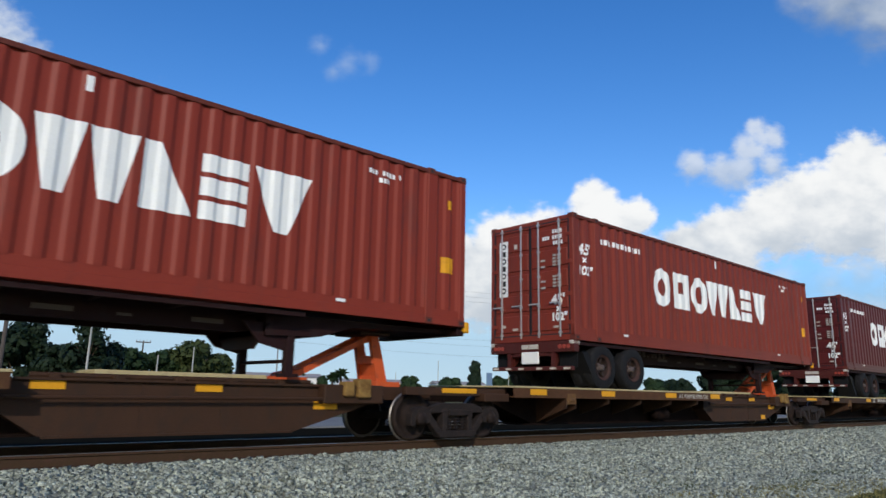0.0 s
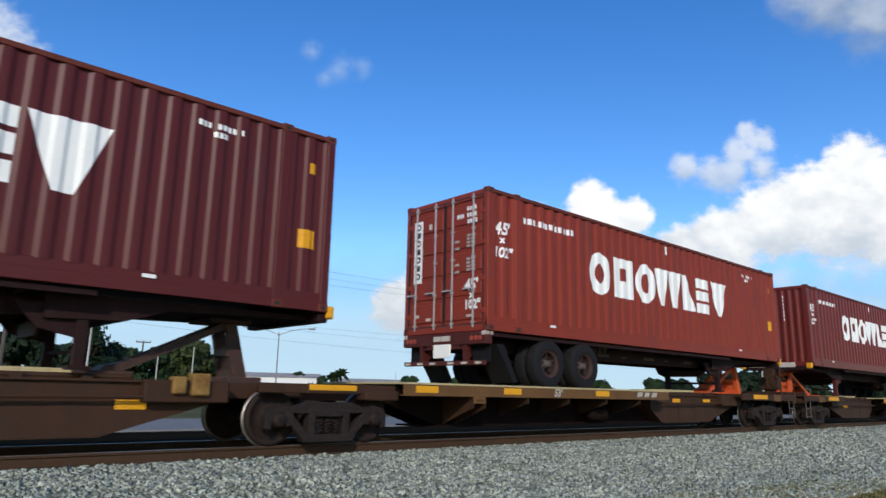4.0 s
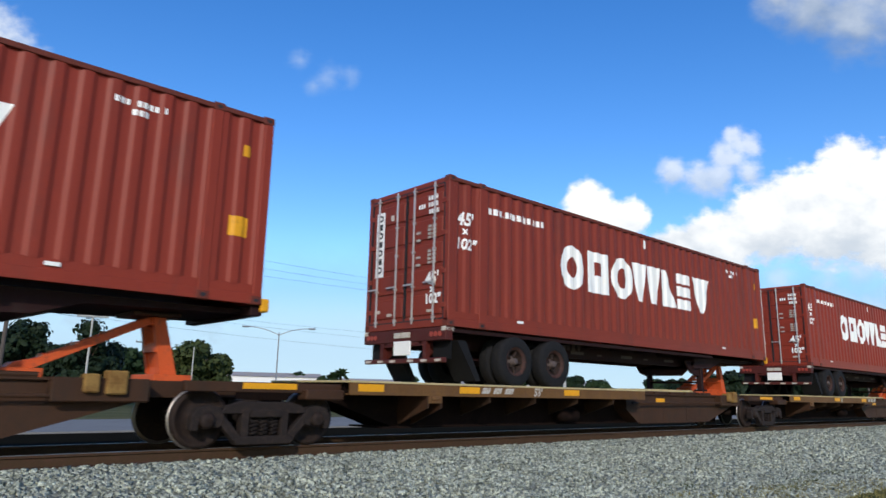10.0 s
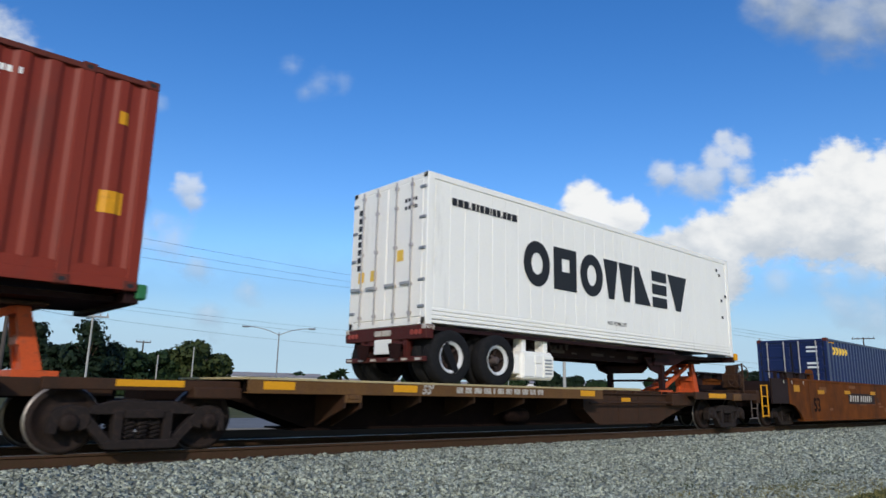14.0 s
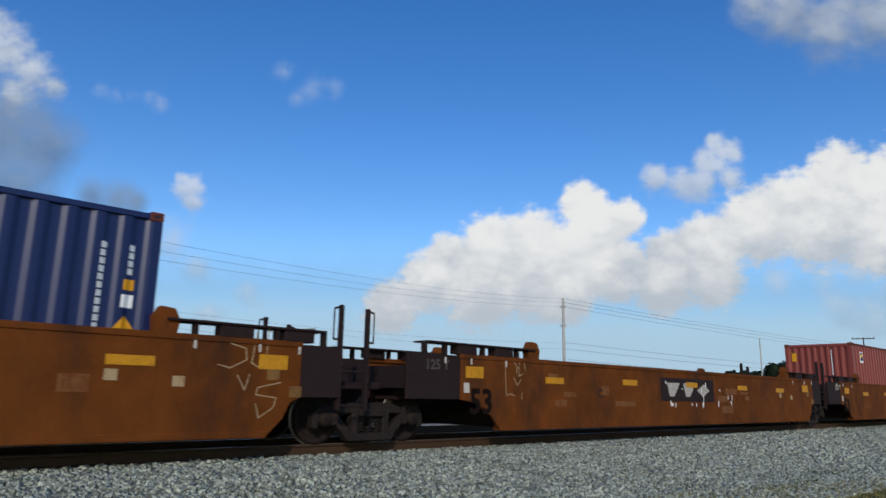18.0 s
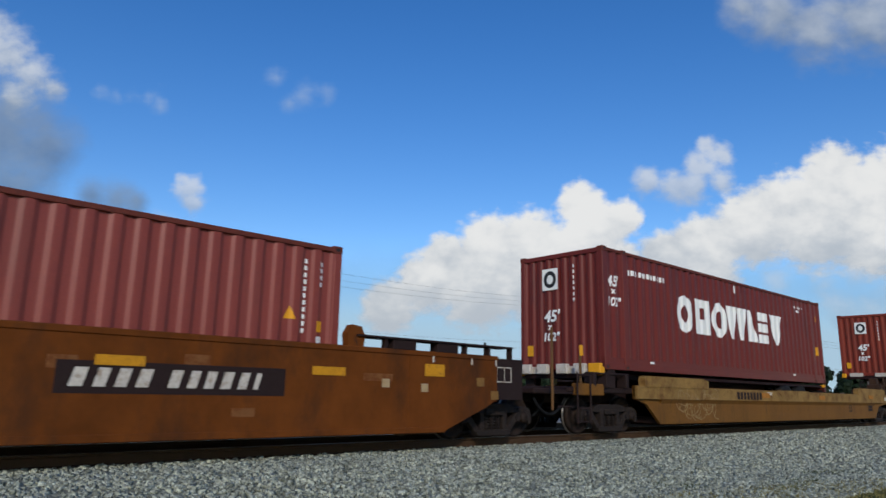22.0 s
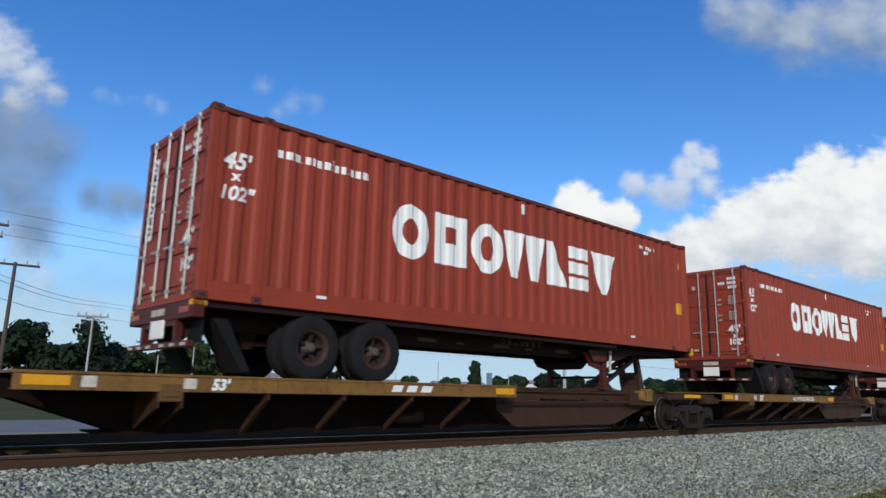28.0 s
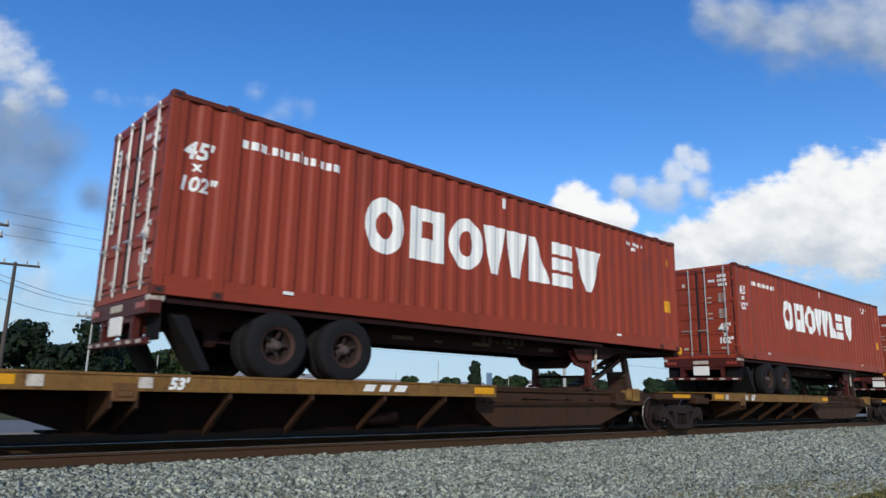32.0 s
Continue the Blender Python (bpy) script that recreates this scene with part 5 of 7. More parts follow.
# ---- well car units ----
def well_unit(x0, x1, bogies=(), ladder=None, name_bars=None, logo=None, extra=(), label="", rails=(True, True), letter=None, long_end=False, refl=(3.66, 6.31, 9.25, 12.14, 15.21), big=(1.3, -2.28), scrawls=(), ton=0.37, big53=None):
    """One trough of the articulated well car, side plates from x0 to x1."""
    t = thing("well_car", x0, 0, 0, label, "railway car", "well car units of the train")
    L = x1 - x0
    for s in (-1, 1):
        def side():
            bm = bmesh.new()
            o, i = s * 1.50, s * 1.44
            toe = [(L - 1.78, 0.2), (L - 0.75, 0.60), (L - 0.55, 0.70)] if long_end else [(L - 0.95, 0.2), (L - 0.72, 0.42), (L - 0.60, 0.66)]
            slab(bm, [(1.95, 0.2)] + toe + [(L - 0.45, 0.74), (L - 0.45, 1.50), (0.9, 1.50), (0.9, 0.74), (1.3, 0.68), (1.72, 0.44)], "y", o, i)
            box(bm, 0.88, L - 0.43, s * 1.52, s * 1.38, 1.47, 1.56, 0.012)
            box(bm, 1.95, toe[0][0], s * 1.52, s * 1.30, 0.17, 0.27, 0.012)
            for q in (2.6, L - 2.6):
                box(bm, q - 0.02, q + 0.02, s * 1.507, s * 1.49, 0.27, 1.47)
            return mesh_of("side_plate", bm, "well")
        part("side_plate", side(), None, t)
        for u, v in ((-0.35, 0.9), (L - 0.45, L + 0.3)):
            part("end_plate", B(u, v, s * 1.49, s * 1.42, 0.74, 1.52, 0.01), "welldark", t, "dark grimy end plate")
    bearer = shared("bearer", lambda: mesh_of("cross_bearer", B(-0.2, 0.2, -1.44, 1.44, 0.2, 0.3), "welldark"))
    for i in range(7):
        part("cross_bearer", bearer, None, t, m=pose(2.6 + i * (L - 5.2) / 6, 0, 0))
    for a, b in ((-0.4, 2.3), (L - 2.3, L + 0.3)):
        bm = bmesh.new()
        box(bm, a, b, -1.4, 1.4, 0.92, 1.3)
        box(bm, a - 0.6, b + 0.6, -0.4, 0.4, 0.62, 0.95)
        box(bm, a + 0.2, b - 0.2, -1.0, 1.0, 0.72, 0.92)
        part("end_deck", bm, "welldark", t)
    for a in (2.3, L - 2.4):
        part("bulkhead", B(a, a + 0.1, -1.44, 1.44, 0.3, 1.5), "welldark", t)
    for k, (a, b) in enumerate(((0.05, 2.95), (L - (3.75 if long_end else 2.5), L - 0.05))):
        if not rails[k]:
            continue
        gx = b if k == 0 else a
        for s in (-1, 1):
            bm = bmesh.new()
            box(bm, a, b, s * 1.55, s * 1.15, 1.72, 1.75)
            n = 6
            for i in range(n + 1):
                xx = a + (b - a) * i / n
                box(bm, xx - 0.03, xx + 0.03, s * 1.5, s * 1.4, 1.5, 1.72)
            for xx in (a + 1.0, a + 2.0):
                box(bm, xx - 0.25, xx + 0.25, s * 1.52, s * 1.3, 1.55, 1.72, 0.01)
            part("walkway", bm, "welldark", t)
            part("corner_guide", slab(bmesh.new(), [(gx - 0.15, 1.55), (gx + 0.15, 1.55), (gx + 0.18, 1.72), (gx + 0.10, 1.88), (gx - 0.08, 1.90), (gx - 0.17, 1.76)], "y", s * 1.50, s * 1.34), "well", t, "rusty corner guide")
    for b in bogies:
        bogie(t, b)
    # posts and pipes over the joint
    if ladder is not None:
        posts = ((ladder - 0.17, -1.42, 2.26), (ladder + 0.6, 1.3, 2.1)) if long_end else ((ladder, -1.42, 2.2), (ladder + 0.52, -1.42, 2.18), (ladder + 0.1, 1.3, 2.2), (ladder + 0.6, 1.3, 2.1))
        for k, (xx, yy, zz) in enumerate(posts):
            bm = bmesh.new()
            if long_end:
                rod(bm, (xx, yy, 0.55), (xx, yy, zz), 0.03, 8)
                part("post", bm, "deckedge" if k == 0 else "welldark", t)
                continue
            box(bm, xx - 0.028, xx + 0.028, yy - 0.04, yy + 0.04, 0.55, zz)
            e = -0.13 if k % 2 == 0 else 0.13
            rod(bm, (xx + e, yy, zz - 0.55), (xx + e, yy, zz - 0.06), 0.012, 6)
            rod(bm, (xx + e, yy, zz - 0.06), (xx, yy, zz - 0.03), 0.018, 6)
            rod(bm, (xx + e, yy, zz - 0.55), (xx, yy, zz - 0.55), 0.018, 6)
            part("post", bm, "welldark", t)
        for zz in (0.62, 0.9, 1.15):
            part("rung", rod(bmesh.new(), (ladder, -1.42, zz), (ladder + 0.52, -1.42, zz), 0.02, 6), "welldark", t)
        part("joint_plate", B(ladder - 0.5, ladder + 1.0, -1.2, 1.2, 0.88, 1.0, 0.02), "welldark", t)
        part("air_hose", hose(bmesh.new(), (ladder - 0.3, -1.0, 0.8), (ladder + 0.8, -1.0, 0.8), 0.35), "rubber", t)
    ry = shared("wrefl", lambda: mesh_of("reflector", B(-0.3, 0.3, -1.513, -1.503, 1.10, 1.23, 0.003), "dullyellow"))
    for i, xx in enumerate(refl):
        part("reflector", ry, None, t, "yellow reflector", m=pose(xx, 0, (-0.02, 0.01, 0.02, 0.0)[i % 4]))
    rw = shared("wtick", lambda: mesh_of("edge_mark", B(-0.018, 0.018, -1.524, -1.516, 1.37, 1.48), "worn"))
    for xx in (0.5, 1.15, 2.1, L - 2.1, L - 1.15, L - 0.5):
        part("edge_mark", rw, None, t, "white edge mark", m=pose(xx, 0, 0))
    bm = bmesh.new()
    if name_bars is not None:
        bb = bmesh.new()
        bar(bb, name_bars - 0.15, name_bars + 2.89, 0.755, 1.15)
        for v in bb.verts:
            v.co.y = -1.503
        part("dark_panel", bb, "welldark", t, "dark painted panel")
        w = name_bars
        for ww in (0.24, 0.22, 0.22, 0.24, 0.0, 0.22, 0.2, 0.2, 0.22, 0.2, 0.12):
            if ww:
                flat(bm, (w, 0.84), (w + ww * 0.66, 0.84), (w + ww * 0.66 + 0.06, 1.07), (w + 0.06, 1.07))
            w += ww + 0.032 + (0.10 if ww == 0 else 0)
    for xx, zz in extra:
        bq = bmesh.new()
        bar(bq, xx, xx + 0.35, zz, zz + 0.06)
        bar(bq, xx + 0.1, xx + 0.6, zz - 0.12, zz - 0.05)
        for v in bq.verts:
            v.co.y = -1.5055
        part("faded_lettering", bq, "patch", t, "faded pale lettering")
    if bm.verts:
        for v in bm.verts:
            v.co.y = -1.506
        part("lettering", bm, "worn", t, "worn white painted lettering")
    else:
        bm.free()
    rp = random.Random(int(x0))
    for k in range(9):
        a, zz = rp.uniform(3.2, L - 3.4), rp.uniform(0.4, 1.35)
        part("faded_patch", B(a, a + rp.uniform(0.25, 0.9), -1.5025, -1.4995, zz, zz + rp.uniform(0.06, 0.22)), "patch", t, "faded paint patch")
    for a, zz, lines in scrawls:
        strokes(t, a, zz, lines, -1.5035, "scrawl")
    for a in (big[0], L + big[1]):
        part("large_reflector", B(a, a + 0.46, -1.514, -1.503, 1.13, 1.34, 0.003), "dullyellow", t, "large yellow reflector")
    if long_end:
        bm = bmesh.new()
        for u0, u1, w0, w1 in ((0.46, 0.04, 1.07, 1.088), (0.46, 0.04, 1.342, 1.36), (0.46, 0.442, 1.07, 1.36), (0.058, 0.04, 1.07, 1.36), (0.24, 0.228, 1.09, 1.34)):
            box(bm, L - u0, L - u1, -1.497, -1.489, w0, w1)
        part("end_frame_mark", bm, "worn", t, "white outlined square")
    for a, zz in ((L - 1.0, 0.98), (L - 0.62, 0.74)):
        part("square_reflector", B(a, a + 0.2, -1.508, -1.499, zz, zz + 0.16, 0.003), "gold", t, "small dull reflector")
    for a, zz in ((L - 3.2, 0.92), (L - 2.35, 0.86)):
        part("square_patch", B(a, a + 0.16, -1.5035, -1.4985, zz, zz + 0.14), "scrawl", t, "pale square patch")
    if big53 is not None:
        bm = letters("53", big53, 0.50, 0.62, 0.02)
        for v in bm.verts:
            v.co.y = -1.507
        part("size_lettering", bm, "grime", t, "large dark numerals 53")
    if letter:
        if letter[0] != "B":
            w = letters("125 T", ton, 1.26, 0.24, 0.006)
            for v in w.verts:
                v.co.y = -1.494 if v.co.x < 0.9 else -1.503
            part("load_lettering", w, "worn" if letter[0] == "A" else "hub", t, "stencilled load lettering")
            part("square_patch", B(0.98, 1.12, -1.5035, -1.4985, 0.86, 1.04), "worn", t, "pale square patch")
        bm = letters(letter[0], letter[1], 0.82, 0.26, 0.01)
        for v in bm.verts:
            v.co.y = -1.504
        part("unit_letter", bm, "welldark", t, "dark unit letter")
    if logo is not None:
        bm = bmesh.new()
        bar(bm, logo, logo + 2.75, 0.76, 1.34)
        for v in bm.verts:
            v.co.y = -1.504
        part("emblem_panel", bm, "welldark", t, "weathered black emblem panel")
        bm = bmesh.new()
        for a in (0.22, 1.02):
            flat(bm, (logo + a + 0.2, 0.88), (logo + a + 0.42, 0.88), (logo + a + 0.72, 1.22), (logo + a + 0.08, 1.22))
        flat(bm, (logo + 1.82, 1.05), (logo + 2.12, 0.88), (logo + 2.5, 1.05), (logo + 2.2, 1.22))
        for v in bm.verts:
            v.co.y = -1.508
        part("emblem", bm, "stencil", t, "worn white emblem shapes")
        rp2 = random.Random(8)
        for i in range(20):
            xx, zz = logo + rp2.uniform(0.1, 4.2), rp2.choice((0.72, 0.78, 1.26, 1.1, 0.95))
            hh, ww = rp2.uniform(0.03, 0.16), rp2.uniform(0.012, 0.03)
            part("paint_chip", B(xx, xx + ww, -1.511, -1.5, zz - hh, zz), "white", t, "white paint chip")
    return t


# ---- ochre container car ----
def ochre_car(x0):
    """Low side beams between two trucks, raised pads near the ends."""
    t = thing("container_car", x0, 0, 0, "weathered ochre container flat car with scrawled paint", "railway car", "")
    a, b, L = 2.6, 22.1, 23.6
    for s in (-1, 1):
        bm = bmesh.new()
        slab(bm, [(a, 0.80), (a + 0.5, 0.68), (a + 1.1, 0.2), (b - 1.8, 0.2), (b - 1.2, 0.68), (b, 0.78), (b, 1.12), (a, 1.12)], "y", s * 1.34, s * 1.26)
        slab(bm, [(s * 1.34, 0.2), (s * 1.34, 0.70), (s * 1.40, 0.80), (s * 1.40, 1.13), (s * 1.26, 1.13), (s * 1.26, 0.2)], "x", a + 1.1, b - 1.8)
        part("side_beam", bm, "fec", t)
        part("top_chord", B(a, b, s * 1.42, s * 1.26, 0.80, 1.12, 0.01), "tan", t, "pale worn top chord")
        for u, v in ((a + 0.3, a + 3.5), (b - 3.9, b - 0.6))[:2 if s < 0 else 1]:
            part("raised_pad", slab(bmesh.new(), [(u, 1.10), (v, 1.10), (v, 1.30), (v - 0.25, 1.36), (u + 0.1, 1.36), (u, 1.32)], "y", s * 1.44, s * 1.26), "tan", t)
        part("end_plate", B(0.3, 1.3, s * 1.36, s * 1.2, 0.86, 1.12, 0.02), "fec", t)
        part("end_plate", B(L - 1.3, L - 0.2, s * 1.36, s * 1.2, 0.86, 1.14, 0.02), "fec", t)
    bm = bmesh.new()
    box(bm, 0.2, a + 0.9, -0.5, 0.5, 0.68, 1.0, 0.02)
    box(bm, b - 1.6, L - 0.2, -0.5, 0.5, 0.68, 1.0, 0.02)
    box(bm, 0.1, a + 0.1, -1.26, 1.26, 0.92, 1.05, 0.02)
    box(bm, b - 0.1, L, -1.26, 1.26, 0.92, 1.05, 0.02)
    for i in range(8):
        xx = a + 1.2 + i * (b - a - 3.3) / 7
        box(bm, xx - 0.12, xx + 0.12, -1.27, 1.27, 0.22, 0.36)
    part("frame", bm, "welldark", t)
    # unseen pan added to stop sun falling through the car, coloured as shade
    part("floor_pan", B(a + 1.2, b - 1.9, -1.26, 1.26, 0.16, 0.26, 0.02), "grime", t, "added dark plate keeping sun off the track")
    ped = shared("pedestal", lambda: mesh_of("pedestal", B(-0.14, 0.14, -0.16, 0.16, 0, 0.44, 0.02), "welldark"))
    for yy in (-1.12, 1.12):
        part("pedestal", ped, None, t, m=pose(1.75, yy, 1.03))
    for xx in (0.9, 1.4, 2.2):
        part("bracket", B(xx, xx + 0.12, -1.36, -1.1, 1.05, 1.36, 0.01), "welldark", t)
    part("top_pipe", rod(bmesh.new(), (0.7, -1.3, 1.36), (2.4, -1.3, 1.36), 0.025, 6), "welldark", t)
    bogie(t, 1.92)
    bogie(t, 21.68)
    bm = bmesh.new()
    for xx in (0.25, 0.72):
        rod(bm, (xx, -1.4, 0.25), (xx, -1.4, 1.36), 0.02, 6)
    for zz in (0.3, 0.58, 1.3):
        rod(bm, (0.25, -1.4, zz), (0.72, -1.4, zz), 0.018, 6)
    part("step_ladder", bm, "welldark", t)
    part("post", rod(bmesh.new(), (0.5, -1.3, 0.9), (0.5, -1.3, 1.75), 0.03, 7), "deckedge", t)
    part("placard", B(0.44, 0.56, -1.34, -1.325, 1.72, 1.96, 0.004), "yellow", t, "yellow placard on a post")
    for yy, mt in ((-1.15, "yellow"), (-0.72, "worn"), (-0.2, "worn"), (0.4, "worn"), (0.95, "worn")):
        part("end_block", B(1.22, 1.34, yy - 0.17, yy + 0.17, 1.36, 1.60, 0.02), mt, t, "pale painted end block")
    brake_stand(t, 23.65, 1, "spine")
    bm = bmesh.new()
    hand_wheel(bm, (21.6, -0.6, 1.42), 0.29, "y")
    rod(bm, (21.6, -0.6, 1.05), (21.6, -0.6, 1.42), 0.03, 8)
    part("hand_wheel", bm, "welldark", t, "dark hand wheel on the deck")
    part("valve_box", box(B(21.35, 22.5, -0.75, -0.2, 1.05, 1.36, 0.03), 22.5, 23.1, -0.65, -0.3, 1.05, 1.26, 0.03), "welldark", t, "dark equipment box on the deck")
    part("coupler", B(-0.6, 0.4, -0.14, 0.14, 0.7, 0.95, 0.03), "bogie", t)
    part("air_hose", hose(bmesh.new(), (-0.9, -0.5, 0.8), (0.2, -0.5, 0.78), 0.42), "rubber", t)
    part("air_hose", hose(bmesh.new(), (23.2, -0.5, 0.8), (24.1, -0.5, 0.78), 0.40), "rubber", t)
    ry = shared("frefl", lambda: mesh_of("reflector", B(-0.27, 0.27, -1.432, -1.42, 0.90, 1.05, 0.003), "rustpatch"))
    for v, dz in ((9.75, 0.0), (14.4, -0.02), (19.7, 0.06)):
        part("reflector", ry, None, t, "dull orange reflector", m=pose(v, 0.0, dz))
    part("side_pocket", slab(bmesh.new(), [(10.62, 1.15), (11.0, 0.92), (12.85, 0.92), (13.25, 1.15)], "y", -1.429, -1.41), "tan", t, "raised pocket plate with sloping ends")
    part("pale_plate", B(9.9, 10.22, -1.428, -1.415, 0.99, 1.08, 0.003), "worn", t, "small pale plate")
    part("end_reflector", B(21.4, 21.68, -1.432, -1.42, 0.9, 1.04, 0.003), "worn", t, "pale reflector")
    bm = letters("53", 17.25, 0.465, 0.38, 0.012)
    w = 7.82
    for ww in (0.2, 0.2, 0.2, 0.0, 0.2, 0.2, 0.2, 0.2, 0.2):
        if ww:
            bar(bm, w, w + ww * 0.75, 0.84, 1.05)
        w += ww + 0.01
    for q in (0.0, 0.13):
        bar(bm, 19.5, 20.03, 0.48 + q, 0.59 + q)
    for v in bm.verts:
        v.co.y = -1.424 if v.co.z > 0.8 else -1.344
    part("lettering", bm, "welldark", t, "dark worn lettering")
    # scrawled paint: loops of thin pale line
    bm = bmesh.new()
    rnd = random.Random(5)
    for k in range(22):
        cx, cz = 4.5 + k * 0.09, 0.70 + rnd.uniform(-0.22, 0.26)
        ra, rb, ph = rnd.uniform(0.1, 0.30), rnd.uniform(0.12, 0.30), rnd.uniform(0, 6)
        prev = None
        for i in range(17):
            q = ph + i * 0.36
            zz = cz + rb * math.sin(q)
            p = Vector((cx + ra * math.cos(q) + 0.02 * i, -1.424 if zz > 0.80 else -1.346, zz))
            if prev is not None and abs(prev.y - p.y) < 0.001:
                n = Vector((-(p - prev).z, 0, (p - prev).x)).normalized() * 0.011
                bm.faces.new([bm.verts.new(v) for v in (prev - n, p - n, p + n, prev + n)])
            prev = p
    part("scrawl", bm, "chalk", t, "pale scrawled paint")
    return t


# ---- the white refrigerated box ----
def reefer(x, z):
    L, H, h = 12.192, CH, CW / 2 - 0.08
    t = thing("refrigerated_container", x, 0, z, "white refrigerated container with dark painted shapes", "shipping container", "containers on the train")
    bm = bmesh.new()
    box(bm, 0.05, L - 0.05, -h + 0.015, h - 0.015, 0.1, H - 0.02, 0.01)
    part("body", bm, "reefer", t)
    for s in (-1, 1):
        bm = bmesh.new()
        n = 30
        for i in range(n):
            xa = 0.2 + i * (L - 0.4) / n
            box(bm, xa + 0.006, xa + (L - 0.4) / n - 0.006, s * (h - 0.009), s * (h - 0.02), 0.34, H - 0.14, 0.003)
        part("side_panel", bm, "reefer", t)
    bm = bmesh.new()
    for s in (-1, 1):
        for k in range(4):
            box(bm, 0.15, L - 0.15, s * (h + 0.004), s * (h - 0.03), 0.03 + k * 0.075, 0.09 + k * 0.075, 0.01)
        box(bm, 0, L, s * (h + 0.004), s * (h - 0.05), H - 0.13, H, 0.012)
        for xx in (0, L - 0.17):
            box(bm, xx, xx + 0.17, s * (h + 0.006), s * (h - 0.14), 0.0, H, 0.012)
    box(bm, -0.0, 0.12, -h, h, H - 0.12, H - 0.002, 0.01)
    box(bm, -0.0, 0.12, -h, h, 0.0, 0.14, 0.01)
    part("frame", bm, "reefer", t)
    for k, (ya, yb) in enumerate(((-h + 0.12, -0.01), (0.01, h - 0.12))):
        d = part("door", B(-0.01, 0.06, ya, yb, 0.14, H - 0.12, 0.015), "reefer", t)
        for yy in (ya + 0.3, yb - 0.3):
            bm = rod(bmesh.new(), (-0.04, yy, 0.06), (-0.04, yy, H - 0.06), 0.02)
            for zz in (0.2, 0.75, 1.5, 2.3, 2.7):
                box(bm, -0.06, 0.0, yy - 0.04, yy + 0.04, zz, zz + 0.06)
            box(bm, -0.07, -0.04, yy - 0.03, yy + 0.28, 0.78, 0.83)
            part("locking_bar", bm, "galv", d)
        for zz in (0.3, 0.8, 1.4, 2.0, 2.6):
            yy = ya if k == 0 else yb
            part("hinge", B(-0.03, 0.03, yy - 0.09, yy + 0.09, zz, zz + 0.06, 0.008), "lampgrey", d)
    for bm in mark_shapes(1.08, 2.04, 2.72, 0.98):
        for v in bm.verts:
            v.co.y = -h - 0.003
        part("mark", bm, "black", t, "black painted shape")
    bm = bmesh.new()
    w = 0.62
    for k, ww in enumerate((0.14, 0.14, 0.14, 0.03, 0.11, 0.08, 0.12, 0.14, 0.04, 0.11, 0.11, 0.03, 0.11, 0.12, 0.17)):
        bar(bm, w, w + ww, 2.36, 2.36 + (0.05 if ww < 0.035 else 0.15))
        w += ww + 0.022
    join(bm, letters("NO FORKLIFT", 5.75, 0.45, 0.13, 0.002))
    for xx, zz in ((11.4, 2.5), (11.55, 2.36), (11.6, 1.6), (11.6, 1.1), (11.85, 1.75)):
        bar(bm, xx, xx + 0.12, zz, zz + 0.08)
    for v in bm.verts:
        v.co.y = -h - 0.003
    part("small_lettering", bm, "black", t, "small black lettering")
    bm = bmesh.new()
    for i in range(8):
        bar(bm, -0.98, -0.85, 2.4 - i * 0.17, 2.52 - i * 0.17)
    part("door_lettering", upright(bm, -0.014), "black", t, "upright row of dark lettering on the door")
    for zz in (2.4, 2.25):
        part("door_lettering", upright(letter_row(0.55, zz, 4, 0.1, 0.07, 0.07), -0.014), "black", t, "short row of dark lettering on the door")
    for yy, zz in ((-0.92, 0.95), (-0.5, 0.95), (0.35, 1.25)):
        part("placard", upright(one_bar(yy, yy + 0.2, zz, zz + 0.22), -0.016), "yellowtext", t, "yellow hazard placard")
    return t


# ---- sky: drifting cumulus, far beyond everything ----
HALF = math.tan(radians(66.3) / 2)


def way(u, v):
    """Direction from the eye for a place on the picture plane, u and v in units of half its width, v down."""
    return (VIEW.to_3x3() @ Vector((u * HALF, -v * HALF, -1))).normalized()


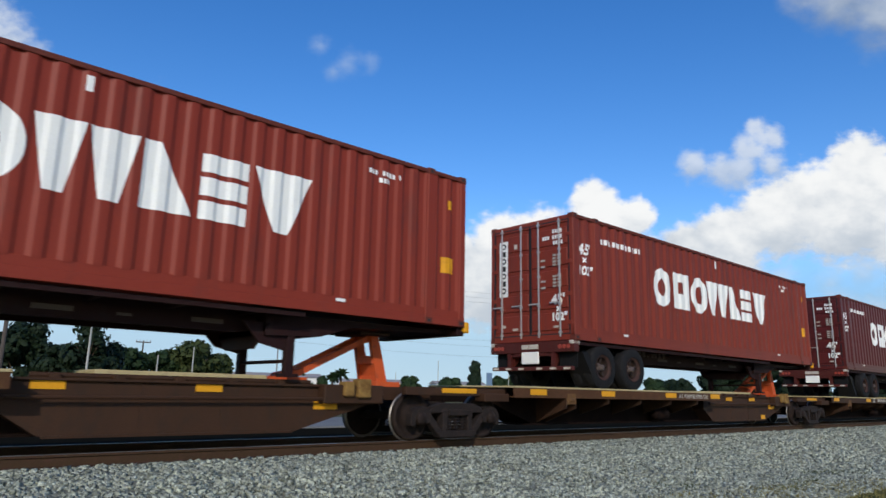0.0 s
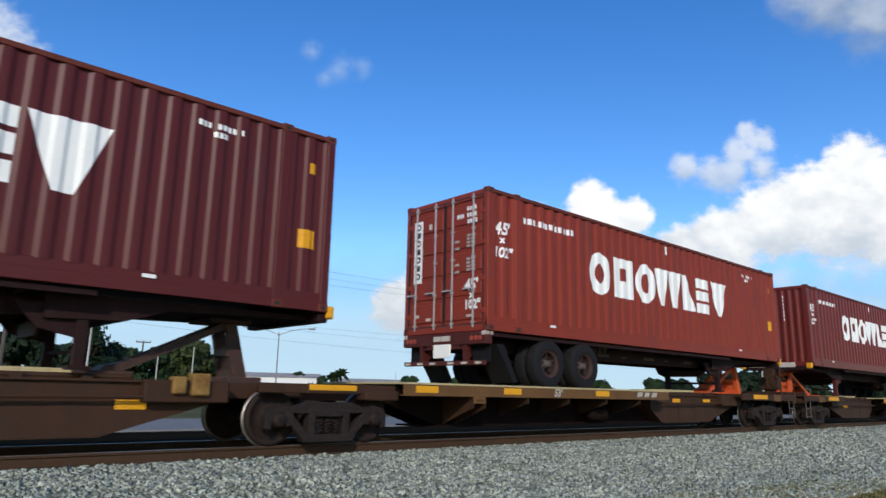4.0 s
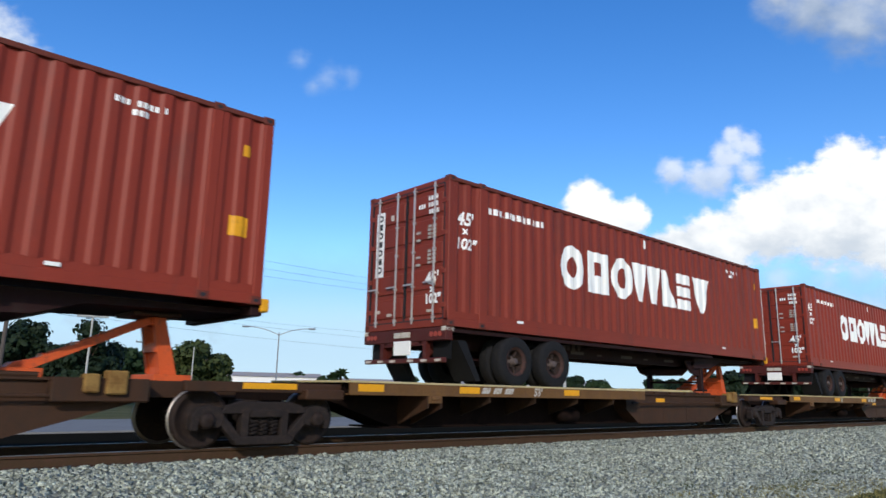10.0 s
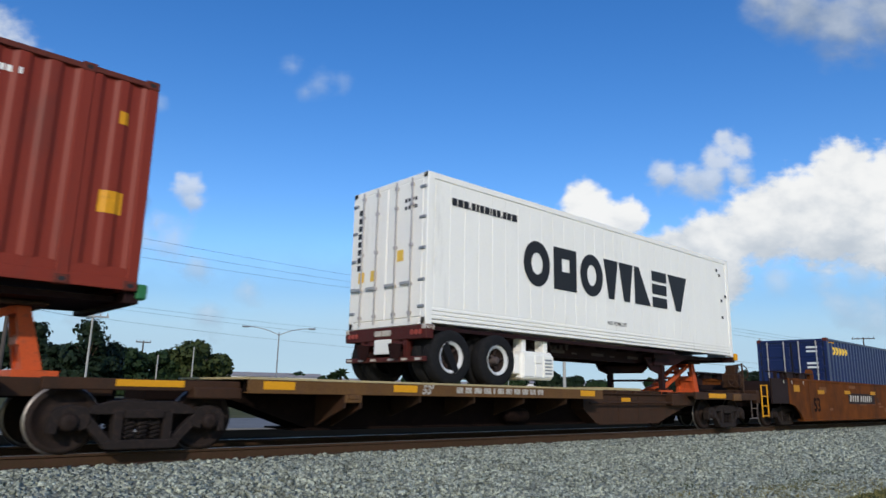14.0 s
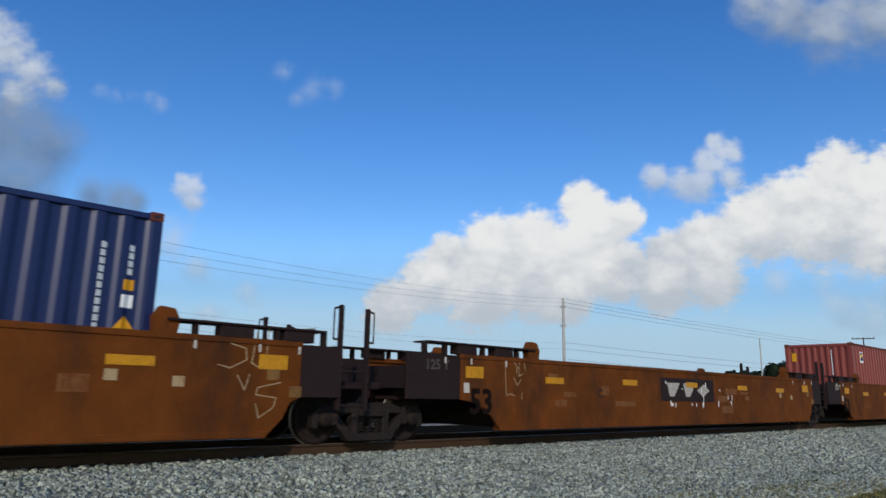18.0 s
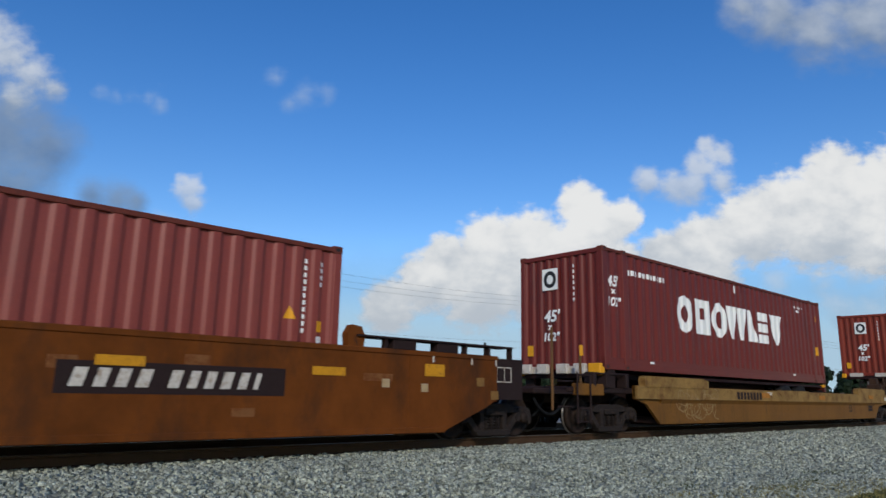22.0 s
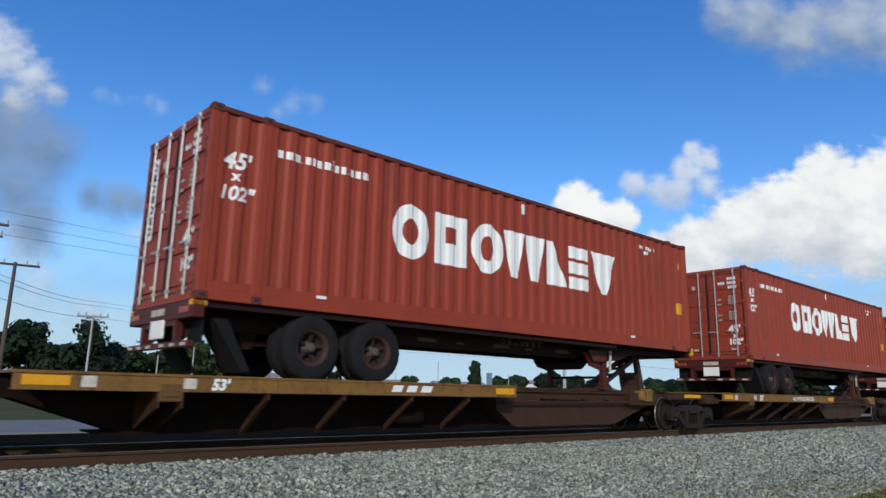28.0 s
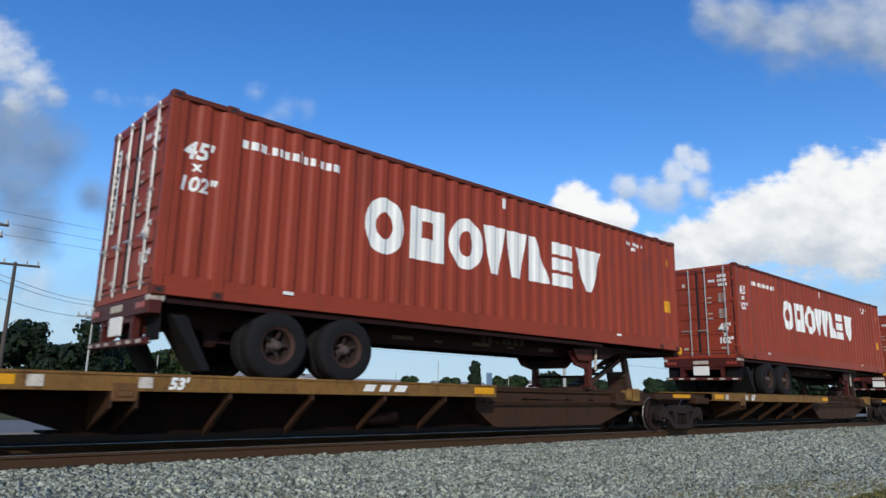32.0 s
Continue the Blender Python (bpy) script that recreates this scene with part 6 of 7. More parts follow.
def cloud_material(name, bright, shade, hard, rough, top=0.98, size=6.0):
    m = bpy.data.materials.new(name)
    m.use_nodes = True
    nt = m.node_tree
    nt.nodes.clear()
    out = nt.nodes.new("ShaderNodeOutputMaterial")
    mix = nt.nodes.new("ShaderNodeMixShader")
    tr = nt.nodes.new("ShaderNodeBsdfTransparent")
    em = nt.nodes.new("ShaderNodeEmission")
    dens = nt.nodes.new("ShaderNodeAttribute")
    dens.attribute_name = "thickness"
    lift = nt.nodes.new("ShaderNodeAttribute")
    lift.attribute_name = "lift"
    uv = nt.nodes.new("ShaderNodeAttribute")
    uv.attribute_name = "spread"
    n1 = node(nt, "ShaderNodeTexNoise", Scale=size, Detail=4.5, Roughness=0.5)
    n2 = node(nt, "ShaderNodeTexNoise", Scale=2.2, Detail=4.0, Roughness=0.5)
    for n in (n1, n2):
        nt.links.new(uv.outputs["Vector"], n.inputs["Vector"])
    ma = node(nt, "ShaderNodeMath")
    ma.operation = "MULTIPLY_ADD"
    ma.inputs[1].default_value, ma.inputs[2].default_value = rough, -0.5 * rough
    nt.links.new(n1.outputs["Fac"], ma.inputs[0])
    ad = node(nt, "ShaderNodeMath")
    ad.operation = "ADD"
    nt.links.new(dens.outputs["Fac"], ad.inputs[0])
    nt.links.new(ma.outputs[0], ad.inputs[1])
    al = node(nt, "ShaderNodeMapRange")
    al.interpolation_type = "SMOOTHSTEP"
    al.inputs["From Min"].default_value, al.inputs["From Max"].default_value = 0.18, 0.18 + hard
    al.inputs["To Max"].default_value = top
    nt.links.new(ad.outputs[0], al.inputs["Value"])
    sh = node(nt, "ShaderNodeMath")
    sh.operation = "MULTIPLY_ADD"
    sh.inputs[1].default_value, sh.inputs[2].default_value = 0.85, -0.38
    nt.links.new(n2.outputs["Fac"], sh.inputs[0])
    s2 = node(nt, "ShaderNodeMath")
    s2.operation = "ADD"
    nt.links.new(sh.outputs[0], s2.inputs[0])
    nt.links.new(lift.outputs["Fac"], s2.inputs[1])
    s3 = node(nt, "ShaderNodeMath")
    s3.operation = "MULTIPLY_ADD"
    s3.inputs[1].default_value = 0.36
    nt.links.new(n1.outputs["Fac"], s3.inputs[0])
    s4 = node(nt, "ShaderNodeMath")
    s4.operation = "ADD"
    s4.inputs[1].default_value = -0.20
    nt.links.new(s2.outputs[0], s4.inputs[0])
    nt.links.new(s4.outputs[0], s3.inputs[2])
    rg = node(nt, "ShaderNodeMapRange")
    rg.interpolation_type = "SMOOTHSTEP"
    rg.inputs["From Min"].default_value, rg.inputs["From Max"].default_value = 0.0, 0.75
    nt.links.new(s3.outputs[0], rg.inputs["Value"])
    cm = node(nt, "ShaderNodeMixRGB")
    cm.inputs["Color1"].default_value, cm.inputs["Color2"].default_value = (*shade, 1), (*bright, 1)
    nt.links.new(rg.outputs[0], cm.inputs["Fac"])
    nt.links.new(cm.outputs[0], em.inputs["Color"])
    nt.links.new(al.outputs[0], mix.inputs["Fac"])
    nt.links.new(tr.outputs[0], mix.inputs[1])
    nt.links.new(em.outputs[0], mix.inputs[2])
    nt.links.new(mix.outputs[0], out.inputs["Surface"])
    return m


WHITE, GREY = (0.97, 0.975, 0.965), (0.56, 0.62, 0.69)
CLOUDS = []


def cloud(blobs, move, mat, label, far=3000.0, seed=0):
    """blobs: (x, y, radius) in thousandths of the picture's width from its left and top, at 19 s; move: drift over the whole clip in the same units."""
    x0, x1 = min(b[0] - 1.25 * b[2] for b in blobs), max(b[0] + 1.25 * b[2] for b in blobs)
    y0, y1 = min(b[1] - 1.25 * b[2] for b in blobs), max(b[1] + 1.25 * b[2] for b in blobs)
    step = 7.0
    nx, ny = int((x1 - x0) / step) + 2, int((y1 - y0) / step) + 2
    bm = bmesh.new()
    ld, ll, lu = bm.verts.layers.float.new("thickness"), bm.verts.layers.float.new("lift"), bm.verts.layers.float_vector.new("spread")
    grid = {}

    def vert(i, j):
        if (i, j) in grid:
            return grid[i, j]
        x, y = x0 + i * step, y0 + j * step
        q = [max(0.0, 1.25 - math.hypot(x - bx, y - by) / r) for bx, by, r in blobs]
        d = sum(k ** 4 for k in q) ** 0.25
        up = max(q[k] * (0.5 + (b[1] - y) / (1.6 * b[2])) for k, b in enumerate(blobs)) if d > 0 else 0
        low = (y - y0) / (y1 - y0)
        w = way((x - 500) / 500, (y - 281.25) / 500)
        v = bm.verts.new(w * (far - 90 * min(d, 1.2)))
        v[ld], v[ll], v[lu] = min(d, 1.3), max(0.0, min(1.2, 0.62 - 0.75 * low + 0.42 * up)), Vector((x / 100 + seed, y / 70, seed))
        grid[i, j] = v
        return v
    for i in range(nx):
        for j in range(ny):
            x, y = x0 + (i + 0.5) * step, y0 + (j + 0.5) * step
            if any(math.hypot(x - bx, y - by) < 1.22 * r + step for bx, by, r in blobs):
                f = bm.faces.new((vert(i, j), vert(i + 1, j), vert(i + 1, j + 1), vert(i, j + 1)))
                f.smooth = True
    ob = link("cloud", bm, mat)
    ob.visible_shadow = False
    tagged(ob, label, "cloud", "clouds in the sky", kind="backdrop")
    cx, cy = sum(b[0] for b in blobs) / len(blobs), sum(b[1] for b in blobs) / len(blobs)
    CLOUDS.append((ob, (cx, cy), move))
    return ob


def build_sky():
    hard = cloud_material("cloud_sunlit", WHITE, GREY, 0.42, 0.7)
    soft = cloud_material("cloud_thin", (0.60, 0.69, 0.80), (0.38, 0.48, 0.62), 1.2, 1.5, 0.58, 3.5)
    haze = cloud_material("cloud_haze", (0.47, 0.67, 0.84), (0.46, 0.66, 0.83), 1.0, 0.3, 0.94, 1.2)
    grey = cloud_material("cloud_grey", (0.58, 0.64, 0.71), (0.27, 0.34, 0.44), 1.0, 1.0, 0.8, 3.0)
    faint = cloud_material("cloud_faint", (0.62, 0.72, 0.84), (0.45, 0.56, 0.70), 1.4, 1.5, 0.36, 3.5)
    murk = cloud_material("cloud_murk", (0.25, 0.32, 0.42), (0.11, 0.16, 0.25), 1.0, 0.9, 0.75, 2.5)
    k = 1000 / 1568

    def P(*bl):
        return [(x * k, y * k, r * k) for x, y, r in bl]
    cloud(P((790, 450, 42), (760, 500, 62), (690, 545, 55), (870, 440, 70), (850, 510, 85), (940, 430, 66), (960, 500, 85), (1030, 362, 46), (1060, 405, 62), (1110, 385, 36), (1030, 460, 84), (1000, 530, 55)), (-20, 2), hard, "sunlit white cumulus cloud low in the sky", seed=1)
    cloud(P((1110, 460, 36), (1180, 450, 50), (1170, 505, 62), (1250, 440, 70), (1260, 495, 62), (1340, 400, 80), (1400, 370, 75), (1480, 310, 65), (1450, 400, 90), (1560, 350, 95), (1550, 420, 80), (1090, 505, 40), (1640, 330, 110), (1740, 380, 110)), (-40, 13), hard, "large bright cumulus cloud bank", seed=2, far=3060)
    cloud(P((1155, 318, 34), (1205, 328, 38), (1250, 290, 38), (1290, 272, 28), (1262, 254, 24), (1235, 330, 38), (1290, 318, 28)), (-80, 27), cloud_material("cloud_torn", (0.80, 0.84, 0.88), (0.50, 0.57, 0.66), 0.8, 1.0, 0.75), "small torn white cloud", seed=3, far=2940)
    cloud(P((1390, 25, 78), (1470, 48, 88), (1560, 25, 104), (1330, 12, 54), (1680, -10, 130), (1640, 52, 92)), (-115, 28), grey, "soft grey cloud high in the sky", seed=4, far=2900)
    cloud(P((15, 95, 66), (60, 132, 48), (-20, 60, 64), (96, 156, 30), (-80, 100, 84), (30, 170, 44)), (2, 22), cloud_material("cloud_left", (0.80, 0.84, 0.87), (0.38, 0.46, 0.57), 1.0, 0.9, 0.76), "white cloud with a ragged edge", seed=5)
    cloud(P((15, 235, 120), (85, 255, 80), (-60, 260, 130), (30, 330, 90), (60, 400, 70)), (2, 14), murk, "hazy grey cloud low down", seed=6, far=3080)
    cloud(P((205, 355, 52), (160, 345, 40), (240, 360, 34)), (0, 3), murk, "small hazy grey cloud", seed=7, far=3040)
    cloud(P((335, 335, 34), (342, 362, 24), (320, 320, 18)), (0, 4), cloud_material("cloud_puff", (0.82, 0.85, 0.88), (0.5, 0.57, 0.66), 0.8, 1.0, 0.7), "small white puff of cloud", seed=8)
    cloud(P((250, 425, 40), (310, 425, 50), (350, 475, 34), (280, 400, 30)), (0, 2), soft, "thin pale cloud in the sky", seed=9, far=3100)
    cloud(P((40, 420, 70), (60, 510, 70), (150, 550, 46), (370, 565, 40), (10, 590, 70), (440, 520, 30)), (0, 1), soft, "thin pale cloud near the horizon", seed=10, far=3120)
    cloud(P((1490, 545, 44), (1545, 560, 55), (1460, 500, 36), (1600, 520, 70), (1520, 480, 40), (1380, 500, 40)), (-10, 3), soft, "pale cloud near the horizon", seed=11, far=3110)
    cloud(P((548, 163, 34), (590, 160, 24), (522, 175, 22), (500, 130, 26)), (-72, 52), faint, "faint wisp of cloud", seed=12)
    cloud(P((180, 162, 22), (205, 168, 20), (262, 172, 18), (285, 186, 20), (235, 170, 16)), (0, 12), faint, "very faint wisp of cloud", seed=13)
    # two glowing bands added to deepen the white sky near the horizon
    cloud([(x * 26.0 - 90, 355 + 0.012 * x * 26, 88) for x in range(48)], (0, 0), cloud_material("cloud_high_haze", (0.23, 0.45, 0.74), (0.225, 0.445, 0.735), 1.0, 0.4, 0.62, 2.0), "blue haze band added to tone the low sky", seed=15, far=3450)
    cloud([(x * 26.0 - 90, 421 + 0.012 * x * 26, 98) for x in range(48)], (0, 0), haze, "pale blue haze band added to tone the horizon", seed=14, far=3300)


# ---- far side of the line ----
def place(u, dist):
    """A point on the ground at that distance from the eye, at the bearing u (thousandths of the picture's width on the horizon)."""
    w = way((u - 500) / 500, 0.3)
    w.z = 0
    w.normalize()
    p = EYE + w * dist
    return p.x, p.y


def leaf_mats():
    out = []
    for name, a in (("leaves_dark", (0.009, 0.019, 0.007)), ("leaves_mid", (0.017, 0.034, 0.010)), ("leaves_olive", (0.036, 0.049, 0.013))):
        m = paint(name, a, 0.7, var=0.35, size=0.9, grain=6, bump=0)
        M[name] = m
        out.append(name)
    return out


def tree(u, dist, tall, wide, mat, label, low=0.15, seed=0, kind="broad"):
    x, y = place(u, dist)
    z = height(y)
    t = thing("tree", x, y, z, label, "tree", "trees beyond the road", train=False)
    rnd = random.Random(seed)
    bm = bmesh.new()
    rod(bm, (0, 0, -0.1), (0.1, 0, tall * 0.5), tall * 0.03, 8, tall * 0.014)
    for i in range(6):
        a = rnd.uniform(0, 6.28)
        zz = tall * rnd.uniform(0.2, 0.45)
        rod(bm, (0.05, 0, zz), (wide * 0.3 * math.cos(a), wide * 0.3 * math.sin(a), zz + tall * 0.25), tall * 0.012, 6, tall * 0.004)
    part("trunk", bm, "bark", t)
    verts, faces = [], []
    lumps = []
    for i in range(26):
        a, q = rnd.uniform(0, 6.28), rnd.random() ** 0.5
        zz = rnd.uniform(low + 0.12, 0.86)
        if kind == "cypress":
            rr = 0.30 * (1 - abs(zz - 0.4))
            lumps.append((wide * 0.15 * q * math.cos(a), wide * 0.15 * q * math.sin(a), tall * zz, wide * rr))
        else:
            env = math.sin(math.pi * min(1, max(0.05, (zz - low * 0.4) / (1.1 - low * 0.4)))) ** 0.6
            lumps.append((wide * 0.36 * env * q * math.cos(a), wide * 0.36 * env * q * math.sin(a), tall * zz, wide * rnd.uniform(0.15, 0.25)))
    size = max(0.12, 0.0025 * dist)
    n = int(min(7000, 3200 + 420 * tall))
    for i in range(n):
        cx, cy, cz, r = rnd.choice(lumps)
        d = Vector((rnd.gauss(0, 1), rnd.gauss(0, 1), rnd.gauss(0, 1))).normalized() * r * rnd.uniform(0.3, 1.08)
        p = Vector((cx, cy, cz)) + Vector((d.x, d.y, d.z * 0.8))
        e = (Vector((d.x, d.y, d.z + 0.3 * r)).normalized() + Vector((rnd.gauss(0, 0.3), rnd.gauss(0, 0.3), rnd.gauss(0, 0.3)))).to_track_quat("Z", "Y").to_matrix() @ Matrix.Rotation(rnd.uniform(0, 6.28), 3, "Z")
        s = size * rnd.uniform(0.7, 1.5)
        b = len(verts)
        for q in ((-s, -s * 0.5, 0), (0.2 * s, -s * 0.7, 0.2 * s), (s, 0, 0), (0.1 * s, s * 0.7, -0.15 * s), (-s, s * 0.5, 0)):
            verts.append(p + e @ Vector(q))
        faces.append((b, b + 1, b + 2, b + 3, b + 4))
    me = bpy.data.meshes.new("crown")
    me.from_pydata(verts, [], faces)
    me.materials.append(M[mat])
    part("crown", me, None, t)
    return t


def palm(u, dist, tall, mat, seed):
    x, y = place(u, dist)
    t = thing("palm_tree", x, y, height(y), "small cabbage palm with a ragged head", "palm tree", "trees beyond the road", train=False)
    rnd = random.Random(seed)
    part("trunk", rod(bmesh.new(), (0, 0, -0.1), (0, 0, tall * 0.8), 0.2, 8, 0.16), "bark", t)
    bm = bmesh.new()
    for i in range(34):
        a, el = rnd.uniform(0, 6.28), rnd.uniform(-0.6, 1.2)
        d = Vector((math.cos(a) * math.cos(el), math.sin(a) * math.cos(el), math.sin(el)))
        s = Vector((-math.sin(a), math.cos(a), 0)) * 0.3
        o = Vector((0, 0, tall * 0.8))
        e = o + d * tall * 0.3
        m = (o + e) / 2 + Vector((0, 0, 0.15))
        tip = e - Vector((0, 0, 0.3))
        vs = [bm.verts.new(p) for p in (o, m - s, tip, m + s)]
        bm.faces.new(vs)
    part("crown", bm, mat, t)


def utility_pole(u, dist, tall, arms, mat="polewood", thick=0.14, label="wooden utility pole with a crossarm", lean=0.0):
    x, y = place(u, dist)
    t = thing("utility_pole", x, y, height(y), label, "utility pole", "poles along the road", train=False)
    t.matrix_basis = pose(x, y, height(y), 0, lean, 0)
    part("pole", rod(bmesh.new(), (0, 0, -0.3), (0, 0, tall), thick, 10, thick * 0.65), mat, t)
    w = way((u - 500) / 500, 0.3)
    sx, sy = w.y, -w.x
    for z, half in arms:
        bm = bmesh.new()
        rod(bm, (-half * sx, -half * sy, z), (half * sx, half * sy, z), 0.07, 6)
        ar = part("crossarm", bm, mat, t)
        im = shared("insulator", lambda: mesh_of("insulator", rod(bmesh.new(), (0, 0, 0.05), (0, 0, 0.28), 0.05, 6), "lampgrey"))
        for q in (-0.9, -0.45, 0.45, 0.9):
            part("insulator", im, None, ar, m=pose(q * half * sx, q * half * sy, z))
    return t


def wire(name, a, b, sag, r, label):
    """a, b: (bearing, distance, height)."""
    pa, pb = [Vector((*place(u, d), h)) for u, d, h in (a, b)]
    cu = bpy.data.curves.new("wire", "CURVE")
    cu.dimensions, cu.bevel_depth, cu.bevel_resolution = "3D", r, 0
    sp = cu.splines.new("POLY")
    sp.points.add(16)
    for i in range(17):
        q = i / 16
        p = pa.lerp(pb, q) - Vector((0, 0, sag * 4 * q * (1 - q)))
        sp.points[i].co = (*p, 1)
    ob = bpy.data.objects.new("wire", cu)
    me = bpy.data.meshes.new_from_object(ob)
    bpy.data.objects.remove(ob)
    me.materials.append(M["wire"])
    w = new("overhead_wire", me)
    tagged(w, label, "overhead wire", "overhead wires")


def build_far_side():
    leaf_mats()
    k = 1000 / 1568
    T = [  # x, distance, height, width, leaves, label, kind
        (28, 75, 8.2, 5.2, "leaves_dark", "dark green broadleaf tree beyond the road", "broad"),
        (100, 66, 5.2, 3.6, "leaves_dark", "dark green bushy tree beside a pole", "broad"),
        (148, 62, 7.2, 5.0, "leaves_dark", "dark green round tree beside a pole", "broad"),
        (185, 66, 5.6, 3.6, "leaves_dark", "dark green bushy tree beyond the road", "broad"),
        (225, 80, 5.8, 5.0, "leaves_mid", "green tree in a row beyond the road", "broad"),
        (262, 82, 5.6, 4.6, "leaves_mid", "green tree in a row beyond the road", "broad"),
        (298, 84, 6.2, 5.0, "leaves_mid", "green tree in a row beyond the road", "broad"),
        (340, 84, 7.4, 6.6, "leaves_olive", "olive green spreading tree beyond the road", "broad"),
        (378, 86, 6.0, 4.0, "leaves_olive", "olive green tree beyond the road", "broad"),
        (520, 150, 5.2, 6.0, "leaves_mid", "distant green tree beyond the road", "broad"),
        (560, 150, 4.6, 5.0, "leaves_mid", "distant green tree beyond the road", "broad"),
        (725, 160, 5.4, 5.0, "leaves_mid", "distant green tree beyond the road", "broad"),
        (795, 170, 5.6, 5.5, "leaves_mid", "distant green tree beyond the road", "broad"),
        (840, 120, 8.2, 3.0, "leaves_dark", "tall narrow dark evergreen tree", "cypress"),
        (890, 170, 6.0, 6.0, "leaves_mid", "distant green tree beyond the road", "broad"),
        (918, 170, 6.4, 6.0, "leaves_mid", "distant green tree beyond the road", "broad"),
        (975, 165, 7.0, 8.0, "leaves_dark", "distant dark green tree beyond the road", "broad"),
        (1012, 170, 6.2, 7.0, "leaves_dark", "distant dark green tree beyond the road", "broad"),
        (1060, 180, 5.2, 7.0, "leaves_mid", "distant green tree beyond the road", "broad"),
        (1158, 160, 5.6, 5.0, "leaves_mid", "distant green tree beyond the road", "broad"),
        (1200, 170, 5.8, 7.0, "leaves_dark", "distant dark green tree beyond the road", "broad"),
        (1262, 150, 6.6, 7.0, "leaves_dark", "dark green tree far along the line", "broad"),
        (1300, 150, 7.4, 7.0, "leaves_dark", "dark green tree far along the line", "broad"),
        (1335, 155, 7.6, 7.0, "leaves_dark", "dark green tree far along the line", "broad"),
        (1390, 140, 8.6, 7.0, "leaves_dark", "dark green tree far along the line", "broad"),
        (1430, 140, 8.8, 8.0, "leaves_dark", "dark green tree far along the line", "broad"),
        (1510, 160, 7.6, 7.0, "leaves_dark", "dark green tree far along the line", "broad"),
        (1560, 160, 6.6, 7.0, "leaves_dark", "dark green tree far along the line", "broad"),
    ]
    for i, (x, d, h, w, m, lab, kd) in enumerate(T):
        tree(x * k, d, h, w, m, lab, seed=i + 3, kind=kd, low=0.05 if d > 100 else 0.12)
    palm(603 * k, 110, 5.2, "leaves_mid", 4)
    palm(588 * k, 112, 4.6, "leaves_mid", 5)
    utility_pole(-5 * k, 46, 8.5, [(8.35, 1.25)])
    utility_pole(-72 * k, 40, 9.6, [(9.4, 1.0), (8.8, 0.8)])
    utility_pole(150 * k, 58, 6.9, [(6.75, 1.1)], "concrete", 0.10, "slim grey pole with a crossarm")
    utility_pole(246 * k, 95, 7.4, [(7.2, 0.9)])
    for x, d, h in ((275, 80, 5.0), (338, 80, 6.0), (775, 140, 8.0), (700, 150, 6.0), (900, 150, 6.0)):
        utility_pole(x * k, d, h, [], "concrete", 0.1, "slim grey pole beyond the road")
    utility_pole(999 * k, 110, 16.9, [(15.4, 0.5), (12.4, 0.5)], "concrete", 0.28, "tall pale concrete pole carrying wires")
    utility_pole(1350 * k, 130, 12.0, [], "concrete", 0.14, "slim grey pole far along the line")
    utility_pole(1536 * k, 120, 11.0, [(10.8, 1.5)], "polewood", 0.14)
    # double street lamp
    x, y = place(488 * k, 70)
    t = thing("street_lamp", x, y, height(y), "grey steel street lamp with two curved arms", "street lamp", train=False)
    part("pole", rod(bmesh.new(), (0, 0, 0), (0, 0, 7.2), 0.09, 10, 0.06), "lampgrey", t)
    w = way((488 * k - 500) / 500, 0.3)
    for s in (-1, 1):
        dx, dy = s * w.y, -s * w.x
        bm = bmesh.new()
        prev = Vector((0, 0, 6.9))
        for i in range(1, 8):
            q = i / 7
            p = Vector((dx * 2.9 * q, dy * 2.9 * q, 6.9 + 0.75 * (1 - (1 - q) ** 2)))
            rod(bm, prev, p, 0.04, 6)
            prev = p
        ar = part("arm", bm, "lampgrey", t)
        bm = bmesh.new()
        bmesh.ops.create_uvsphere(bm, u_segments=12, v_segments=8, radius=1, matrix=Matrix.Translation(prev + Vector((dx * 0.3, dy * 0.3, 0))) @ Matrix.Rotation(math.atan2(dy, dx), 4, "Z") @ Matrix.Diagonal((0.42, 0.16, 0.1, 1)))
        part("lamp_head", bm, "lampgrey", ar)
    # white board fence
    x, y = place(380 * k, 105)
    t = thing("fence", x, y, height(y), "white board fence beyond the road", "fence", train=False)
    t.matrix_basis = pose(x, y, height(y), 0, 0, -28)
    fb = mesh_of("board", B(-0.42, 0.42, -0.04, 0.04, 0.1, 1.9, 0.01), "build")
    for i in range(12):
        part("board", fb, None, t, m=pose((i - 6) * 0.92, 0, 0))
    # road sign
    x, y = place(865 * k, 100)
    t = thing("road_sign", x, y, height(y), "blue grey sign panel on a post", "sign", train=False)
    part("post", B(-0.07, 0.07, -0.07, 0.07, 0, 4.6), "lampgrey", t)
    part("panel", B(-0.6, 0.6, -0.12, -0.07, 2.6, 4.6, 0.02), paint("sign_face", (0.16, 0.24, 0.34), 0.5, var=0.1), t)
    # low white sheds and walls
    for x, d, wd, hh, lab in ((660, 190, 22, 4.2, "low white shed in the distance"), (810, 210, 16, 4.4, "low white shed in the distance"), (985, 190, 22, 4.6, "low pale building in the distance"), (1045, 200, 14, 3.4, "low pale building in the distance"), (450, 150, 27, 4.3, "long white warehouse in the distance")):
        px, py = place(x * k, d)
        t = thing("shed", px, py, height(py), lab, "building", "distant buildings", train=False)
        t.matrix_basis = pose(px, py, height(py), 0, 0, -20)
        part("wall", B(-wd / 2, wd / 2, -3, 3, 0, hh), "build", t)
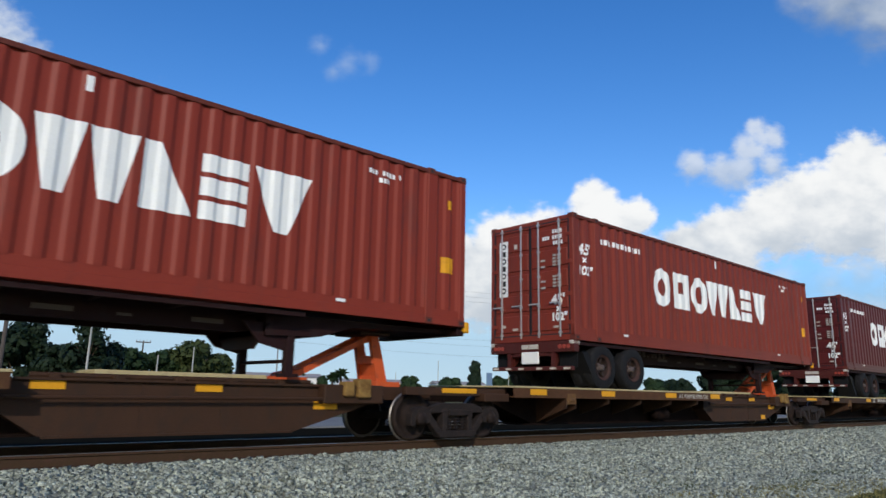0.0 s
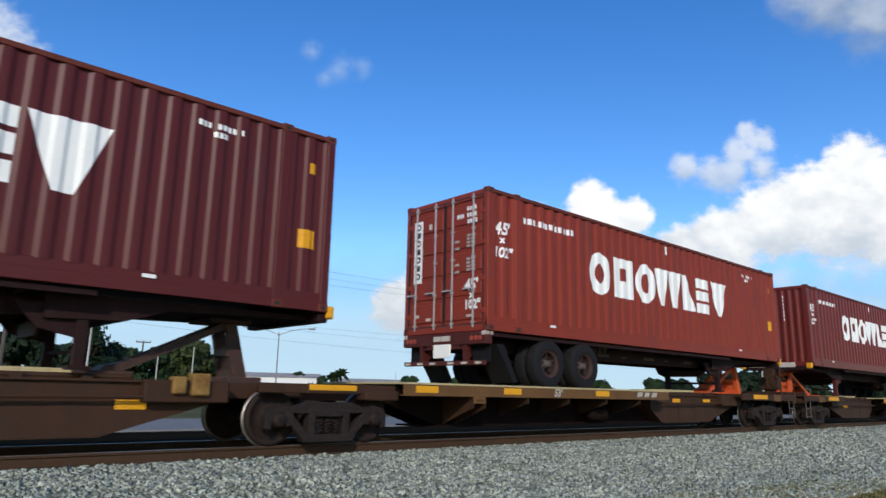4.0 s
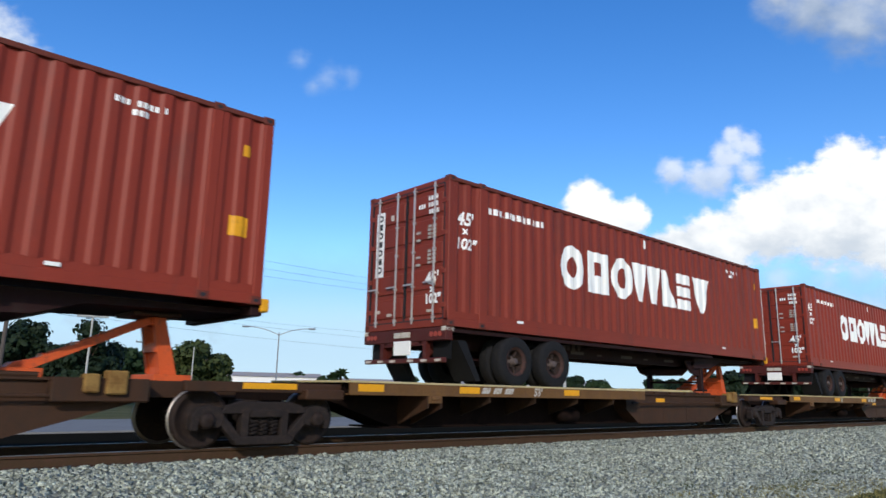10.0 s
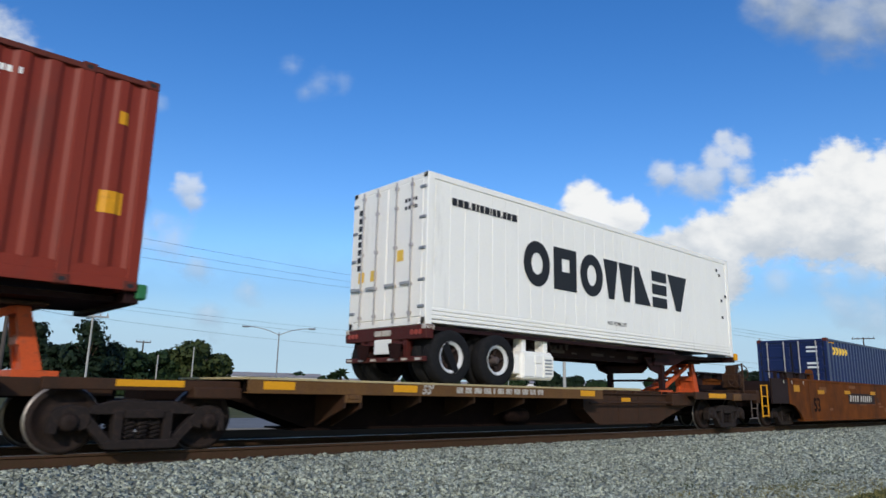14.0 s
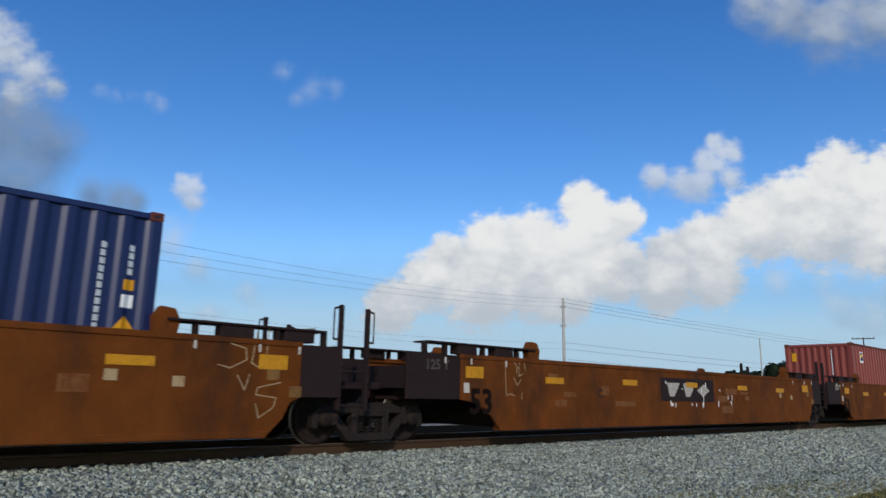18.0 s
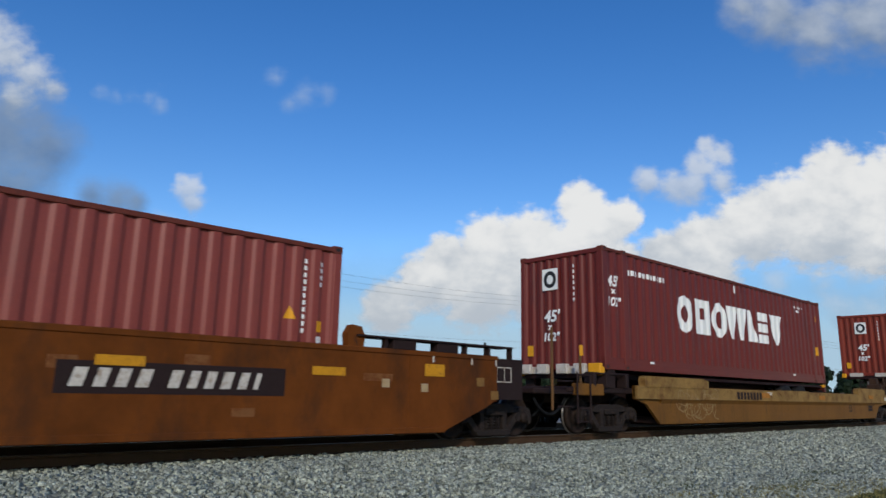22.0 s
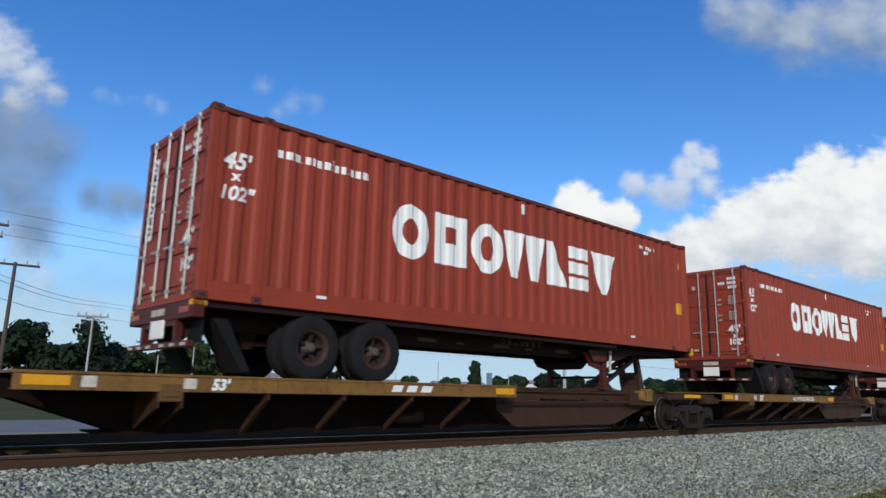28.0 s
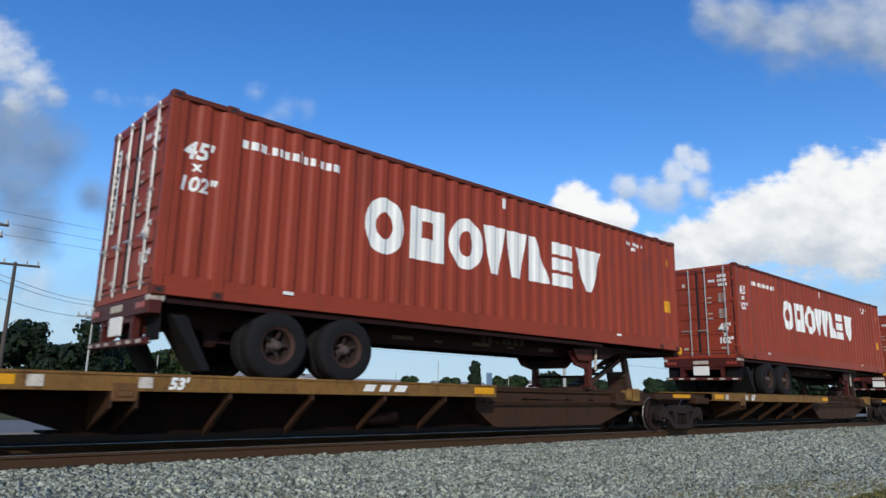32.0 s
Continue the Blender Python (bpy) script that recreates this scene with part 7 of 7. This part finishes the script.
        part("roof", slab(bmesh.new(), [(-3.3, hh), (3.3, hh), (0, hh + 0.9)], "x", -wd / 2 - 0.3, wd / 2 + 0.3), "roofmat", t)
        for i in range(4):
            q = -wd / 2 + (i + 0.5) * wd / 4
            part("window", B(q - 0.6, q + 0.6, -3.05, -2.96, 1.1, 2.1), "lampgrey", t)
    # wires
    W = "dark overhead wire between poles"
    A, C = -72 * k, 999 * k
    for ha, hc, sag in ((9.5, 16.2, 1.0), (8.9, 15.6, 1.0), (8.3, 14.9, 0.9)):
        wire("w", (A, 40, ha), (C, 110, hc), sag, 0.009, W)
        wire("w", (A, 40, ha), (-300 * k, 50, ha), 0.6, 0.014, W)
        wire("w", (C, 110, hc), (1800 * k, 300, hc), 2.0, 0.022, W)
    for ha, hc, sag in ((6.9, 8.2, 0.8), (6.0, 6.6, 0.8), (7.2, 9.2, 0.8)):
        wire("w", (150 * k, 58, ha), (C, 110, hc), sag, 0.009, W)
        wire("w", (150 * k, 58, ha), (A, 40, ha - 0.6), 0.3, 0.014, W)
        wire("w", (C, 110, hc), (1800 * k, 300, hc + 2), 2.0, 0.022, W)


# ---- the train, unit by unit ----
def build_train():
    Z = 2.075
    red = "brick red corrugated container with white painted shapes"
    dark = "dark maroon corrugated container with white painted shapes"
    spine = "rusty brown spine car unit with ochre deck edge"
    cha = "dark maroon trailer chassis standing on a spine car"
    # first spine set, trailers with doors to the left
    set1 = ((-8.38, 8.95, "red", red, "orange", (("bars", 8.4),), 0.0, (2.0, 4.5, 7.3, 9.6), ((10.55, 0.86, 0.4), (12.65, 0.86, 0.4), (14.65, 0.61, 0.45))),
            (9.02, 26.18, "brick", red, "orange", (("words", 7.72),), 0.85, (2.07, 4.55, 7.33, 9.7), ((11.58, 0.86, 0.38), (13.15, 0.86, 0.4), (14.57, 0.61, 0.45), (13.9, 0.30, 0.3))),
            (26.42, 43.52, "dark", dark, "hitchdark", (("53", 5.9), ("number", 6.5)), -0.1, (1.76, 5.37, 8.47), ((11.5, 0.76, 0.4), (14.4, 0.61, 0.4))))
    for x, rt, col, lab, hitch, marks, slide, refl, side in set1:
        spine_unit(x, False, length=17.4, bogies=(17.4,), hitch=hitch, marks=marks, refl=refl, side=side, label=spine, edge="spine" if col == "dark" else "rustedge")
        container(rt - CL, Z, col, True, label=lab)
        chassis(rt - CL, Z, False, label=cha, slide=slide)
    spine_unit(43.82, False, length=16.50, bogies=(16.50,), end=True, marks=(("53", 5.4), ("bars", 8.55)), side=((11.3, 0.76, 0.4), (13.0, 0.76, 0.4)), label=spine)
    container(61.0 - CL, Z, "red", True, label=red)
    chassis(61.0 - CL, Z, False, label=cha)
    # second set
    spine_unit(64.55, True, length=16.45, bogies=(0.0, 16.45), end=True, deck0=0.9, deck1=9.55, marks=(("bars", 9.0), ("53", 11.5)), refl=(7.2, 10.1, 12.36, 14.78), side=((3.7, 0.66, 0.42),), label=spine)
    container(77.69 - CL, Z, "maroon", False, label="maroon corrugated container with white painted shapes")
    chassis(77.69 - CL, Z, True, label=cha, slide=-0.22, leg_paint="chassisred")
    set2 = ((81.00, 17.50, 98.17, "red", (("53", 5.80), ("bars", 8.89)), 0.05, (1.8, 5.48, 8.4), ((11.05, 0.76, 0.42), (13.6, 0.8, 0.3)), True),
            (98.50, 17.55, 115.74, "brick", (("bars", 4.33), ("53", 5.86)), 0.0, (1.75, 4.03, 7.13), ((11.6, 0.76, 0.42),), False),
            (116.05, 17.62, 133.32, "red", (("53", 5.95), ("bars", 9.10)), 0.26, (1.87, 5.64, 8.6), ((11.6, 0.76, 0.42), (13.6, 0.8, 0.3)), False))
    for x, ln, rt, col, marks, slide, refl, side, vrod in set2:
        spine_unit(x, False, length=ln, bogies=(ln,), marks=marks, refl=refl, side=side, vrod=vrod, label=spine)
        container(rt - CL, Z, col, True, label=red)
        chassis(rt - CL, Z, False, label=cha, slide=slide, front="green" if rt > 130 else "yellow")
    spine_unit(133.67, False, length=16.58, bogies=(16.58,), end=True, marks=(("53", 4.62), ("number", 5.45)), refl=(1.83, 4.25, 9.48), side=((11.75, 0.76, 0.4),), label=spine)
    reefer(138.40, Z)
    chassis(138.40, Z, False, rim="rimwhite", length=12.192, slide=1.32, label="maroon trailer chassis with white rims and a generator", genset=True)
    # yellow step rail at the joint before the well car
    ra = thing("step_ladder", 152.0, -1.36, 0, "yellow painted steel step ladder at a car end", "ladder")
    for dx in (0, 0.42):
        part("rail", rod(bmesh.new(), (dx, 0, 0.32), (dx, 0, 1.3), 0.022, 8), "yellow", ra)
    for zz in (0.36, 0.66, 0.95, 1.28):
        part("rung", rod(bmesh.new(), (0, 0, zz), (0.42, 0, zz), 0.018, 8), "yellow", ra)
    # three-unit well car
    wl = "rust brown well car unit with yellow reflectors"
    well_unit(152.85, 172.95, bogies=(1.6, 21.3), ladder=20.38, name_bars=6.52, letter=("B", 9.75), extra=((9.8, 0.75), (12.5, 0.8)), big53=2.9, refl=(3.66, 6.31, 9.25, 12.14, 14.3, 17.2), big=(1.3, -1.14), scrawls=((18.35, 0.73, SCRAWL_TALL),), label=wl)
    container(158.15, 0.30, "blue", True, length=12.192, high=2.85, kind="blue", label="dark blue corrugated container sunk in a well car")
    well_unit(174.92, 192.95, bogies=(18.6,), ladder=18.4, logo=7.75, letter=("C", 5.1), extra=((12.0, 1.1),), refl=(3.6, 6.4, 9.3, 12.25, 14.88), big=(1.02, -1.33), ton=0.05, big53=1.12, scrawls=((2.08, 0.80, SCRAWL_SMALL),), label=wl + " standing empty")
    well_unit(194.36, 213.80, bogies=(19.35,), ladder=20.92, name_bars=11.57, letter=("A", 10.62), big53=1.1, extra=((7.2, 0.75), (8.2, 0.85)), long_end=True, label=wl)
    container(197.65, 0.30, "wellred", False, length=12.192, high=2.85, kind="plain", label="faded red corrugated container sunk in a well car")
    ochre_car(215.75)
    chassis(217.22, 1.42, True, label="dark maroon trailer chassis sunk between ochre car sides", slide=-0.25)
    container(217.22, 1.47, "maroon", False, label="maroon corrugated container lying low on an ochre car")
    # third set
    spine_unit(241.60, True, length=16.75, bogies=(0.0, 16.75), end=True, hitch="hitchdark", deck0=1.35, deck1=9.75, marks=(("number", 7.95),), refl=(7.3, 14.9), label=spine, edge="gold")
    container(254.77 - CL, Z, "brick", False, label=red)
    chassis(254.77 - CL, Z, True, label=cha, leg_paint="chassisred")
    for i, (rt, marks, slide) in enumerate(((275.52, (("53", 3.72), ("bars", 6.88)), 0.0), (293.03, (("53", 3.72), ("words", 6.27)), 0.40), (310.55, (("53", 3.72), ("bars", 6.88)), 0.0), (328.0, (("53", 3.72),), 0.0), (345.5, (("53", 3.72),), 0.0), (363.0, (("53", 3.72),), 0.0))):
        spine_unit(258.34 + 17.52 * i, False, length=17.52, bogies=(17.52,), hitch="hitchdark", marks=marks, refl=(1.68, 9.72), label=spine, edge="gold")
        container(rt - CL, Z, "faded", True, label=red)
        chassis(rt - CL, Z, False, label=cha, slide=slide, lock="yellow" if i < 2 else "worn", leg_paint="chassisred")


build_sky()
build_ground()
stones("gravel", [(0.5, 16, -6.7, -0.86, 400, 0.030), (16, 42, -6.5, -0.86, 130, 0.042), (-8, 0.5, -3, -0.86, 60, 0.04), ], "grey broken ballast stones beside the rails")
# second heap lies in the train's shadow, darkened by its material
stones("dark_gravel", [(0, 40, -0.66, 0.66, 60, 0.035), (0, 40, 0.9, 3.4, 60, 0.04)], "ballast stones under the train, its shadow painted in", "stoneshade")
grass()
build_track()
build_far_side()
build_train()


# ---- what moves ----
def motions():
    times = [i * 2.0 for i in range(17)]
    for ob in TRAIN:
        m = ob.matrix_basis.copy()
        walk(ob, [(t, Matrix.Translation((-rolled(t), 0, 0)) @ m) for t in times])
    # the wheels roll: one turning serves all wheelsets
    first = SPIN[0]
    n = 480
    walk(first, [(i * 32.0 / n, Matrix.Rotation(-rolled(i * 32.0 / n) / WHEEL_R, 4, "Y")) for i in range(n + 1)])
    for w in SPIN[1:]:
        w.rotation_mode = "QUATERNION"
        a = w.animation_data_create()
        a.action = first.animation_data.action
        a.action_slot = first.animation_data.action_slot
    # clouds drift slowly
    for ob, (cx, cy), (dx, dy) in CLOUDS:
        rows = []
        base = way((cx - 500) / 500, (cy - 281.25) / 500)
        for t in (0.0, 8.0, 16.0, 24.0, 32.0):
            q = (t - 19.0) / 32.0
            to = way((cx + dx * q - 500) / 500, (cy + dy * q - 281.25) / 500)
            rows.append((t, Matrix.Translation(EYE) @ base.rotation_difference(to).to_matrix().to_4x4()))
        walk(ob, rows)


motions()
